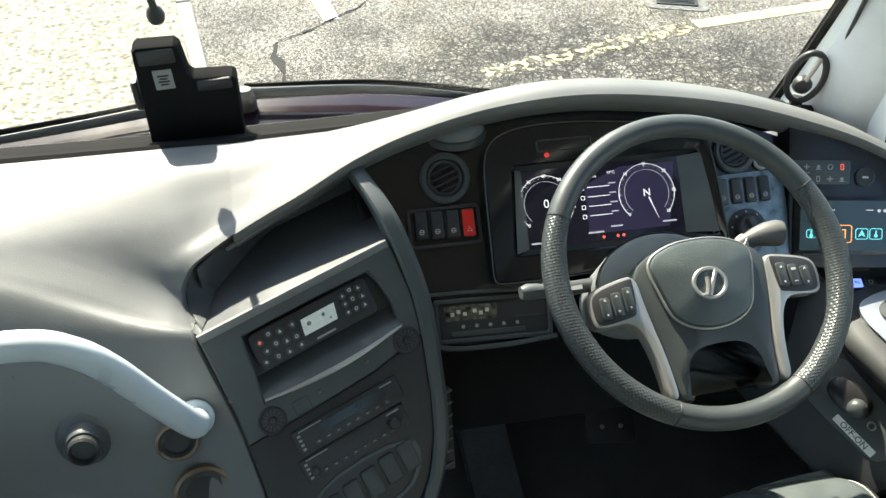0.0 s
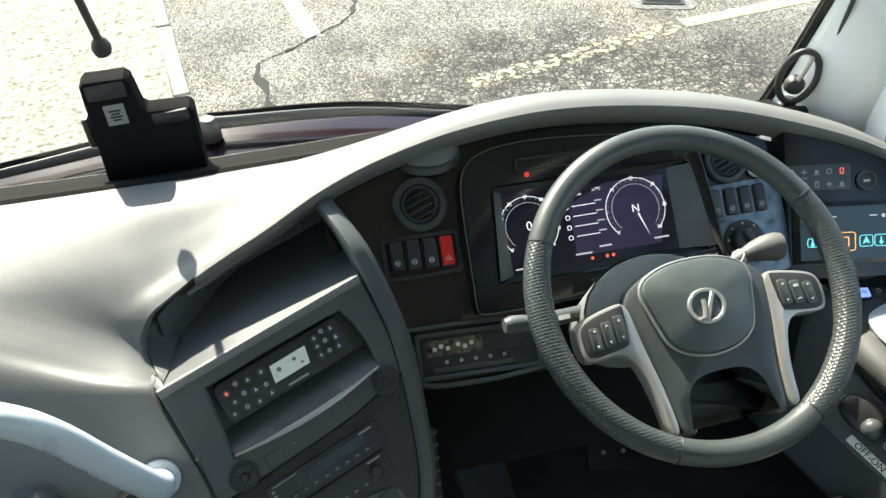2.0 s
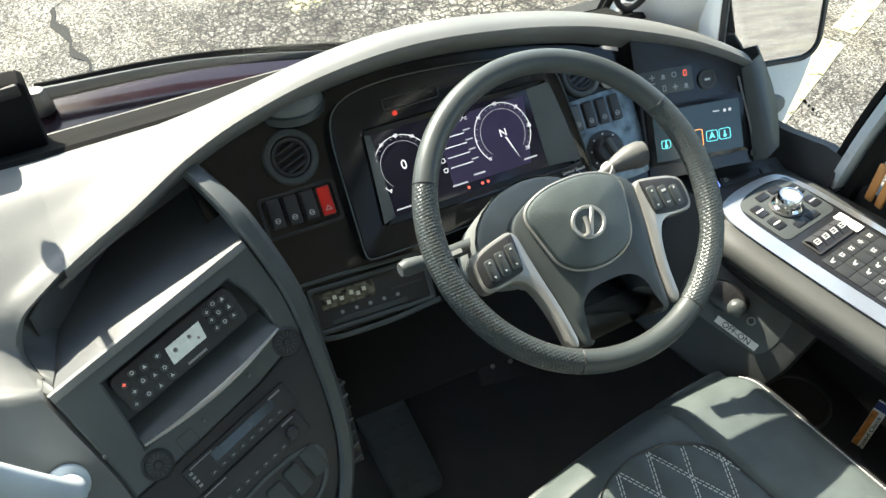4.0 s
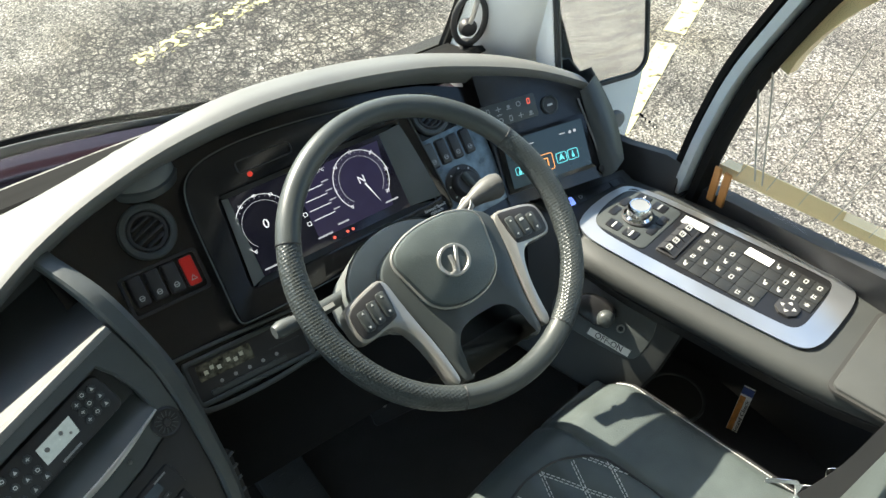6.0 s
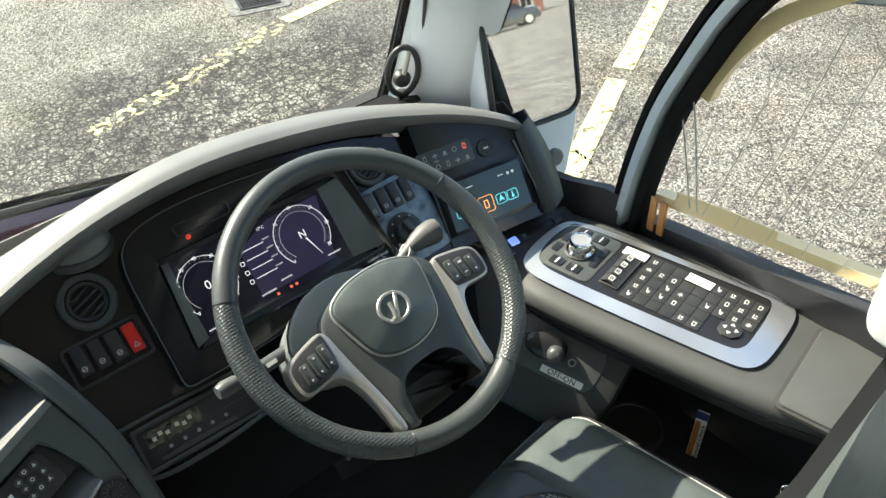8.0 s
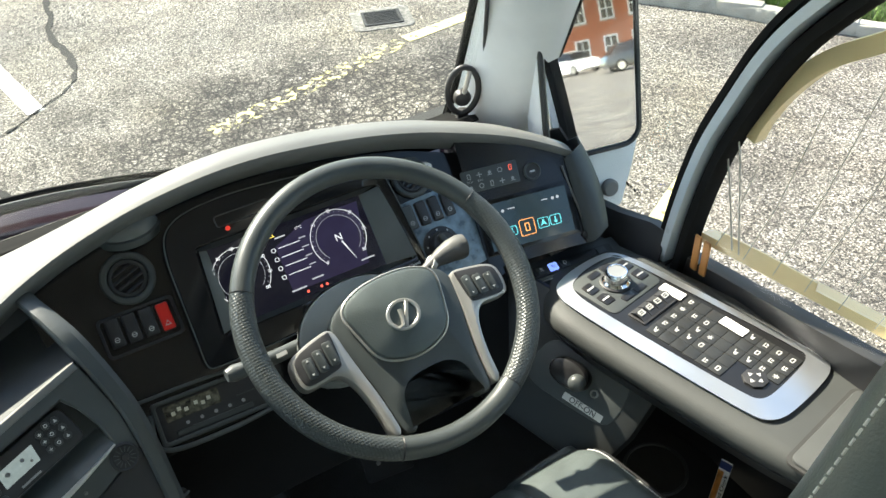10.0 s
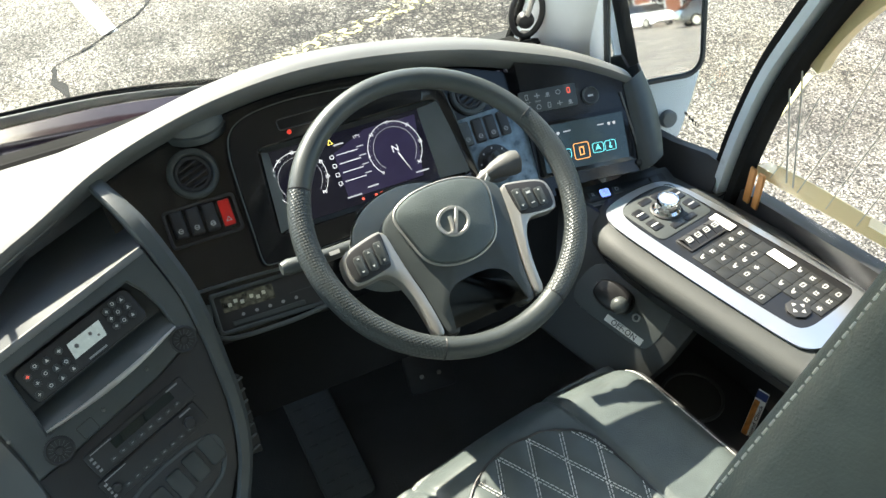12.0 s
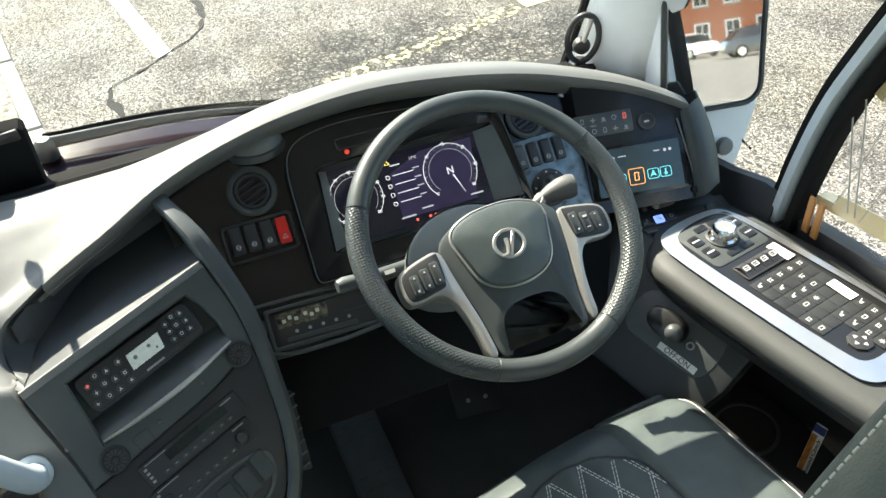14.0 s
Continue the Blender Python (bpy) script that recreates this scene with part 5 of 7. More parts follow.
# ---------------------------------------------------------------- centre stack
stack = thing("centre_stack", STACK, "dark grey centre stack with climate controls and radio", "centre console")
bm = mesh()
so_r = [(-0.150, 0.086), (0.0, 0.086), (0.152, 0.086), (0.152, 0.04), (0.150, 0.0), (0.138, -0.06), (0.05, -0.075), (-0.02, -0.078), (-0.10, -0.08), (-0.157, -0.080), (-0.153, -0.042), (-0.151, 0.02)]
so_r, sh2 = so_r[::-1], [(-0.096, 0.063), (0.0, 0.064), (0.104, 0.062), (0.113, 0.036), (0.117, 0.0), (0.114, -0.029), (0.06, -0.036), (-0.02, -0.0385), (-0.07, -0.0375), (-0.109, -0.036), (-0.104, 0.0), (-0.099, 0.04)][::-1]
frame_ring(bm, so_r, sh2, -0.02, 0.002, 0.003)
part("upper_panel", bm, GREY_DARK, stack)
bm = mesh()
low = [(-0.157, -0.0805), (-0.10, -0.0805), (0.05, -0.0755), (0.138, -0.0605), (0.116, -0.135), (0.088, -0.205), (0.05, -0.262), (-0.02, -0.32), (-0.19, -0.34), (-0.178, -0.22), (-0.165, -0.145)]
prism(bm, low[::-1], -0.02, 0.0015, 0.003)
part("lower_panel", bm, BLACK, stack)
bm = mesh()
prism(bm, [(-0.150, 0.080), (0.150, 0.080), (0.150, 0.092), (-0.150, 0.092)], -0.012, 0.004, 0.003)
part("shelf_edge", bm, GREY_MID, stack, "satin grey shelf edge")
bm = mesh()
prism(bm, [(-0.12, -0.04), (0.125, -0.04), (0.125, 0.07), (-0.12, 0.07)], -0.036, -0.030)
part("recess", bm, CHARCOAL, stack)
bm = mesh()
rows = []
for k in range(21):
    x = -0.108 + 0.222 * k / 20
    bow = 0.014 * math.sin(math.pi * k / 20)
    rows.append([(x, -0.004, -0.030), (x, -0.020, -0.012), (x, -0.030 - bow * 0.4, 0.004 + bow), (x, -0.0335 - bow * 0.5, 0.006 + bow), (x, -0.040, 0.001)])
shell(bm, rows, 0.002)
part("ledge", bm, GREY_DARK, stack, "sloping grey ledge under the climate unit")
bm = mesh()
tube(bm, [(-0.108 + 0.222 * k / 20, -0.0325 - 0.005 * math.sin(math.pi * k / 20), 0.006 + 0.014 * math.sin(math.pi * k / 20)) for k in range(21)], 0.0032, 8, radii=[0.0016 + 0.0026 * math.sin(math.pi * k / 20) for k in range(21)])
part("chrome_strip", bm, BRUSHED, stack, "polished chrome strip")
clim = part("climate_unit", prism(mesh(), rrect(0.190, 0.058, 0.012, 5, 0.003, 0.030), -0.03, -0.006, 0.004), BLACK, stack, "black climate control unit")
part("display", prism(mesh(), [(-0.017, 0.020), (0.036, 0.020), (0.041, 0.044), (-0.013, 0.044)], -0.007, -0.0045), LCD, clim, "pale backlit display")
b = mesh()
bars(b, 0.012, 0.008, -0.0055, 0.03, 0.005, 1)
part("lettering", b, PRINTDIM, clim)
b = mesh()
for x, y, r in ((-0.004, 0.034, 0.0035), (0.02, 0.036, 0.003), (0.028, 0.027, 0.002)):
    prism(b, circle(r, 8, x, y), -0.005, -0.0042)
part("display_symbols", b, GREY_MID, clim)
rnd = random.Random(9)
keys = [(-0.078, 0.042), (-0.062, 0.048), (-0.046, 0.044), (-0.074, 0.027), (-0.058, 0.031), (-0.043, 0.027), (-0.082, 0.013), (-0.063, 0.013), (-0.046, 0.011), (-0.026, 0.044), (-0.028, 0.026), (-0.027, 0.012),
        (0.056, 0.046), (0.069, 0.050), (0.082, 0.047), (0.055, 0.034), (0.068, 0.036), (0.083, 0.033), (0.054, 0.021), (0.067, 0.021), (0.081, 0.020)]
for k, (x, y) in enumerate(keys):
    b = mesh()
    prism(b, circle(0.0058, 8, x, y), -0.0065, -0.0035, 0.001)
    key = part("button", b, CHARCOAL, clim)
    b = mesh()
    if k % 3 == 0:
        box(b, (x, y, -0.0033), (0.005, 0.0012, 0.0006)), box(b, (x, y, -0.0033), (0.0012, 0.005, 0.0006))
    elif k % 3 == 1:
        frame_ring(b, circle(0.0028, 8, x, y), circle(0.0017, 8, x, y), -0.0036, -0.003)
    else:
        prism(b, [(x - 0.0025, y - 0.002), (x + 0.0025, y - 0.002), (x, y + 0.003)], -0.0036, -0.003)
    part("symbol", b, GLOW_R if k == 0 else PRINT, key)
for x, y, nm in ((-0.112, -0.064, "a"), (0.112, -0.056, "b")):
    sp = part("speaker", lathe(mesh(), [(0.021, -0.004), (0.021, 0.002), (0.018, 0.004), (0.016, 0.002), (0.006, 0.0015), (0.005, 0.004), (0.003, 0.0045)], 28, m=at(x, y, 0.002)), BLACK, stack, "small round black grille")
    for k in range(14):
        a = 2 * math.pi * k / 14
        b = mesh()
        box(b, (0.0115, 0, 0.0028), (0.0075, 0.0012, 0.0012), m=at(x, y, 0.002) @ Matrix.Rotation(a, 4, "Z"))
        part("grille_rib", b, GREY_DARK, sp)
for x, y in ((-0.035, -0.060), (0.045, -0.055), (-0.15, -0.01)):
    part("pin", lathe(mesh(), [(0.003, 0), (0.003, 0.003), (0.002, 0.004)], 8, m=at(x, y, 0.0015)), GREY_MID, stack)
b = mesh()
frame_ring(b, rrect(0.026, 0.022, 0.003, 3, -0.066, -0.066), rrect(0.0235, 0.0195, 0.002, 3, -0.066, -0.066), 0.001, 0.0026)
part("hatch", b, BLACK, stack)
for (y0, h, nm) in ((-0.113, 0.040, 1), (-0.155, 0.038, 2)):
    cx = -0.013 if nm == 1 else -0.022
    rd = part("radio", prism(mesh(), rrect(0.172, h, 0.004, 3, cx, y0), -0.004, 0.005, 0.002), BLACK, stack, "black radio unit with rows of keys")
    part("display", prism(mesh(), rrect(0.105, 0.014, 0.001, 2, cx + 0.008, y0 + 0.006), 0.004, 0.0056), material("dim_radio_glass", (0.012, 0.018, 0.014), 0.2), rd) if nm == 1 else None
    for k in range(8):
        b = mesh()
        box(b, (cx - 0.055 + 0.016 * k, y0 - 0.010, 0.0056), (0.010, 0.006, 0.0016), 0.0005, 1)
        kk = part("key", b, CHARCOAL, rd)
        b = mesh()
        box(b, (cx - 0.055 + 0.016 * k, y0 - 0.010, 0.0066), (0.004, 0.0014, 0.0004))
        part("symbol", b, PRINTDIM, kk)
    part("lettering", bars(mesh(), cx + 0.066, y0 + 0.014, 0.0056, 0.020, 0.004, 1), PRINTDIM, rd)
    part("lettering", bars(mesh(), cx - 0.058, y0 + 0.0155, 0.0056, 0.036, 0.0026, 1), PRINTDIM, rd)
    if nm == 2:
        part("knob", lathe(mesh(), [(0.009, 0.004), (0.009, 0.012), (0.007, 0.014)], 18, m=at(cx + 0.062, y0 - 0.002)), BLACK, rd)
        part("knob", lathe(mesh(), [(0.007, 0.004), (0.007, 0.010), (0.005, 0.012)], 18, m=at(cx - 0.070, y0 - 0.004)), BLACK, rd)
    for k in range(4):
        b = mesh()
        box(b, (cx - 0.078, y0 + 0.010 - 0.007 * k, 0.0056), (0.005, 0.0035, 0.001))
        part("side_key", b, PRINTDIM, rd)
for k in range(5):
    rs = part("blank_switch", prism(mesh(), rrect(0.026, 0.046, 0.005, 3, -0.090 + 0.032 * k, -0.228 + 0.004 * k), -0.002, 0.006, 0.003), CHARCOAL, stack, "black blank switch")
b = mesh()
frame_ring(b, smooth_outline([(-0.12, -0.178), (0.068, -0.180), (0.05, -0.245), (0.0, -0.268), (-0.13, -0.268)][::-1], 4), smooth_outline([(-0.115, -0.184), (0.058, -0.186), (0.043, -0.24), (0.0, -0.262), (-0.125, -0.262)][::-1], 4), -0.002, 0.004, 0.001)
part("switch_bezel", b, GREY_DARK, stack)
# raised band along the driver's side of the stack
bm = mesh()
band = [(0.156, 0.235, -0.085), (0.156, 0.20, -0.055), (0.156, 0.16, -0.024), (0.155, 0.12, -0.006), (0.153, 0.06, 0), (0.149, 0.0, 0), (0.136, -0.06, 0), (0.121, -0.112, 0), (0.096, -0.185, 0), (0.062, -0.247, 0), (0.0, -0.32, 0), (-0.02, -0.38, 0)]
rows = []
pts = [Vector(p) for p in curve_pts(band, 5)]
for k, p in enumerate(pts):
    d = (pts[min(k + 1, len(pts) - 1)] - pts[max(k - 1, 0)]).normalized()
    s = Vector((0, 0, 1)).cross(d)
    s = s if s.x > 0 else -s
    w = 0.033 - 0.012 * k / len(pts)
    rows.append([p + Vector((0, 0, -0.02)), p + Vector((0, 0, 0.004)), p + s * 0.004 + Vector((0, 0, 0.009)), p + s * w * 0.7 + Vector((0, 0, 0.008)), p + s * w + Vector((0, 0, 0.0)), p + s * (w + 0.003) + Vector((0, 0, -0.09))])
shell(bm, rows, 0.002)
part("side_band", bm, GREY_DARK, stack, "raised grey band")
gr = part("side_vent", prism(mesh(), [(0.122, -0.150), (0.141, -0.156), (0.094, -0.272), (0.074, -0.264)][::-1], -0.03, -0.004), SHADE, stack, "narrow ribbed side vent")
for k in range(7):
    b = mesh()
    f = k / 6
    box(b, (0.128 - 0.046 * f + 0.004, -0.160 - 0.100 * f, -0.002), (0.020, 0.003, 0.006), 0.001, 1)
    part("rib", b, GREY_DARK, gr)

# ---------------------------------------------------------------- entrance-side fittings
rail = thing("grab_rail", Matrix(), "pale grey painted tubular grab rail on the dashboard", "grab rail")
bm = mesh()
tube(bm, curve_pts([PANEL_SPOTS[3], (-0.710, PANEL_SPOTS[3][1] - 0.03, 0.672), (-0.725, -0.014, 0.706), (-0.752, -0.024, 0.765), (-0.782, -0.032, 0.828), (-0.812, -0.037, 0.868), (-0.855, -0.037, 0.888), (-0.93, -0.037, 0.884), (-1.05, -0.03, 0.835), (-1.22, 0.0, 0.70), (-1.25, 0.05, 0.66)], 6), 0.0185, 16)
part("tube", bm, RAILPAINT, rail)
bm = mesh()
lathe(bm, [(0.026, 0.0), (0.026, 0.006), (0.020, 0.010)], 20, m=fr(PANEL_SPOTS[3], (1, 0, 0), (0, 0.5, 0.86)))
part("flange", bm, RAILPAINT, rail)
sock = thing("power_socket", fr(PANEL_SPOTS[0], (0.96, 0.2, 0), (-0.05, 0.35, 0.93)), "oval brown-rimmed socket set in the grey panel", "socket")
BRONZE = material("bronze_rim", (0.20, 0.15, 0.10), 0.35, metal=0.6)
bm = mesh()
frame_ring(bm, circle(0.030, 28), circle(0.024, 28), -0.004, 0.008, 0.003)
part("rim", bm, BRONZE, sock)
bm = mesh()
lathe(bm, [(0.025, -0.002), (0.025, 0.003), (0.019, 0.006), (0.018, 0.0), (0.012, -0.001)], 24)
part("insert", bm, BLACK, sock)
sock2 = copy_thing(sock, fr(PANEL_SPOTS[1], (0.96, 0.2, 0), (-0.05, 0.35, 0.93)) @ Matrix.Diagonal((1.35, 1.35, 1.0, 1)))
tagged(sock2, "larger bronze-rimmed round socket below the first", "socket")
noz = thing("microphone_holder", fr(PANEL_SPOTS[2], (1, 0.1, 0), (0, 0.4, 0.92)), "dark round holder protruding from the grey panel", "holder")
bm = mesh()
lathe(bm, [(0.042, -0.006), (0.040, 0.002), (0.030, 0.010), (0.027, 0.026), (0.024, 0.030)], 28)
part("base", bm, CHARCOAL, noz)
bm = mesh()
lathe(bm, [(0.021, 0.01), (0.021, 0.040), (0.018, 0.043), (0.0165, 0.040), (0.016, 0.025)], 24)
part("tube", bm, BLACK, noz)

# ---------------------------------------------------------------- steering wheel
wheel = thing("steering_wheel", WHEEL, "black leather steering wheel with silver spoke trim", "steering wheel")
R0, RT = 0.2112, 0.0168


def arc(a0, a1, rad, seg=18, bulge=0.0):
    b = mesh()
    n = max(6, int(abs(a1 - a0) / 3))
    pts, rr_ = [], []
    for k in range(n + 1):
        a = radians(a0 + (a1 - a0) * k / n)
        pts.append((R0 * math.cos(a), R0 * math.sin(a), 0))
        f = min(k, n - k) / n
        rr_.append(rad + bulge * min(1, f * 5))
    return tube(b, pts, rad, seg, radii=rr_)


part("rim_top", arc(26, 153, RT), RIMLEATHER, wheel, "smooth leather rim")
part("rim_bottom", arc(245, 298, RT * 0.99), RIMLEATHER, wheel, "smooth leather rim")
part("grip", arc(153.3, 244.7, RT, bulge=0.0012), PERF, wheel, "perforated leather grip")
part("grip", arc(298.3, 385.7, RT, bulge=0.0012), PERF, wheel, "perforated leather grip")
for a in (26, 153, 245, 298):
    b = mesh()
    c = radians(a)
    m = Matrix.Translation((R0 * math.cos(c), R0 * math.sin(c), 0)) @ Matrix.Rotation(c, 4, "Z")
    tube(b, [m @ Vector((RT * 1.01 * math.cos(t), 0, RT * 1.01 * math.sin(t))) for t in [2 * math.pi * k / 20 for k in range(20)]], 0.0009, 5, closed=True)
    part("seam", b, BLACK, wheel)
# hub body and airbag cover
bm = mesh()
half = [(0.06, 0.050), (0.105, 0.020), (0.100, -0.04), (0.088, -0.08), (0.081, -0.12), (0.077, -0.172), (0.074, -0.190), (0.056, -0.194), (0.051, -0.182), (0.048, -0.156), (0.044, -0.136), (0.030, -0.122)]
hub = smooth_outline([(0.0, 0.062)] + half + [(0.0, -0.120)] + [(-x, y) for x, y in half[::-1]], 4)[::-1]
prism(bm, hub, -0.035, -0.001, 0.008)
part("hub_body", bm, RIMLEATHER, wheel, "black hub moulding")
bag = smooth_outline([(-0.082, 0.030), (-0.045, 0.052), (0.0, 0.057), (0.045, 0.052), (0.082, 0.030), (0.072, -0.020), (0.058, -0.074), (0.0, -0.094), (-0.058, -0.074), (-0.072, -0.020)][::-1], 7)
bm = mesh()
prism(bm, inset(bag, 0.0016), -0.012, 0.010, 0.008, crown=0.005)
part("airbag_cover", bm, LEATHER, wheel, "grained black centre cover")
bm = mesh()
tube(bm, [(x, y, 0.0015) for x, y in bag], 0.0022, 8, closed=True)
part("trim_ring", bm, SILVER, wheel, "thin silver trim ring")
bm = mesh()
frame_ring(bm, circle(0.0262, 36, 0, -0.020), circle(0.0208, 36, 0, -0.020), 0.012, 0.0165, 0.001)
part("emblem_ring", bm, SILVER, wheel, "satin silver emblem")
bm = mesh()
box(bm, (0.004, -0.019, 0.0155), (0.0058, 0.044, 0.003), 0.001, 1, m=None)
part("emblem_bar", bm, SILVER, wheel, m=at(0, -0.020) @ pose(0, 0, 0, 0, 0, -24) @ at(0, 0.020))
bm = mesh()
tube(bm, [(-0.017, -0.038, 0.0152), (-0.008, -0.036, 0.0155), (-0.004, -0.024, 0.0155), (-0.003, -0.010, 0.0155)], 0.0030, 6)
part("emblem_bar", bm, SILVER, wheel)
for s in (-1, 1):
    nm = "left" if s < 0 else "right"
    b = mesh()
    ol = [(s * x, y) for x, y in ((0.098, 0.016), (0.130, 0.010), (0.160, 0.002), (0.174, -0.008), (0.177, -0.030), (0.174, -0.054), (0.166, -0.062), (0.146, -0.061), (0.122, -0.058), (0.108, -0.076), (0.099, -0.11), (0.094, -0.15), (0.093, -0.184), (0.076, -0.188), (0.078, -0.15), (0.082, -0.11), (0.088, -0.075), (0.094, -0.03))]
    ol = smooth_outline(ol if s < 0 else ol[::-1], 4)
    prism(b, ol, -0.022, 0.001, 0.005)
    sp = part("spoke", b, SILVER, wheel, "satin silver spoke trim")
    b = mesh()
    pod = [(s * x, y) for x, y in ((0.105, 0.008), (0.108, 0.010), (0.150, 0.000), (0.166, -0.008), (0.170, -0.020), (0.169, -0.046), (0.165, -0.056), (0.150, -0.057), (0.114, -0.051), (0.108, -0.046))]
    pod = smooth_outline(pod if s < 0 else pod[::-1], 4)
    prism(b, pod, -0.01, 0.0035, 0.002)
    pd = part("button_pod", b, BLACK, sp, "black button pod")
    for k in range(3):
        b = mesh()
        x = s * (0.117 + 0.0175 * k)
        prism(b, rrect(0.0145, 0.040 - 0.003 * k, 0.004, 3, x, -0.024 - 0.004 * k), 0.002, 0.0062, 0.0018)
        bt = part("button", b, CHARCOAL, wheel)
        b = mesh()
        if k != 1 or s < 0:
            prism(b, [(x - 0.002, -0.013 - 0.004 * k), (x + 0.002, -0.013 - 0.004 * k), (x, -0.0095 - 0.004 * k)], 0.0061, 0.0066)
            prism(b, [(x, -0.0385 - 0.003 * k), (x + 0.002, -0.035 - 0.003 * k), (x - 0.002, -0.035 - 0.003 * k)], 0.0061, 0.0066)
        else:
            box(b, (x, -0.018, 0.0064), (0.007, 0.004, 0.0006)), box(b, (x, -0.038, 0.0064), (0.006, 0.0016, 0.0006))
        part("symbol", b, PRINT, bt)
# the hub sits low in the rim and is a little flat
low_hub = Matrix.Translation((0, -0.011, 0)) @ Matrix.Diagonal((1.0, 0.88, 1.0, 1.0))
for piece in wheel.children_recursive:
    if piece.name.split(".")[0] not in ("rim_top", "rim_bottom", "grip", "seam"):
        piece.data.transform(low_hub @ piece.matrix_basis)
        piece.matrix_basis = Matrix()
# column shroud and stalks
col = thing("steering_column", WHEEL, "grey steering column shroud with two stalks", "steering column")
b = mesh()
rows = []
for k in range(9):
    f = k / 8
    z = -0.030 - 0.12 * f
    w, h = 0.104 - 0.014 * f, 0.080 - 0.010 * f
    rows.append([(w * math.cos(t) - 0.044, -0.016 + h * math.sin(t) * (1.0 if math.sin(t) > 0 else 0.8), z) for t in [2 * math.pi * j / 24 for j in range(25)]])
loft(b, rows)
part("shroud", b, WALLGREY, col, "light grey shroud")
b = mesh()
prism(b, circle(0.102, 32, -0.044, -0.016, 0.078), -0.034, -0.024, 0.008)
part("shroud_cap", b, WALLGREY, col)
b = mesh()
tube(b, [(-0.085, 0.01, -0.075), (-0.13, 0.010, -0.072), (-0.17, 0.009, -0.068), (-0.225, 0.011, -0.062)], 0.012, 12, radii=[0.009, 0.010, 0.0105, 0.0105])
st = part("stalk", b, GREY_DARK, col, "grey lever with a grey end cap")
b = mesh()
tube(b, [(-0.218, 0.011, -0.062), (-0.236, 0.012, -0.060), (-0.246, 0.012, -0.059)], 0.012, 14, radii=[0.0112, 0.0122, 0.009])
part("end_cap", b, GREY_DARK, st)
b = mesh()
box(b, (-0.165, 0.006, -0.053), (0.016, 0.006, 0.002))
part("symbol", b, PRINT, st)
b = mesh()
tube(b, [(0.075, 0.022, -0.075), (0.105, 0.034, -0.068), (0.125, 0.039, -0.062)], 0.010, 12, radii=[0.009, 0.009, 0.012])
st = part("stalk", b, STALKGREY, col, "grey lever with a fat knob")
b = mesh()
tube(b, [(0.120, 0.038, -0.062), (0.132, 0.040, -0.059), (0.148, 0.041, -0.057), (0.164, 0.040, -0.055), (0.172, 0.039, -0.054), (0.175, 0.0385, -0.054)], 0.02, 16, radii=[0.011, 0.0145, 0.0185, 0.0205, 0.0185, 0.012])
part("knob", b, STALKGREY, st)
b = mesh()
frame_ring(b, circle(0.0125, 14), circle(0.0105, 14), -0.004, 0.004, m=fr((0.112, 0.0365, -0.066), (0.3, -0.2, 0.9), (0.5, 0.8, 0)))
part("collar", b, PRINT, st)
# ---------------------------------------------------------------- side console
side = []
cons = thing("side_console", CONSOLE, "long grey side console under the driver's window", "console")
bm = mesh()
rows = []
for k in range(27):
    v = 0.30 - 0.95 * k / 26
    l = spline([(-0.65, -0.10), (-0.35, -0.100), (-0.22, -0.122), (0.0, -0.134), (0.157, -0.138), (0.215, -0.128), (0.26, -0.085), (0.30, -0.02)], v)[0]
    r = spline([(-0.65, 0.02), (-0.3, 0.130), (-0.05, 0.128), (0.14, 0.114), (0.22, 0.10), (0.30, 0.09)], v)[0]
    drop = -0.03 * max(0, (v - 0.2) / 0.1)
    side.append([(l + 0.16, v, -0.62), (l + 0.16, v, -0.30), (l + 0.12, v, -0.11 + drop), (l + 0.03, v, -0.085 + drop), (l + 0.0125, v, -0.0505 + drop)])
    rows.append([(l + 0.012, v, -0.050 + drop), (l + 0.001, v, -0.036 + drop), (l - 0.002, v, -0.022 + drop), (l + 0.004, v, -0.010 + drop), (l + 0.014, v, -0.003 + drop), (l + 0.03, v, -0.0 + drop), (r - 0.02, v, 0.0 + drop), (r - 0.006, v, -0.004 + drop), (r, v, -0.014 + drop), (r + 0.001, v, -0.10)])
shell(bm, rows, 0.003)
part("body", bm, CONSOLE_GREY, cons, "grey grained body with a rounded edge", angle=60)
bm = mesh()
shell(bm, side, 0.003)
part("side_panel", bm, BLACK, cons, "black lower side", angle=60)
# chrome bezel
bo = smooth_outline([(-0.104, 0.15), (-0.098, 0.228), (-0.05, 0.243), (0.03, 0.240), (0.068, 0.222), (0.078, 0.10), (0.090, -0.15), (0.084, -0.190), (0.0, -0.194), (-0.082, -0.188), (-0.092, -0.13)], 6)
bi = smooth_outline([(-0.084, 0.15), (-0.078, 0.212), (-0.04, 0.230), (0.03, 0.229), (0.060, 0.212), (0.066, 0.10), (0.078, -0.13), (0.074, -0.158), (0.0, -0.161), (-0.062, -0.159), (-0.071, -0.12)], 6)
bm = mesh()
frame_ring(bm, bo, bi, -0.004, 0.006, 0.003, zi=0.0095)
part("bezel", bm, BRUSHED, cons, "polished chrome surround")
bm = mesh()
prism(bm, bi, -0.002, 0.0075, 0.002)
PADKEY = material("matt_black_key", (0.022, 0.023, 0.023), 0.42, grain=0.15, grain_size=0.001)
pad = part("control_panel", bm, SATIN_BLACK, cons, "matt black control panel")
Z1 = 0.0075
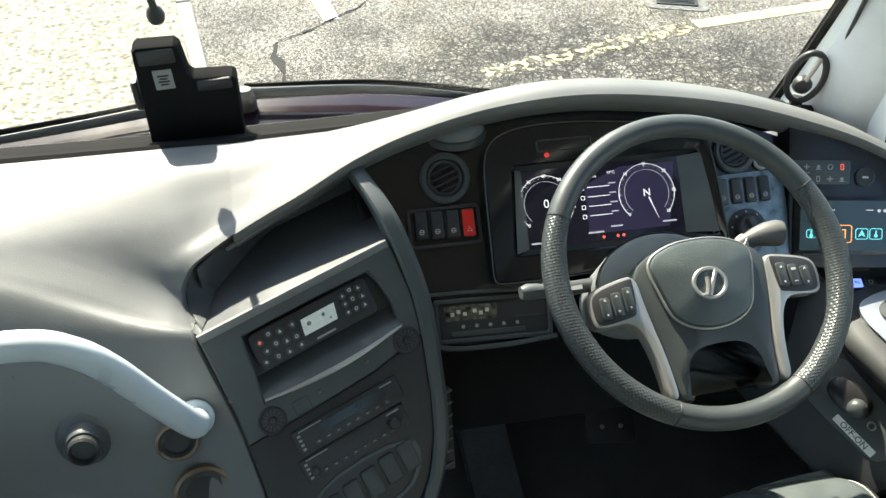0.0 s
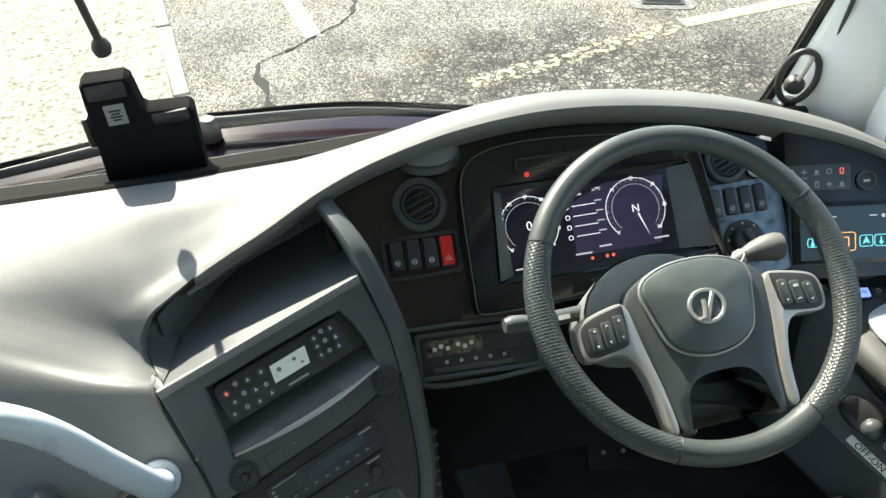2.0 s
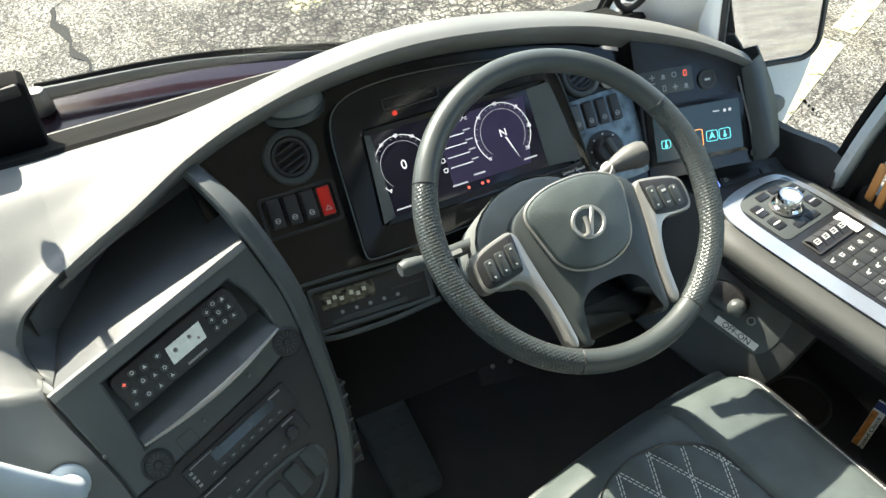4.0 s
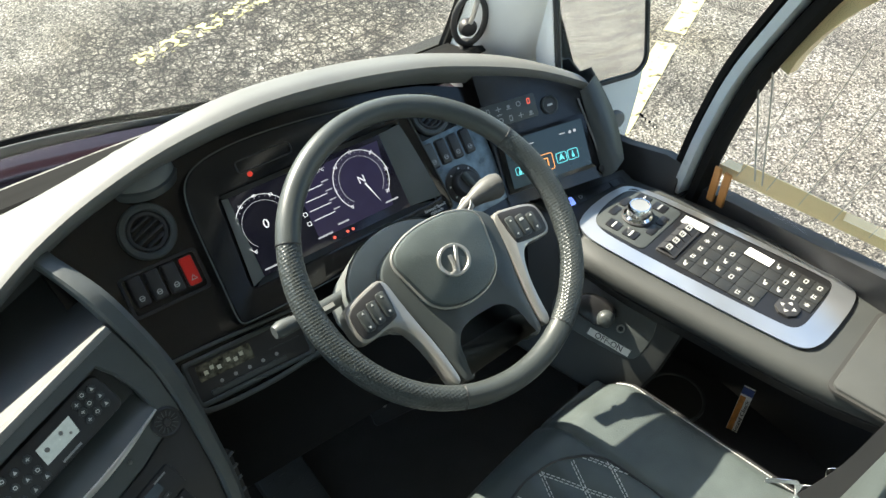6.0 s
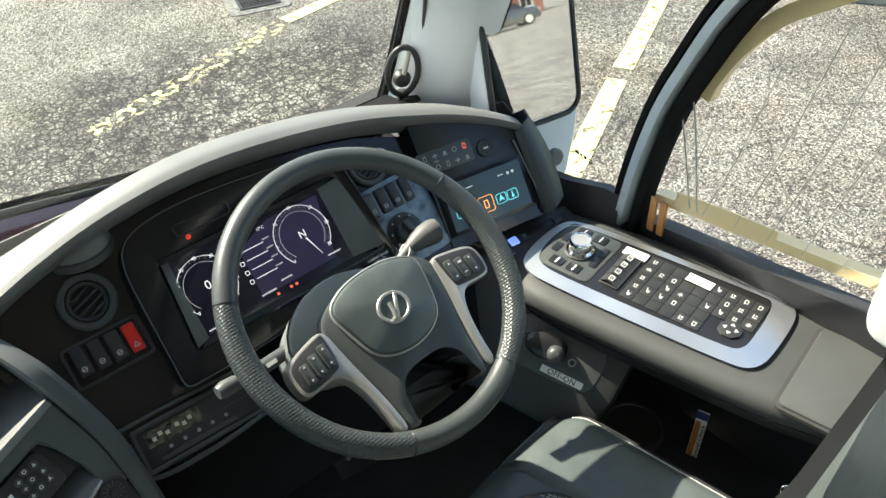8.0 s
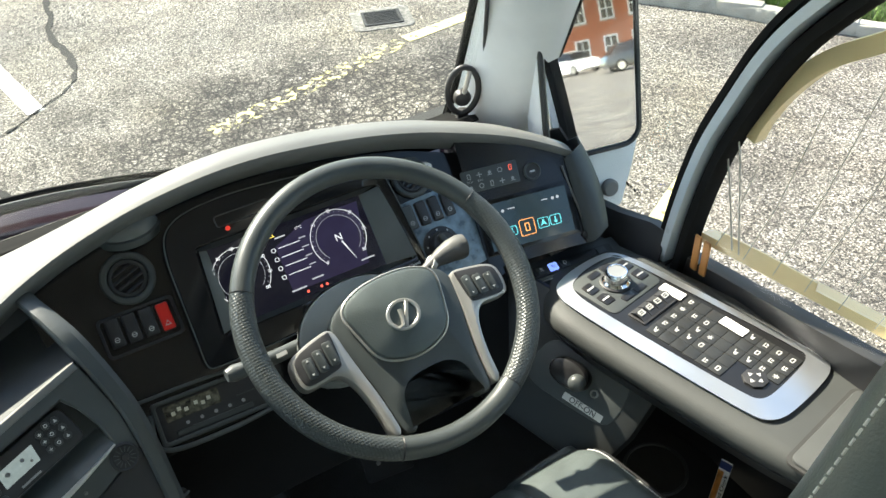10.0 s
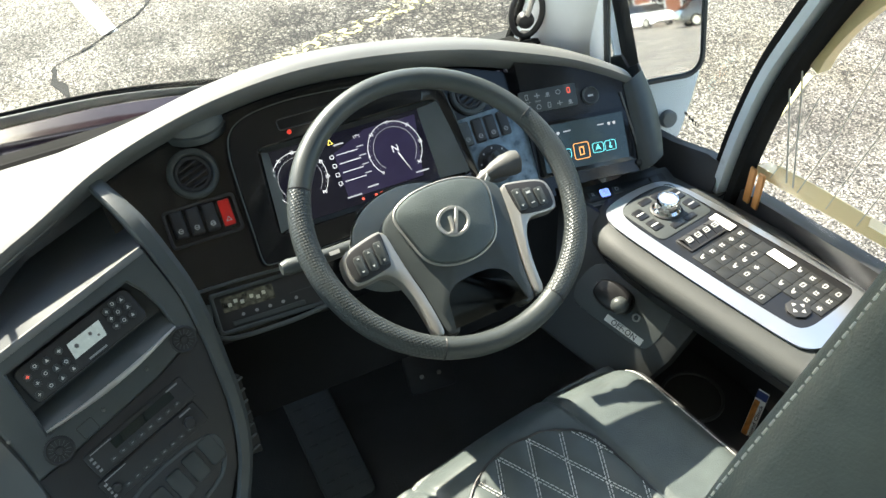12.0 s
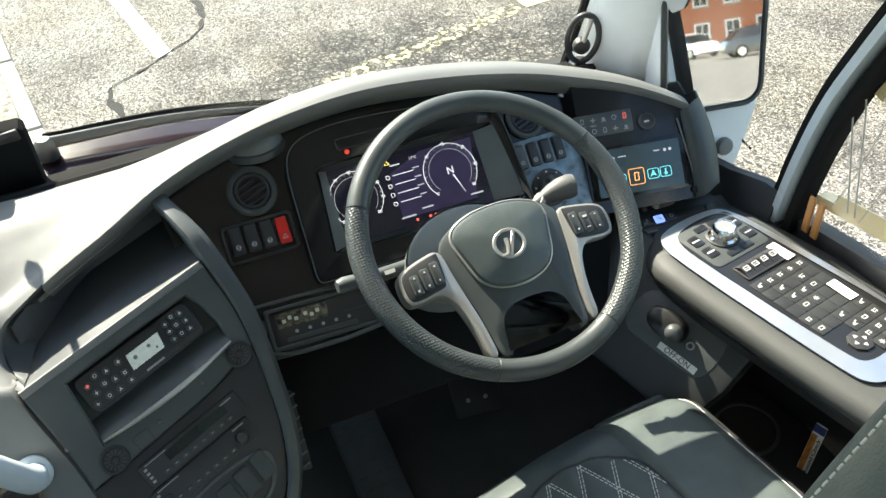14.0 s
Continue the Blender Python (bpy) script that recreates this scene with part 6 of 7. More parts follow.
# knob block
kb = prism(mesh(), rrect(0.128, 0.105, 0.012, 4, -0.006, 0.168), Z1 - 0.002, Z1 + 0.0015, 0.001)
part("knob_plate", kb, CHARCOAL, cons)
bm = mesh()
lathe(bm, [(0.025, Z1), (0.025, Z1 + 0.006), (0.021, Z1 + 0.010), (0.0205, Z1 + 0.024), (0.018, Z1 + 0.028), (0.0165, Z1 + 0.028), (0.0155, Z1 + 0.0265)], 40, m=at(-0.004, 0.168))
kn = part("rotary_knob", bm, CHROME, cons, "chrome rotary knob")
part("knob_cap", prism(mesh(), circle(0.0158, 28, -0.004, 0.168), Z1 + 0.02, Z1 + 0.0268), SILVER, kn)
bm = mesh()
lathe(bm, [(0.0285, Z1), (0.0285, Z1 + 0.004), (0.0255, Z1 + 0.0055)], 36, m=at(-0.004, 0.168))
part("knob_collar", bm, BLACK, kn)
for x, y, w, h in ((-0.050, 0.186, 0.024, 0.028), (-0.050, 0.152, 0.024, 0.028), (0.042, 0.186, 0.024, 0.028), (0.042, 0.152, 0.024, 0.028), (-0.018, 0.206, 0.028, 0.016), (0.014, 0.206, 0.028, 0.016), (-0.018, 0.130, 0.028, 0.016), (0.014, 0.130, 0.028, 0.016)):
    k_ = part("key", prism(mesh(), rrect(w - 0.002, h - 0.002, 0.003, 3, x, y), Z1, Z1 + 0.003, 0.0008), SATIN_BLACK, cons)
    if abs(x) > 0.03:
        b = mesh()
        box(b, (x, y, Z1 + 0.0032), (0.016, 0.003, 0.0005))
        part("marking", b, PRINTDIM if x > 0 else PRINT, k_)
# rocker row
wb = prism(mesh(), rrect(0.088, 0.036, 0.003, 3, -0.010, 0.084), Z1, Z1 + 0.003, 0.001)
part("rocker_base", wb, BLACK, cons)
for k in range(4):
    x = -0.041 + 0.021 * k
    b = mesh()
    rows = [[(x - 0.0095, 0.068, Z1 + 0.002), (x - 0.0095, 0.078, Z1 + 0.007), (x - 0.0095, 0.090, Z1 + 0.010), (x - 0.0095, 0.100, Z1 + 0.004)], [(x + 0.0095, 0.068, Z1 + 0.002), (x + 0.0095, 0.078, Z1 + 0.007), (x + 0.0095, 0.090, Z1 + 0.010), (x + 0.0095, 0.100, Z1 + 0.004)]]
    shell(b, rows, 0.0015)
    rk = part("rocker", b, BLACK, cons)
    b = mesh()
    m = fr((x, 0.084, Z1 + 0.0093), (1, 0, 0), (0, 0.97, 0.24))
    frame_ring(b, rrect(0.012, 0.009, 0.001, 2), rrect(0.009, 0.006, 0.0006, 2), -0.0004, 0.0006, m=m), box(b, (0.001, 0, 0), (0.009, 0.001, 0.0008), m=m)
    part("symbol", b, PRINT, rk)


def white_tag(x, y, w, h, turn):
    b = mesh()
    prism(b, rrect(w, h, 0.001, 2), 0, 0.0006, m=at(x, y, Z1 + 0.003, turn))
    return b


part("white_tag", white_tag(0.044, 0.084, 0.020, 0.044, 2), PAPER, cons, "blank white tag")
part("white_tag", white_tag(0.045, -0.036, 0.020, 0.046, -2), PAPER, cons, "blank white tag")
rnd = random.Random(21)
cols = [-0.050, -0.026, -0.002, 0.022, 0.046]
for j in range(9):
    y = 0.047 - 0.0235 * j
    for k, x in enumerate(cols):
        if (j in (2, 3, 4) and k == 4 and j == 3) or (k <= 1 and j >= 6):
            continue
        b = mesh()
        prism(b, rrect(0.0234, 0.0229, 0.0010, 2, x, y), Z1, Z1 + 0.0016, 0.0004)
        ky = part("key", b, PADKEY, cons)
        if (j, k) in ((0, 0), (0, 1), (0, 2), (0, 3), (0, 4), (1, 3), (1, 1), (2, 1), (2, 2), (2, 3), (3, 2), (3, 1), (4, 0), (5, 0), (5, 4), (6, 2), (6, 3), (6, 4), (7, 2), (7, 3), (8, 2), (8, 3), (7, 4), (8, 4), (5, 2)):
            b = mesh()
            kind = rnd.randrange(4)
            z = Z1 + 0.0018
            if kind == 0:
                frame_ring(b, rrect(0.0092, 0.0062, 0.0012, 2, x, y), rrect(0.0068, 0.0038, 0.0008, 2, x, y), z - 0.0004, z + 0.0002)
            elif kind == 1:
                prism(b, [(x - 0.004, y - 0.002), (x + 0.003, y - 0.003), (x + 0.001, y), (x + 0.004, y + 0.003), (x - 0.003, y + 0.002)], z - 0.0004, z + 0.0002), box(b, (x + 0.005, y + 0.003, z), (0.003, 0.0015, 0.0004))
            elif kind == 2:
                for q in range(3):
                    box(b, (x, y, z), (0.009, 0.0011, 0.0004), m=at(x, y) @ Matrix.Rotation(q * math.pi / 3, 4, "Z") @ at(-x, -y))
            else:
                box(b, (x, y + 0.002, z), (0.009, 0.0013, 0.0004)), box(b, (x - 0.003, y - 0.001, z), (0.0014, 0.006, 0.0004)), box(b, (x + 0.002, y - 0.002, z), (0.003, 0.003, 0.0004))
            b.transform(at(x, y) @ Matrix.Diagonal((1.08, 1.08, 1.0, 1.0)) @ at(-x, -y))
            part("symbol", b, PRINT, ky)
b = prism(mesh(), [(0.020 * math.cos(a) - 0.028, 0.020 * math.sin(a) - 0.122) for a in [math.pi / 8 + k * math.pi / 4 for k in range(8)]], Z1, Z1 + 0.004, 0.0015)
np_ = part("direction_pad", b, BLACK, cons, "eight-sided direction pad")
for k in range(4):
    a = k * math.pi / 2
    b = mesh()
    prism(b, [(0.0075, -0.004), (0.0135, 0.0), (0.0075, 0.004)], Z1 + 0.0038, Z1 + 0.0044, m=at(-0.028, -0.122) @ Matrix.Rotation(a, 4, "Z"))
    part("arrow", b, PRINT, np_)
# lid of the rear box
b = mesh()
prism(b, rrect(0.190, 0.22, 0.012, 4, -0.026, -0.345), -0.006, 0.006, 0.003)
part("lid", b, CONSOLE_GREY, cons, "grey hinged lid")
b = mesh()
frame_ring(b, rrect(0.200, 0.232, 0.014, 4, -0.026, -0.345), rrect(0.189, 0.22, 0.012, 4, -0.026, -0.345), -0.004, 0.0012)
part("lid_gap", b, SHADE, cons)
# gear selector strip
gear = thing("gear_selector", fr((0.425, 0.139, 0.622), (0.985, -0.15, 0.03), (0.15, 0.95, 0.25)), "black gear button strip with a blue lit key", "gear selector")
bm = mesh()
prism(bm, rrect(0.200, 0.052, 0.006), -0.06, 0.0, 0.002)
part("shelf", bm, CHARCOAL, gear)
bm = mesh()
prism(bm, rrect(0.165, 0.024, 0.004), -0.002, 0.003, 0.001)
part("strip", bm, BLACK, gear)
for x, s, mt in ((-0.066, "R", CHARCOAL), (-0.042, "N", GLOW_B), (-0.018, "D", CHARCOAL), (0.060, "", CHARCOAL)):
    b = mesh()
    prism(b, rrect(0.018, 0.017, 0.002, 3, x, 0), 0.002, 0.0055, 0.001)
    k_ = part("key", b, mt, gear)
    if s:
        lettering("letter", s, 0.011, PRINT, k_, at(x, 0, 0.0058))
bm = mesh()
tube(bm, [(-0.09, -0.022, 0.0015), (0.085, -0.022, 0.0015)], 0.0012, 5)
part("trim_line", bm, SILVER, gear)
# filler between the dashboard's wing, the ledge and the console
bm = mesh()
rows = [[(0.30, 0.20, 0.60), (0.44, 0.19, 0.605), (0.53, 0.19, 0.625)], [(0.28, 0.14, 0.585), (0.44, 0.11, 0.608), (0.56, 0.10, 0.630)], [(0.27, 0.09, 0.55), (0.42, 0.04, 0.600), (0.572, 0.03, 0.634)]]
shell(bm, rows, 0.004)
part("filler_panel", bm, CHARCOAL, dash)
bm = mesh()
rows = [[(0.60, 0.12, 0.652), (0.60, 0.12, 0.0)], [(0.576, 0.06, 0.655), (0.576, 0.06, 0.0)], [(0.49, 0.43, 0.66), (0.49, 0.43, 0.0)], [(0.40, 0.60, 0.7), (0.40, 0.60, 0.0)]][1:]
shell(bm, rows, 0.006)
solid("corner_panel", bm, BLACK, "black corner panel below the quarter window", "panel", "structure")
bm = mesh()
box(bm, ((X_L + 0.45) / 2, 0.60, 0.33), (0.45 - X_L, 0.03, 0.80))
solid("wall_front", bm, SHADE, "black front bulkhead under the dashboard", "wall", "structure")

# brake lever plate below the console
lp = thing("brake_lever", PLATE, "black parking brake lever on a plate marked OFF-ON", "lever")
b = mesh()
prism(b, smooth_outline([(-0.108, 0.0), (-0.112, 0.040), (-0.095, 0.082), (0.0, 0.092), (0.058, 0.088), (0.070, 0.050), (0.066, 0.005), (0.050, -0.010), (-0.03, -0.012), (-0.09, -0.012)][::-1], 6), -0.006, -0.0015, 0.0015)
part("plate", b, CHARCOAL, lp, "rounded black plate")
b = mesh()
prism(b, [(-0.24, 0.15), (-0.24, -0.09), (0.02, -0.09), (0.085, -0.075), (0.105, 0.0), (0.115, 0.15)], -0.03, -0.0035, 0.012)
part("slope_panel", b, DARK_TRIM, lp, "black sloping side panel")
b = mesh()
prism(b, smooth_outline([(-0.070, 0.022), (-0.072, 0.052), (-0.050, 0.066), (-0.008, 0.062), (0.004, 0.044), (-0.002, 0.022), (-0.03, 0.016)][::-1], 5), -0.002, 0.030, 0.009)
part("housing", b, SATIN_BLACK, lp, "moulded black lever housing")
b = mesh()
lathe(b, [(0.017, 0.0), (0.016, 0.012), (0.011, 0.020)], 24, m=pose(-0.016, 0.044, 0.010, 10, 12))
part("boot", b, RUBBER, lp, "black rubber boot")
b = mesh()
lathe(b, [(0.008, 0.018), (0.012, 0.023), (0.0148, 0.030), (0.0150, 0.037), (0.0128, 0.044), (0.008, 0.048), (0.002, 0.049)], 28, m=pose(-0.016, 0.044, 0.006, 10, 12))
part("knob", b, CHARCOAL, lp, "dark grey ball knob")
for x, y in ((-0.071, 0.040), (0.016, 0.032)):
    b = mesh()
    frame_ring(b, circle(0.0075, 18, x, y), circle(0.0045, 18, x, y), -0.001, 0.003, 0.001)
    part("ring_pin", b, SILVER, lp, "bright metal ring")
b = mesh()
prism(b, rrect(0.079, 0.0125, 0.0008, 2, 0.009, 0.0015), -0.0016, -0.0006)
tg = part("label", b, PAPER, lp, "white label with black lettering")
lettering("text", "OFF-ON", 0.0145, INK, tg, at(0.009, 0.0012, -0.0003))

# bin with a round cup holder and a leaflet between seat and console
bn = thing("door_bin", Matrix(), "black side bin with a round cup holder", "bin")
b = mesh()
frame_ring(b, circle(0.058, 30), circle(0.052, 30), -0.002, 0.004, 0.0015, m=pose(0.392, -0.165, 0.36))
part("cup_rim", b, CHARCOAL, bn)
b = mesh()
lathe(b, [(0.052, -0.09), (0.054, 0.0)], 26, m=pose(0.392, -0.165, 0.36))
part("cup", b, SHADE, bn)
b = mesh()
frame_ring(b, rrect(0.20, 0.62, 0.03, 4), circle(0.0585, 20, 0, 0.11), -0.004, 0.0, m=pose(0.392, -0.275, 0.358))
part("tray", b, BLACK, bn)
leaf = thing("leaflet", fr((0.428, -0.272, 0.385), (0.30, -0.95, 0.0), (0.16, 0.05, 0.98)) @ Matrix.Diagonal((0.62, 1, 1, 1)), "folded leaflet with an orange band in the side bin", "leaflet")
b = mesh()
prism(b, rrect(0.032, 0.155, 0.001, 2), -0.001, 0.001)
part("sheet", b, PAPER, leaf)
b = mesh()
prism(b, rrect(0.016, 0.13, 0.001, 2, -0.007, -0.01), 0.0008, 0.0014)
part("orange_band", b, material("orange_ink", (0.55, 0.22, 0.05), 0.5, vary=0.5, vary_size=0.02), leaf)
b = mesh()
prism(b, rrect(0.032, 0.016, 0.001, 2, 0, 0.068), 0.0008, 0.0016)
part("blue_band", b, material("dark_blue_ink", (0.03, 0.05, 0.16), 0.5), leaf)
lettering("text", "Walk-Round Check", 0.0145, INK, leaf, pose(0.009, -0.008, 0.0018, 0, 0, 90))

# ---------------------------------------------------------------- driver's seat
seat = thing("driver_seat", SEAT, "black leather driver's seat with white diamond stitching", "seat")
W0, W1, D0 = -0.285, 0.262, -0.50


def cushion_z(x, y):
    """Height of the cushion's skin: rolled edges, seams and quilted diamonds."""
    z = 0.0
    fx = min(x - W0, W1 - x)
    rim = 0.035
    front = -y - 0.018 * (x / 0.27) ** 2
    if fx < rim:
        z -= 0.022 * (1 - max(0, fx) / rim) ** 2
    if front < 0.06:
        z -= 0.04 * (1 - max(0, front) / 0.06) ** 2
    for sx in (seam_l(y), seam_r(y)):
        z -= 0.006 * math.exp(-(((x - sx) / 0.005) ** 2))
    if in_quilt(x, y):
        a, b = diamond(x, y)
        z += 0.0055 * (abs(math.sin(math.pi * a)) * abs(math.sin(math.pi * b))) ** 0.6
    else:
        z += 0.003
    return z


def seam_l(y):
    return -0.150 + 0.03 * max(0, 1 - (-y) / 0.10) * -0.6


def seam_r(y):
    return 0.100 + 0.012 * min(1, (-y) / 0.30)


def in_quilt(x, y):
    cx, hw = -0.022, 0.125
    f = -y - 0.062
    if f <= 0 or -y > 0.6:
        return False
    lim = hw * math.sqrt(max(0, 1 - max(0, 1 - f / 0.085) ** 2))
    return abs(x - cx) < lim


def diamond(x, y):
    return (x - 0.58 * y - 0.0526) / 0.061, (x + 0.37 * y + 0.0139) / 0.0565


bm = mesh()
NX, NY = 110, 100
rows = []
for j in range(NY + 1):
    y = D0 * (j / NY) ** 1.0
    rows.append([(W0 + (W1 - W0) * i / NX, y + 0.018 * ((W0 + (W1 - W0) * i / NX) / 0.27) ** 2 * -1, cushion_z(W0 + (W1 - W0) * i / NX, y)) for i in range(NX + 1)])
grid = loft(bm, rows)
edge = [grid[j][0] for j in range(NY, 0, -1)] + grid[0][:] + [grid[j][NX] for j in range(1, NY + 1)]
skirt = [bm.verts.new((v.co.x * 0.985, v.co.y - 0.004, -0.16)) for v in edge]
for k in range(len(edge) - 1):
    bm.faces.new((edge[k], edge[k + 1], skirt[k + 1], skirt[k]))
part("cushion", bm, LEATHER, seat, "black leather cushion with quilted centre", angle=70)


def dashes(lines, r=0.0008, step=0.0062, gap=0.28):
    """Short raised stitches along lines on the cushion."""
    b = mesh()
    for line in lines:
        acc = 0.0
        for p, q in zip(line, line[1:]):
            d = (Vector(q) - Vector(p))
            n = max(1, round(d.length / step))
            for k in range(n):
                a = Vector(p) + d * ((k + gap / 2) / n)
                c = Vector(p) + d * ((k + 1 - gap / 2) / n)
                pts = []
                for v in (a, c):
                    pts.append((v.x, v.y, cushion_z(v.x, v.y + 0.018 * (v.x / 0.27) ** 2) + 0.0008))
                tube(b, pts, r, 4)
    return b


for fam in (0, 1):
    for n in range(-16, 17):
        for off in (-0.0025, 0.0025):
            line = []
            for k in range(81):
                y = -0.6 * k / 80
                x = (0.0526 + 0.58 * y + 0.061 * n if fam == 0 else -0.0139 - 0.37 * y + 0.0565 * n) + off
                if in_quilt(x, y) and -y < 0.48:
                    line.append((x, y - 0.018 * (x / 0.27) ** 2))
            if len(line) > 2:
                st = part("stitching", dashes([line]), STITCH, seat, "white thread stitching")
arcpts = []
for k in range(41):
    t = math.pi * k / 40
    x = -0.022 + 0.125 * math.cos(t)
    y = -(0.062 + 0.085 * (1 - math.sin(t)))
    arcpts.append((x, y, 0))
line3 = [(0.103, -0.40, 0)] + arcpts + [(-0.147, -0.40, 0)]
b = mesh()
tube(b, [(x, y - 0.018 * (x / 0.27) ** 2, cushion_z(x, y) + 0.001) for x, y, _ in line3], 0.0022, 6)
part("piping", b, BLACK, seat, "black piping round the quilting")
edge_line = [(W1 - 0.012, y - 0.018) for y in [-0.03 - 0.01 * k for k in range(45)]]
part("edge_stitching", dashes([edge_line], 0.0011, 0.006), STITCH, seat, "white edge stitching")
edge_line = [(W0 + 0.012, y - 0.018) for y in [-0.03 - 0.01 * k for k in range(45)]]
part("edge_stitching", dashes([edge_line], 0.0011, 0.006), STITCH, seat, "white edge stitching")
b = mesh()
tube(b, [(W1 - 0.004, y - 0.016, cushion_z(W1 - 0.004, y) + 0.002) for y in [-0.04 - 0.02 * k for k in range(23)]], 0.003, 6)
part("piping", b, BLACK, seat)
b = mesh()
box(b, (-0.01, -0.27, -0.32), (0.36, 0.38, 0.36), 0.02, 2)
part("pedestal", b, BLACK, seat)
# backrest: a slab with rounded shoulders narrowing to the head
BACK = fr((0.004, -0.60, 0.49), (0.985, 0.17, 0), (0.0, -0.12, 1.0))
prof = [(0.0, 0.25), (0.2, 0.265), (0.45, 0.26), (0.60, 0.226), (0.70, 0.175), (0.78, 0.138), (0.86, 0.110), (0.94, 0.098), (1.02, 0.095), (1.08, 0.085), (1.11, 0.05)]
b = mesh()
rows = []
for k in range(45):
    v = 1.11 * k / 44
    hw = spline(prof, v)[0]
    row = []
    for j in range(33):
        t = 2 * math.pi * j / 32
        c, s = math.cos(t), math.sin(t)
        x = 0.092 + hw * abs(c) ** 0.36 * (1 if c >= 0 else -1)
        z = 0.066 * abs(s) ** 0.42 * (1 if s >= 0 else -1)
        row.append(BACK @ Vector((x, v, z)))
    rows.append(row)
loft(b, rows)
inv = SEAT.inverted()
b.transform(inv)
part("backrest", b, LEATHER, seat, "black leather backrest", angle=70)
b = mesh()
pts = []
for k in range(150):
    v = 0.05 + 1.0 * k / 149
    pts.append(inv @ (BACK @ Vector((0.092 - spline(prof, v)[0] * 0.978 - 0.001, v, -0.050))))
for k in range(149):
    a, c = pts[k].lerp(pts[k + 1], 0.16), pts[k].lerp(pts[k + 1], 0.84)
    tube(b, [a, c], 0.0009, 5)
part("edge_stitching", b, STITCH, seat, "pale edge stitching")
# belt and buckle
belt = thing("seat_belt", Matrix(), "black webbing seat belt with a metal tongue", "seat belt")
b = mesh()
rows = [[Vector(p) + Vector((0.0, 0.022, 0.010)), Vector(p) - Vector((0.0, 0.022, 0.010))] for p in curve_pts([(0.30, -0.47, 0.50), (0.30, -0.50, 0.62), (0.30, -0.525, 0.80), (0.30, -0.56, 1.0), (0.31, -0.66, 1.25)], 5)]
shell(b, rows, 0.002)
part("webbing", b, BLACK, belt)
b = mesh()
m = fr((0.318, -0.462, 0.515), (0.55, -0.75, 0.3), (0.5, 0.5, 0.7)) @ Matrix.Scale(1.25, 4)
frame_ring(b, rrect(0.040, 0.026, 0.005, 3, -0.035, 0), rrect(0.028, 0.015, 0.003, 3, -0.035, 0), -0.0015, 0.0015, 0.0005, m=m)
box(b, (0.0, 0, 0), (0.034, 0.016, 0.003), 0.001, 1, m=m)
frame_ring(b, rrect(0.030, 0.060, 0.006, 3, 0.028, 0.0), rrect(0.010, 0.046, 0.003, 3, 0.028, 0.0), -0.002, 0.002, 0.0006, m=m)
part("tongue", b, CHROME, belt, "bright metal tongue")

# ---------------------------------------------------------------- pedals
foot = thing("footrest", fr((-0.20, 0.27, 0.07), (1, 0.03, 0.05), (-0.03, 0.94, 0.30)), "black ribbed footrest beside the pedals", "footrest")
b = mesh()
prism(b, rrect(0.105, 0.30, 0.014, 4), -0.05, 0.0, 0.006)
part("pad", b, GREY_DARK, foot)
for j in range(9):
    for k in range(3):
        b = mesh()
        box(b, (-0.032 + 0.032 * k, -0.12 + 0.03 * j, 0.001), (0.020, 0.006, 0.003), 0.001, 1, m=None)
        part("tread", b, GREY_DARK, foot)
ped = thing("brake_pedal", fr((0.055, 0.27, 0.16), (1, -0.12, 0.0), (0.1, 0.75, 0.6)), "black brake pedal under the steering wheel", "pedal")
b = mesh()
prism(b, rrect(0.105, 0.085, 0.008, 4), -0.012, 0.0, 0.003)
part("pad", b, BLACK, ped)
b = mesh()
tube(b, [(0, 0.03, -0.012), (0, 0.10, -0.05), (0, 0.22, -0.06)], 0.012, 8)
part("arm", b, BLACK, ped)
for x in (-0.02, 0.02):
    part("bolt", lathe(mesh(), [(0.005, 0), (0.005, 0.003), (0.003, 0.004)], 10, m=at(x, -0.008)), SILVER, ped)

# small brass-coloured bracket on the column below the wheel
bk = thing("column_bracket", WHEEL @ pose(0.020, -0.150, -0.10, 0, 0, 8), "small brass-coloured metal bracket under the steering column", "bracket")
b = mesh()
prism(b, smooth_outline([(-0.026, -0.010), (-0.024, 0.002), (0.004, 0.010), (0.020, 0.008), (0.020, 0.000), (-0.002, -0.006)][::-1], 4), -0.004, 0.004, 0.0015)
part("arm", b, material("brass_plate", (0.42, 0.24, 0.10), 0.4, metal=0.7), bk)
b = mesh()
box(b, (0.026, 0.006, 0.0), (0.016, 0.008, 0.008), 0.002, 1)
part("bolt", b, SILVER, bk, "bright metal bolt")
b = mesh()
box(b, (0, 0.02, -0.03), (0.05, 0.05, 0.05), 0.006, 2)
part("base", b, BLACK, bk, "black mounting block")

# ---------------------------------------------------------------- pillar fittings
hold = thing("ring_holder", fr((0.395, 0.468, 0.850), (0.9, -0.4, -0.1), (0.1, -0.1, 1)), "black ring-shaped holder on the windscreen pillar", "holder")
b = mesh()
tube(b, [(0.030 * math.cos(t), 0.050 * math.sin(t), 0.012) for t in [2 * math.pi * k / 36 for k in range(36)]], 0.006, 10, closed=True)
part("ring", b, BLACK, hold)
b = mesh()
lathe(b, [(0.016, 0), (0.018, 0.010), (0.014, 0.018), (0.008, 0.020)], 20, m=at(0.0, -0.018, 0.0))
part("hub", b, BLACK, hold)
b = mesh()
tube(b, [(0.0, -0.018, 0.012), (0.004, 0.01, 0.016), (0.010, 0.044, 0.013)], 0.005, 8)
part("arm", b, SILVER, hold, "bright metal arm")
b = mesh()
box(b, (0.004, -0.060, 0.006), (0.022, 0.030, 0.02), 0.005, 2)
part("foot", b, BLACK, hold)
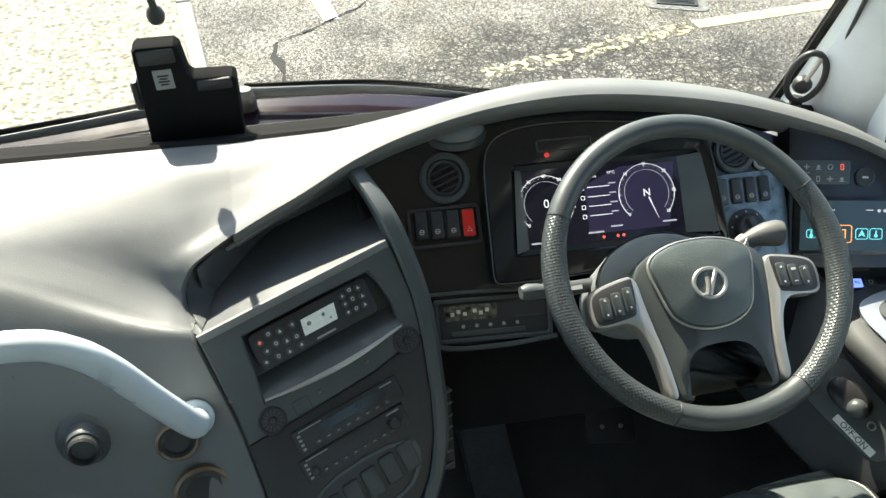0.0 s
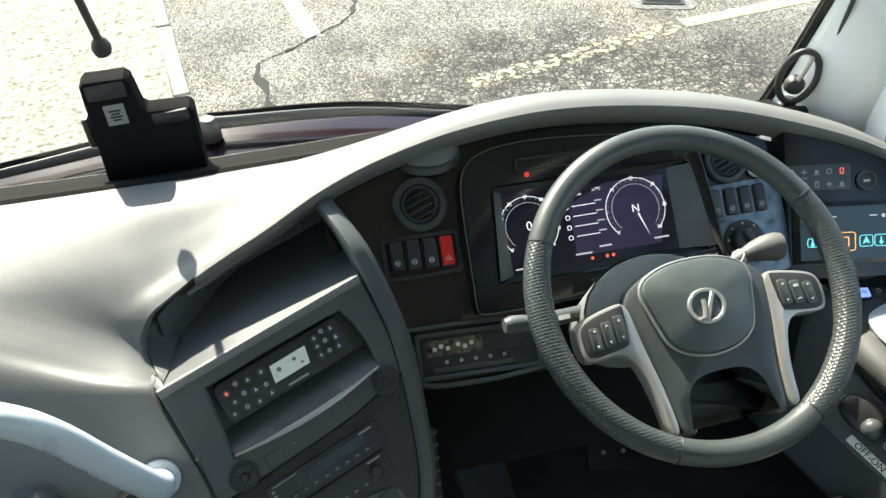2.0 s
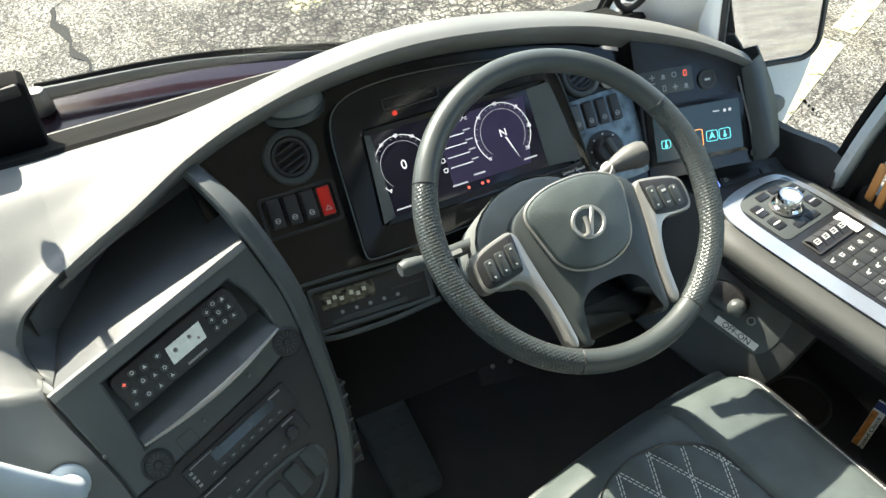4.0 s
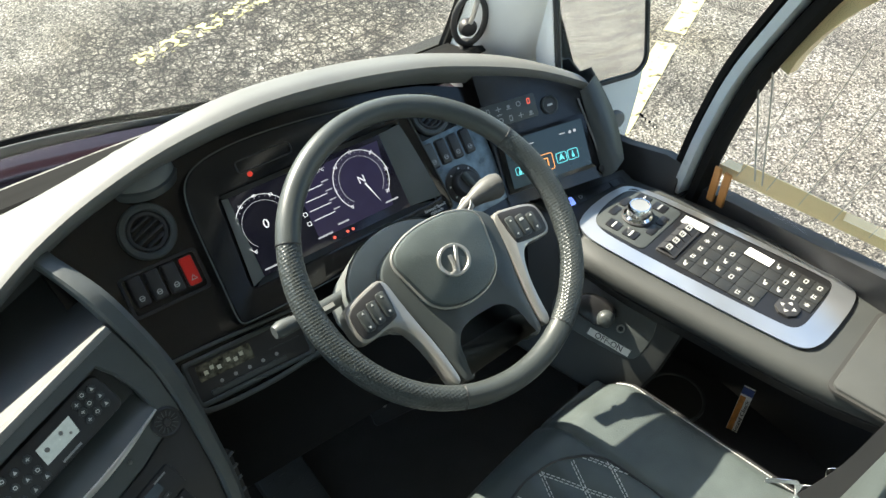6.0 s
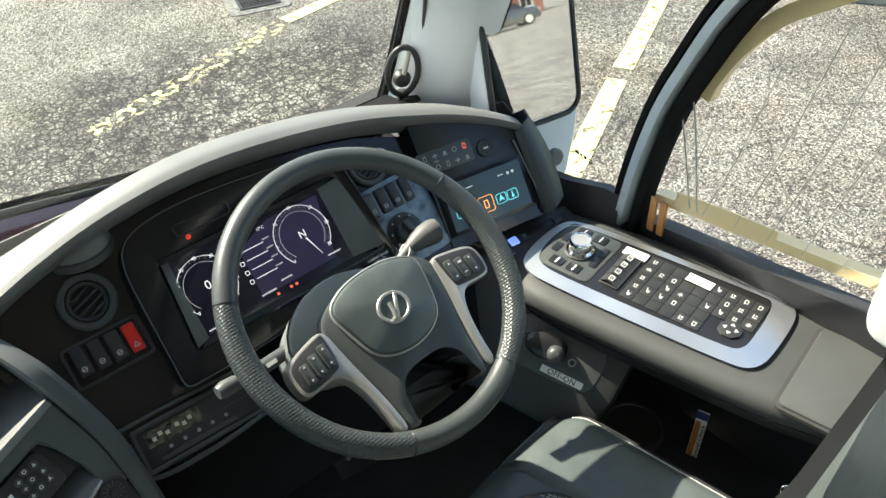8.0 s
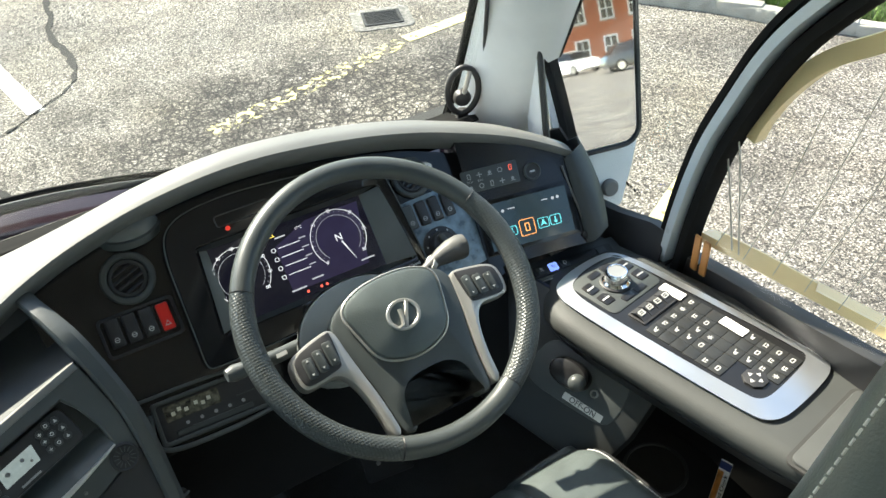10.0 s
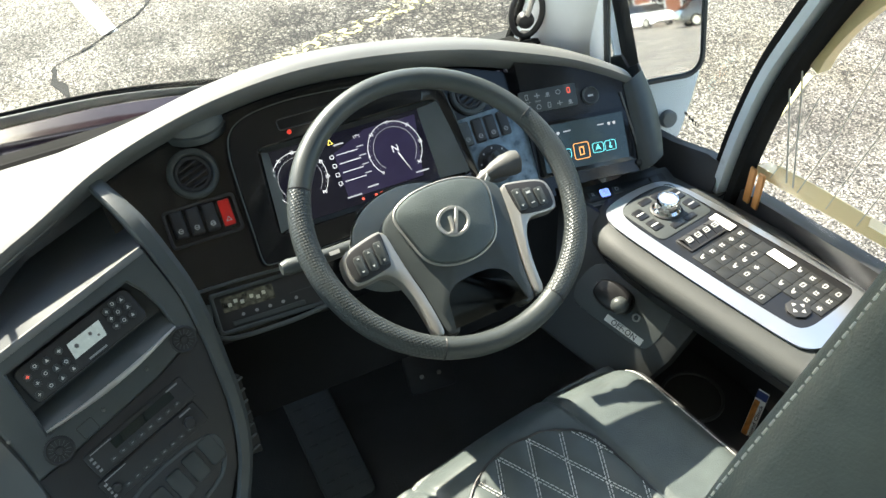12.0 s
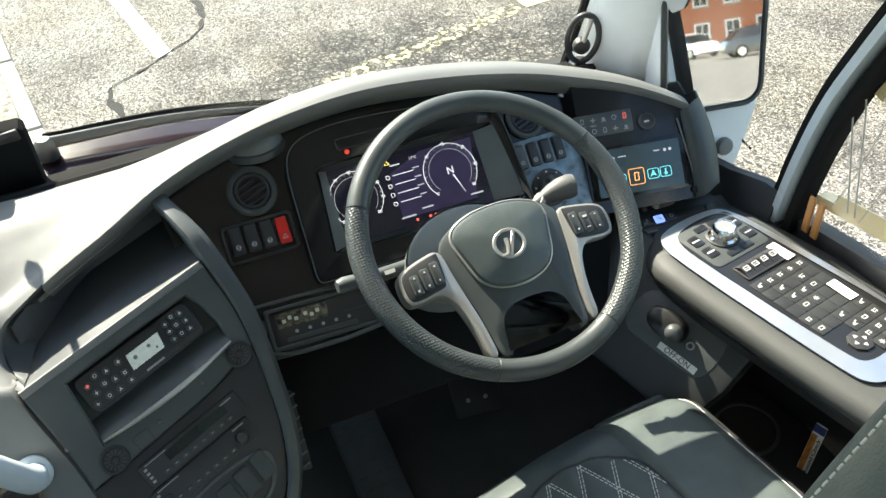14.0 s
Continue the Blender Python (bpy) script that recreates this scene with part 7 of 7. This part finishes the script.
for p, l in (((0.480, 0.425, 0.925), 0.16), ((0.548, 0.375, 0.95), 0.10)):
    hk = thing("blind_guide", fr(p, (0.9, -0.4, 0), (0.02, -0.36, 0.93)), "black blind guide rod on the pillar", "blind guide", group="blind guides on the pillar")
    b = mesh()
    box(b, (0, 0, 0.008), (0.024, 0.034, 0.022), 0.004, 2)
    part("clip", b, BLACK, hk)
    b = mesh()
    tube(b, [(0, 0.0, 0.012), (0.004, l, 0.012), (0.006, l * 4, 0.012)], 0.005, 8)
    part("rod", b, BLACK, hk)
hk = thing("blind_guide", fr((0.432, 0.452, 0.895), (0.9, -0.4, 0), (0.02, -0.36, 0.93)), "black blind guide rod on the pillar", "blind guide", group="blind guides on the pillar")
b = mesh()
tube(b, [(0, -0.02, 0.012), (0, 0.3, 0.012), (0, 0.8, 0.012)], 0.004, 8)
part("rod", b, BLACK, hk)
b = mesh()
box(b, (0, 0, 0.006), (0.010, 0.05, 0.012), 0.003, 2)
part("clip", b, BLACK, hk)
# ---------------------------------------------------------------- behind the coach, seen in the wing mirror
BRICK = material("red_brick_wall", (0.38, 0.14, 0.075), 0.85, grain=0.6, grain_size=0.02, vary=0.25, vary_size=0.12)
house = thing("brick_building", pose(19.6, -57.5, GROUND_Z, 0, 0, 0), "orange-red brick building with white sash windows", "building")
b = mesh()
box(b, (0, -3, 2.9), (11, 6, 5.8))
part("wall", b, BRICK, house)
SLATE = material("slate_roof", (0.07, 0.07, 0.075), 0.7, grain=0.6, grain_size=0.1, vary=0.3, vary_size=0.3)
b = mesh()
prism(b, [(-5.9, 0), (5.9, 0), (0, 2.6)][::1], -6.3, 0.3, m=Matrix.Translation((0, 0, 5.8)) @ Matrix.Rotation(radians(90), 4, "X"))
part("roof", b, SLATE, house)
for j, z in enumerate((1.3, 3.9)):
    for k in range(5):
        x = -4.2 + 2.1 * k
        b = mesh()
        frame_ring(b, rrect(1.05, 1.5, 0.01, 1, x, z), rrect(0.85, 1.3, 0.01, 1, x, z), -0.06, 0.02, m=Matrix.Rotation(radians(90), 4, "X"))
        wd = part("window", b, WHITEPAINT, house, "white sash window")
        b = mesh()
        box(b, (x, 0.01, z), (0.86, 0.03, 1.31))
        part("pane", b, GLOSS, wd)
        b = mesh()
        box(b, (x, 0.04, z), (0.05, 0.04, 1.3)), box(b, (x, 0.04, z), (0.86, 0.04, 0.05))
        part("glazing_bar", b, WHITEPAINT, wd)
        b = mesh()
        box(b, (x, 0.06, z - 0.8), (1.2, 0.16, 0.09))
        part("sill", b, KERBSTONE, wd)


def car(m, paint, label):
    """A plain hatchback: body, glasshouse, wheels, lamps."""
    c = thing("car", m, label, "car", group="parked cars")
    b = mesh()
    secs = [(-2.0, 0.35, 0.62, 0.72), (-1.85, 0.25, 0.85, 0.82), (-1.0, 0.2, 0.95, 0.86), (0.6, 0.2, 0.95, 0.86), (1.4, 0.22, 0.88, 0.84), (1.85, 0.28, 0.75, 0.76), (2.0, 0.36, 0.60, 0.66)]
    rows = [[(x, -w, z0), (x, -w, (z0 + z1) / 2), (x, -w * 0.94, z1), (x, 0, z1 + 0.02), (x, w * 0.94, z1), (x, w, (z0 + z1) / 2), (x, w, z0), (x, 0, z0), (x, -w, z0)] for x, z0, z1, w in secs]
    g = loft(b, rows)
    b.faces.new(g[0][:-1]), b.faces.new(g[-1][:-1][::-1])
    bd = part("body", b, paint, c)
    b = mesh()
    secs = [(-1.75, 0.88, 0.75), (-1.2, 1.38, 0.62), (-0.2, 1.46, 0.60), (0.5, 1.40, 0.60), (1.15, 0.93, 0.74)]
    rows = [[(x, -0.80, 0.88), (x, -w, z), (x, 0, z + 0.03), (x, w, z), (x, 0.80, 0.88)] for x, z, w in secs]
    loft(b, rows)
    part("glasshouse", b, GLOSS, c, "dark windows")
    b = mesh()
    rows = [[(x, -w, z + 0.01), (x, 0, z + 0.045), (x, w, z + 0.01)] for x, z, w in secs[1:4]]
    shell(b, rows, 0.02)
    part("roof", b, paint, c)
    for x in (-1.25, 1.25):
        for y in (-0.78, 0.78):
            w = part("wheel", lathe(mesh(), [(0.30, -0.1), (0.31, -0.08), (0.31, 0.08), (0.30, 0.1)], 20, m=pose(x, y, 0.31, 90)), RUBBER, c, "black tyre")
            part("rim", lathe(mesh(), [(0.20, -0.105), (0.20, 0.105)], 16, m=pose(x, y, 0.31, 90)), SILVER, w)
    for y in (-0.55, 0.55):
        b = mesh()
        box(b, (1.93, y, 0.66), (0.12, 0.30, 0.12), 0.03, 2)
        part("headlight", b, CHROME, c)
    return c


car(pose(14.6, -50.5, GROUND_Z, 0, 0, 70), material("white_car_paint", (0.75, 0.76, 0.78), 0.2, coat=0.6), "white hatchback parked near the building")
car(pose(15.6, -41.0, GROUND_Z, 0, 0, 5), material("black_car_paint", (0.012, 0.013, 0.016), 0.15, coat=0.6), "black hatchback parked beside the building")
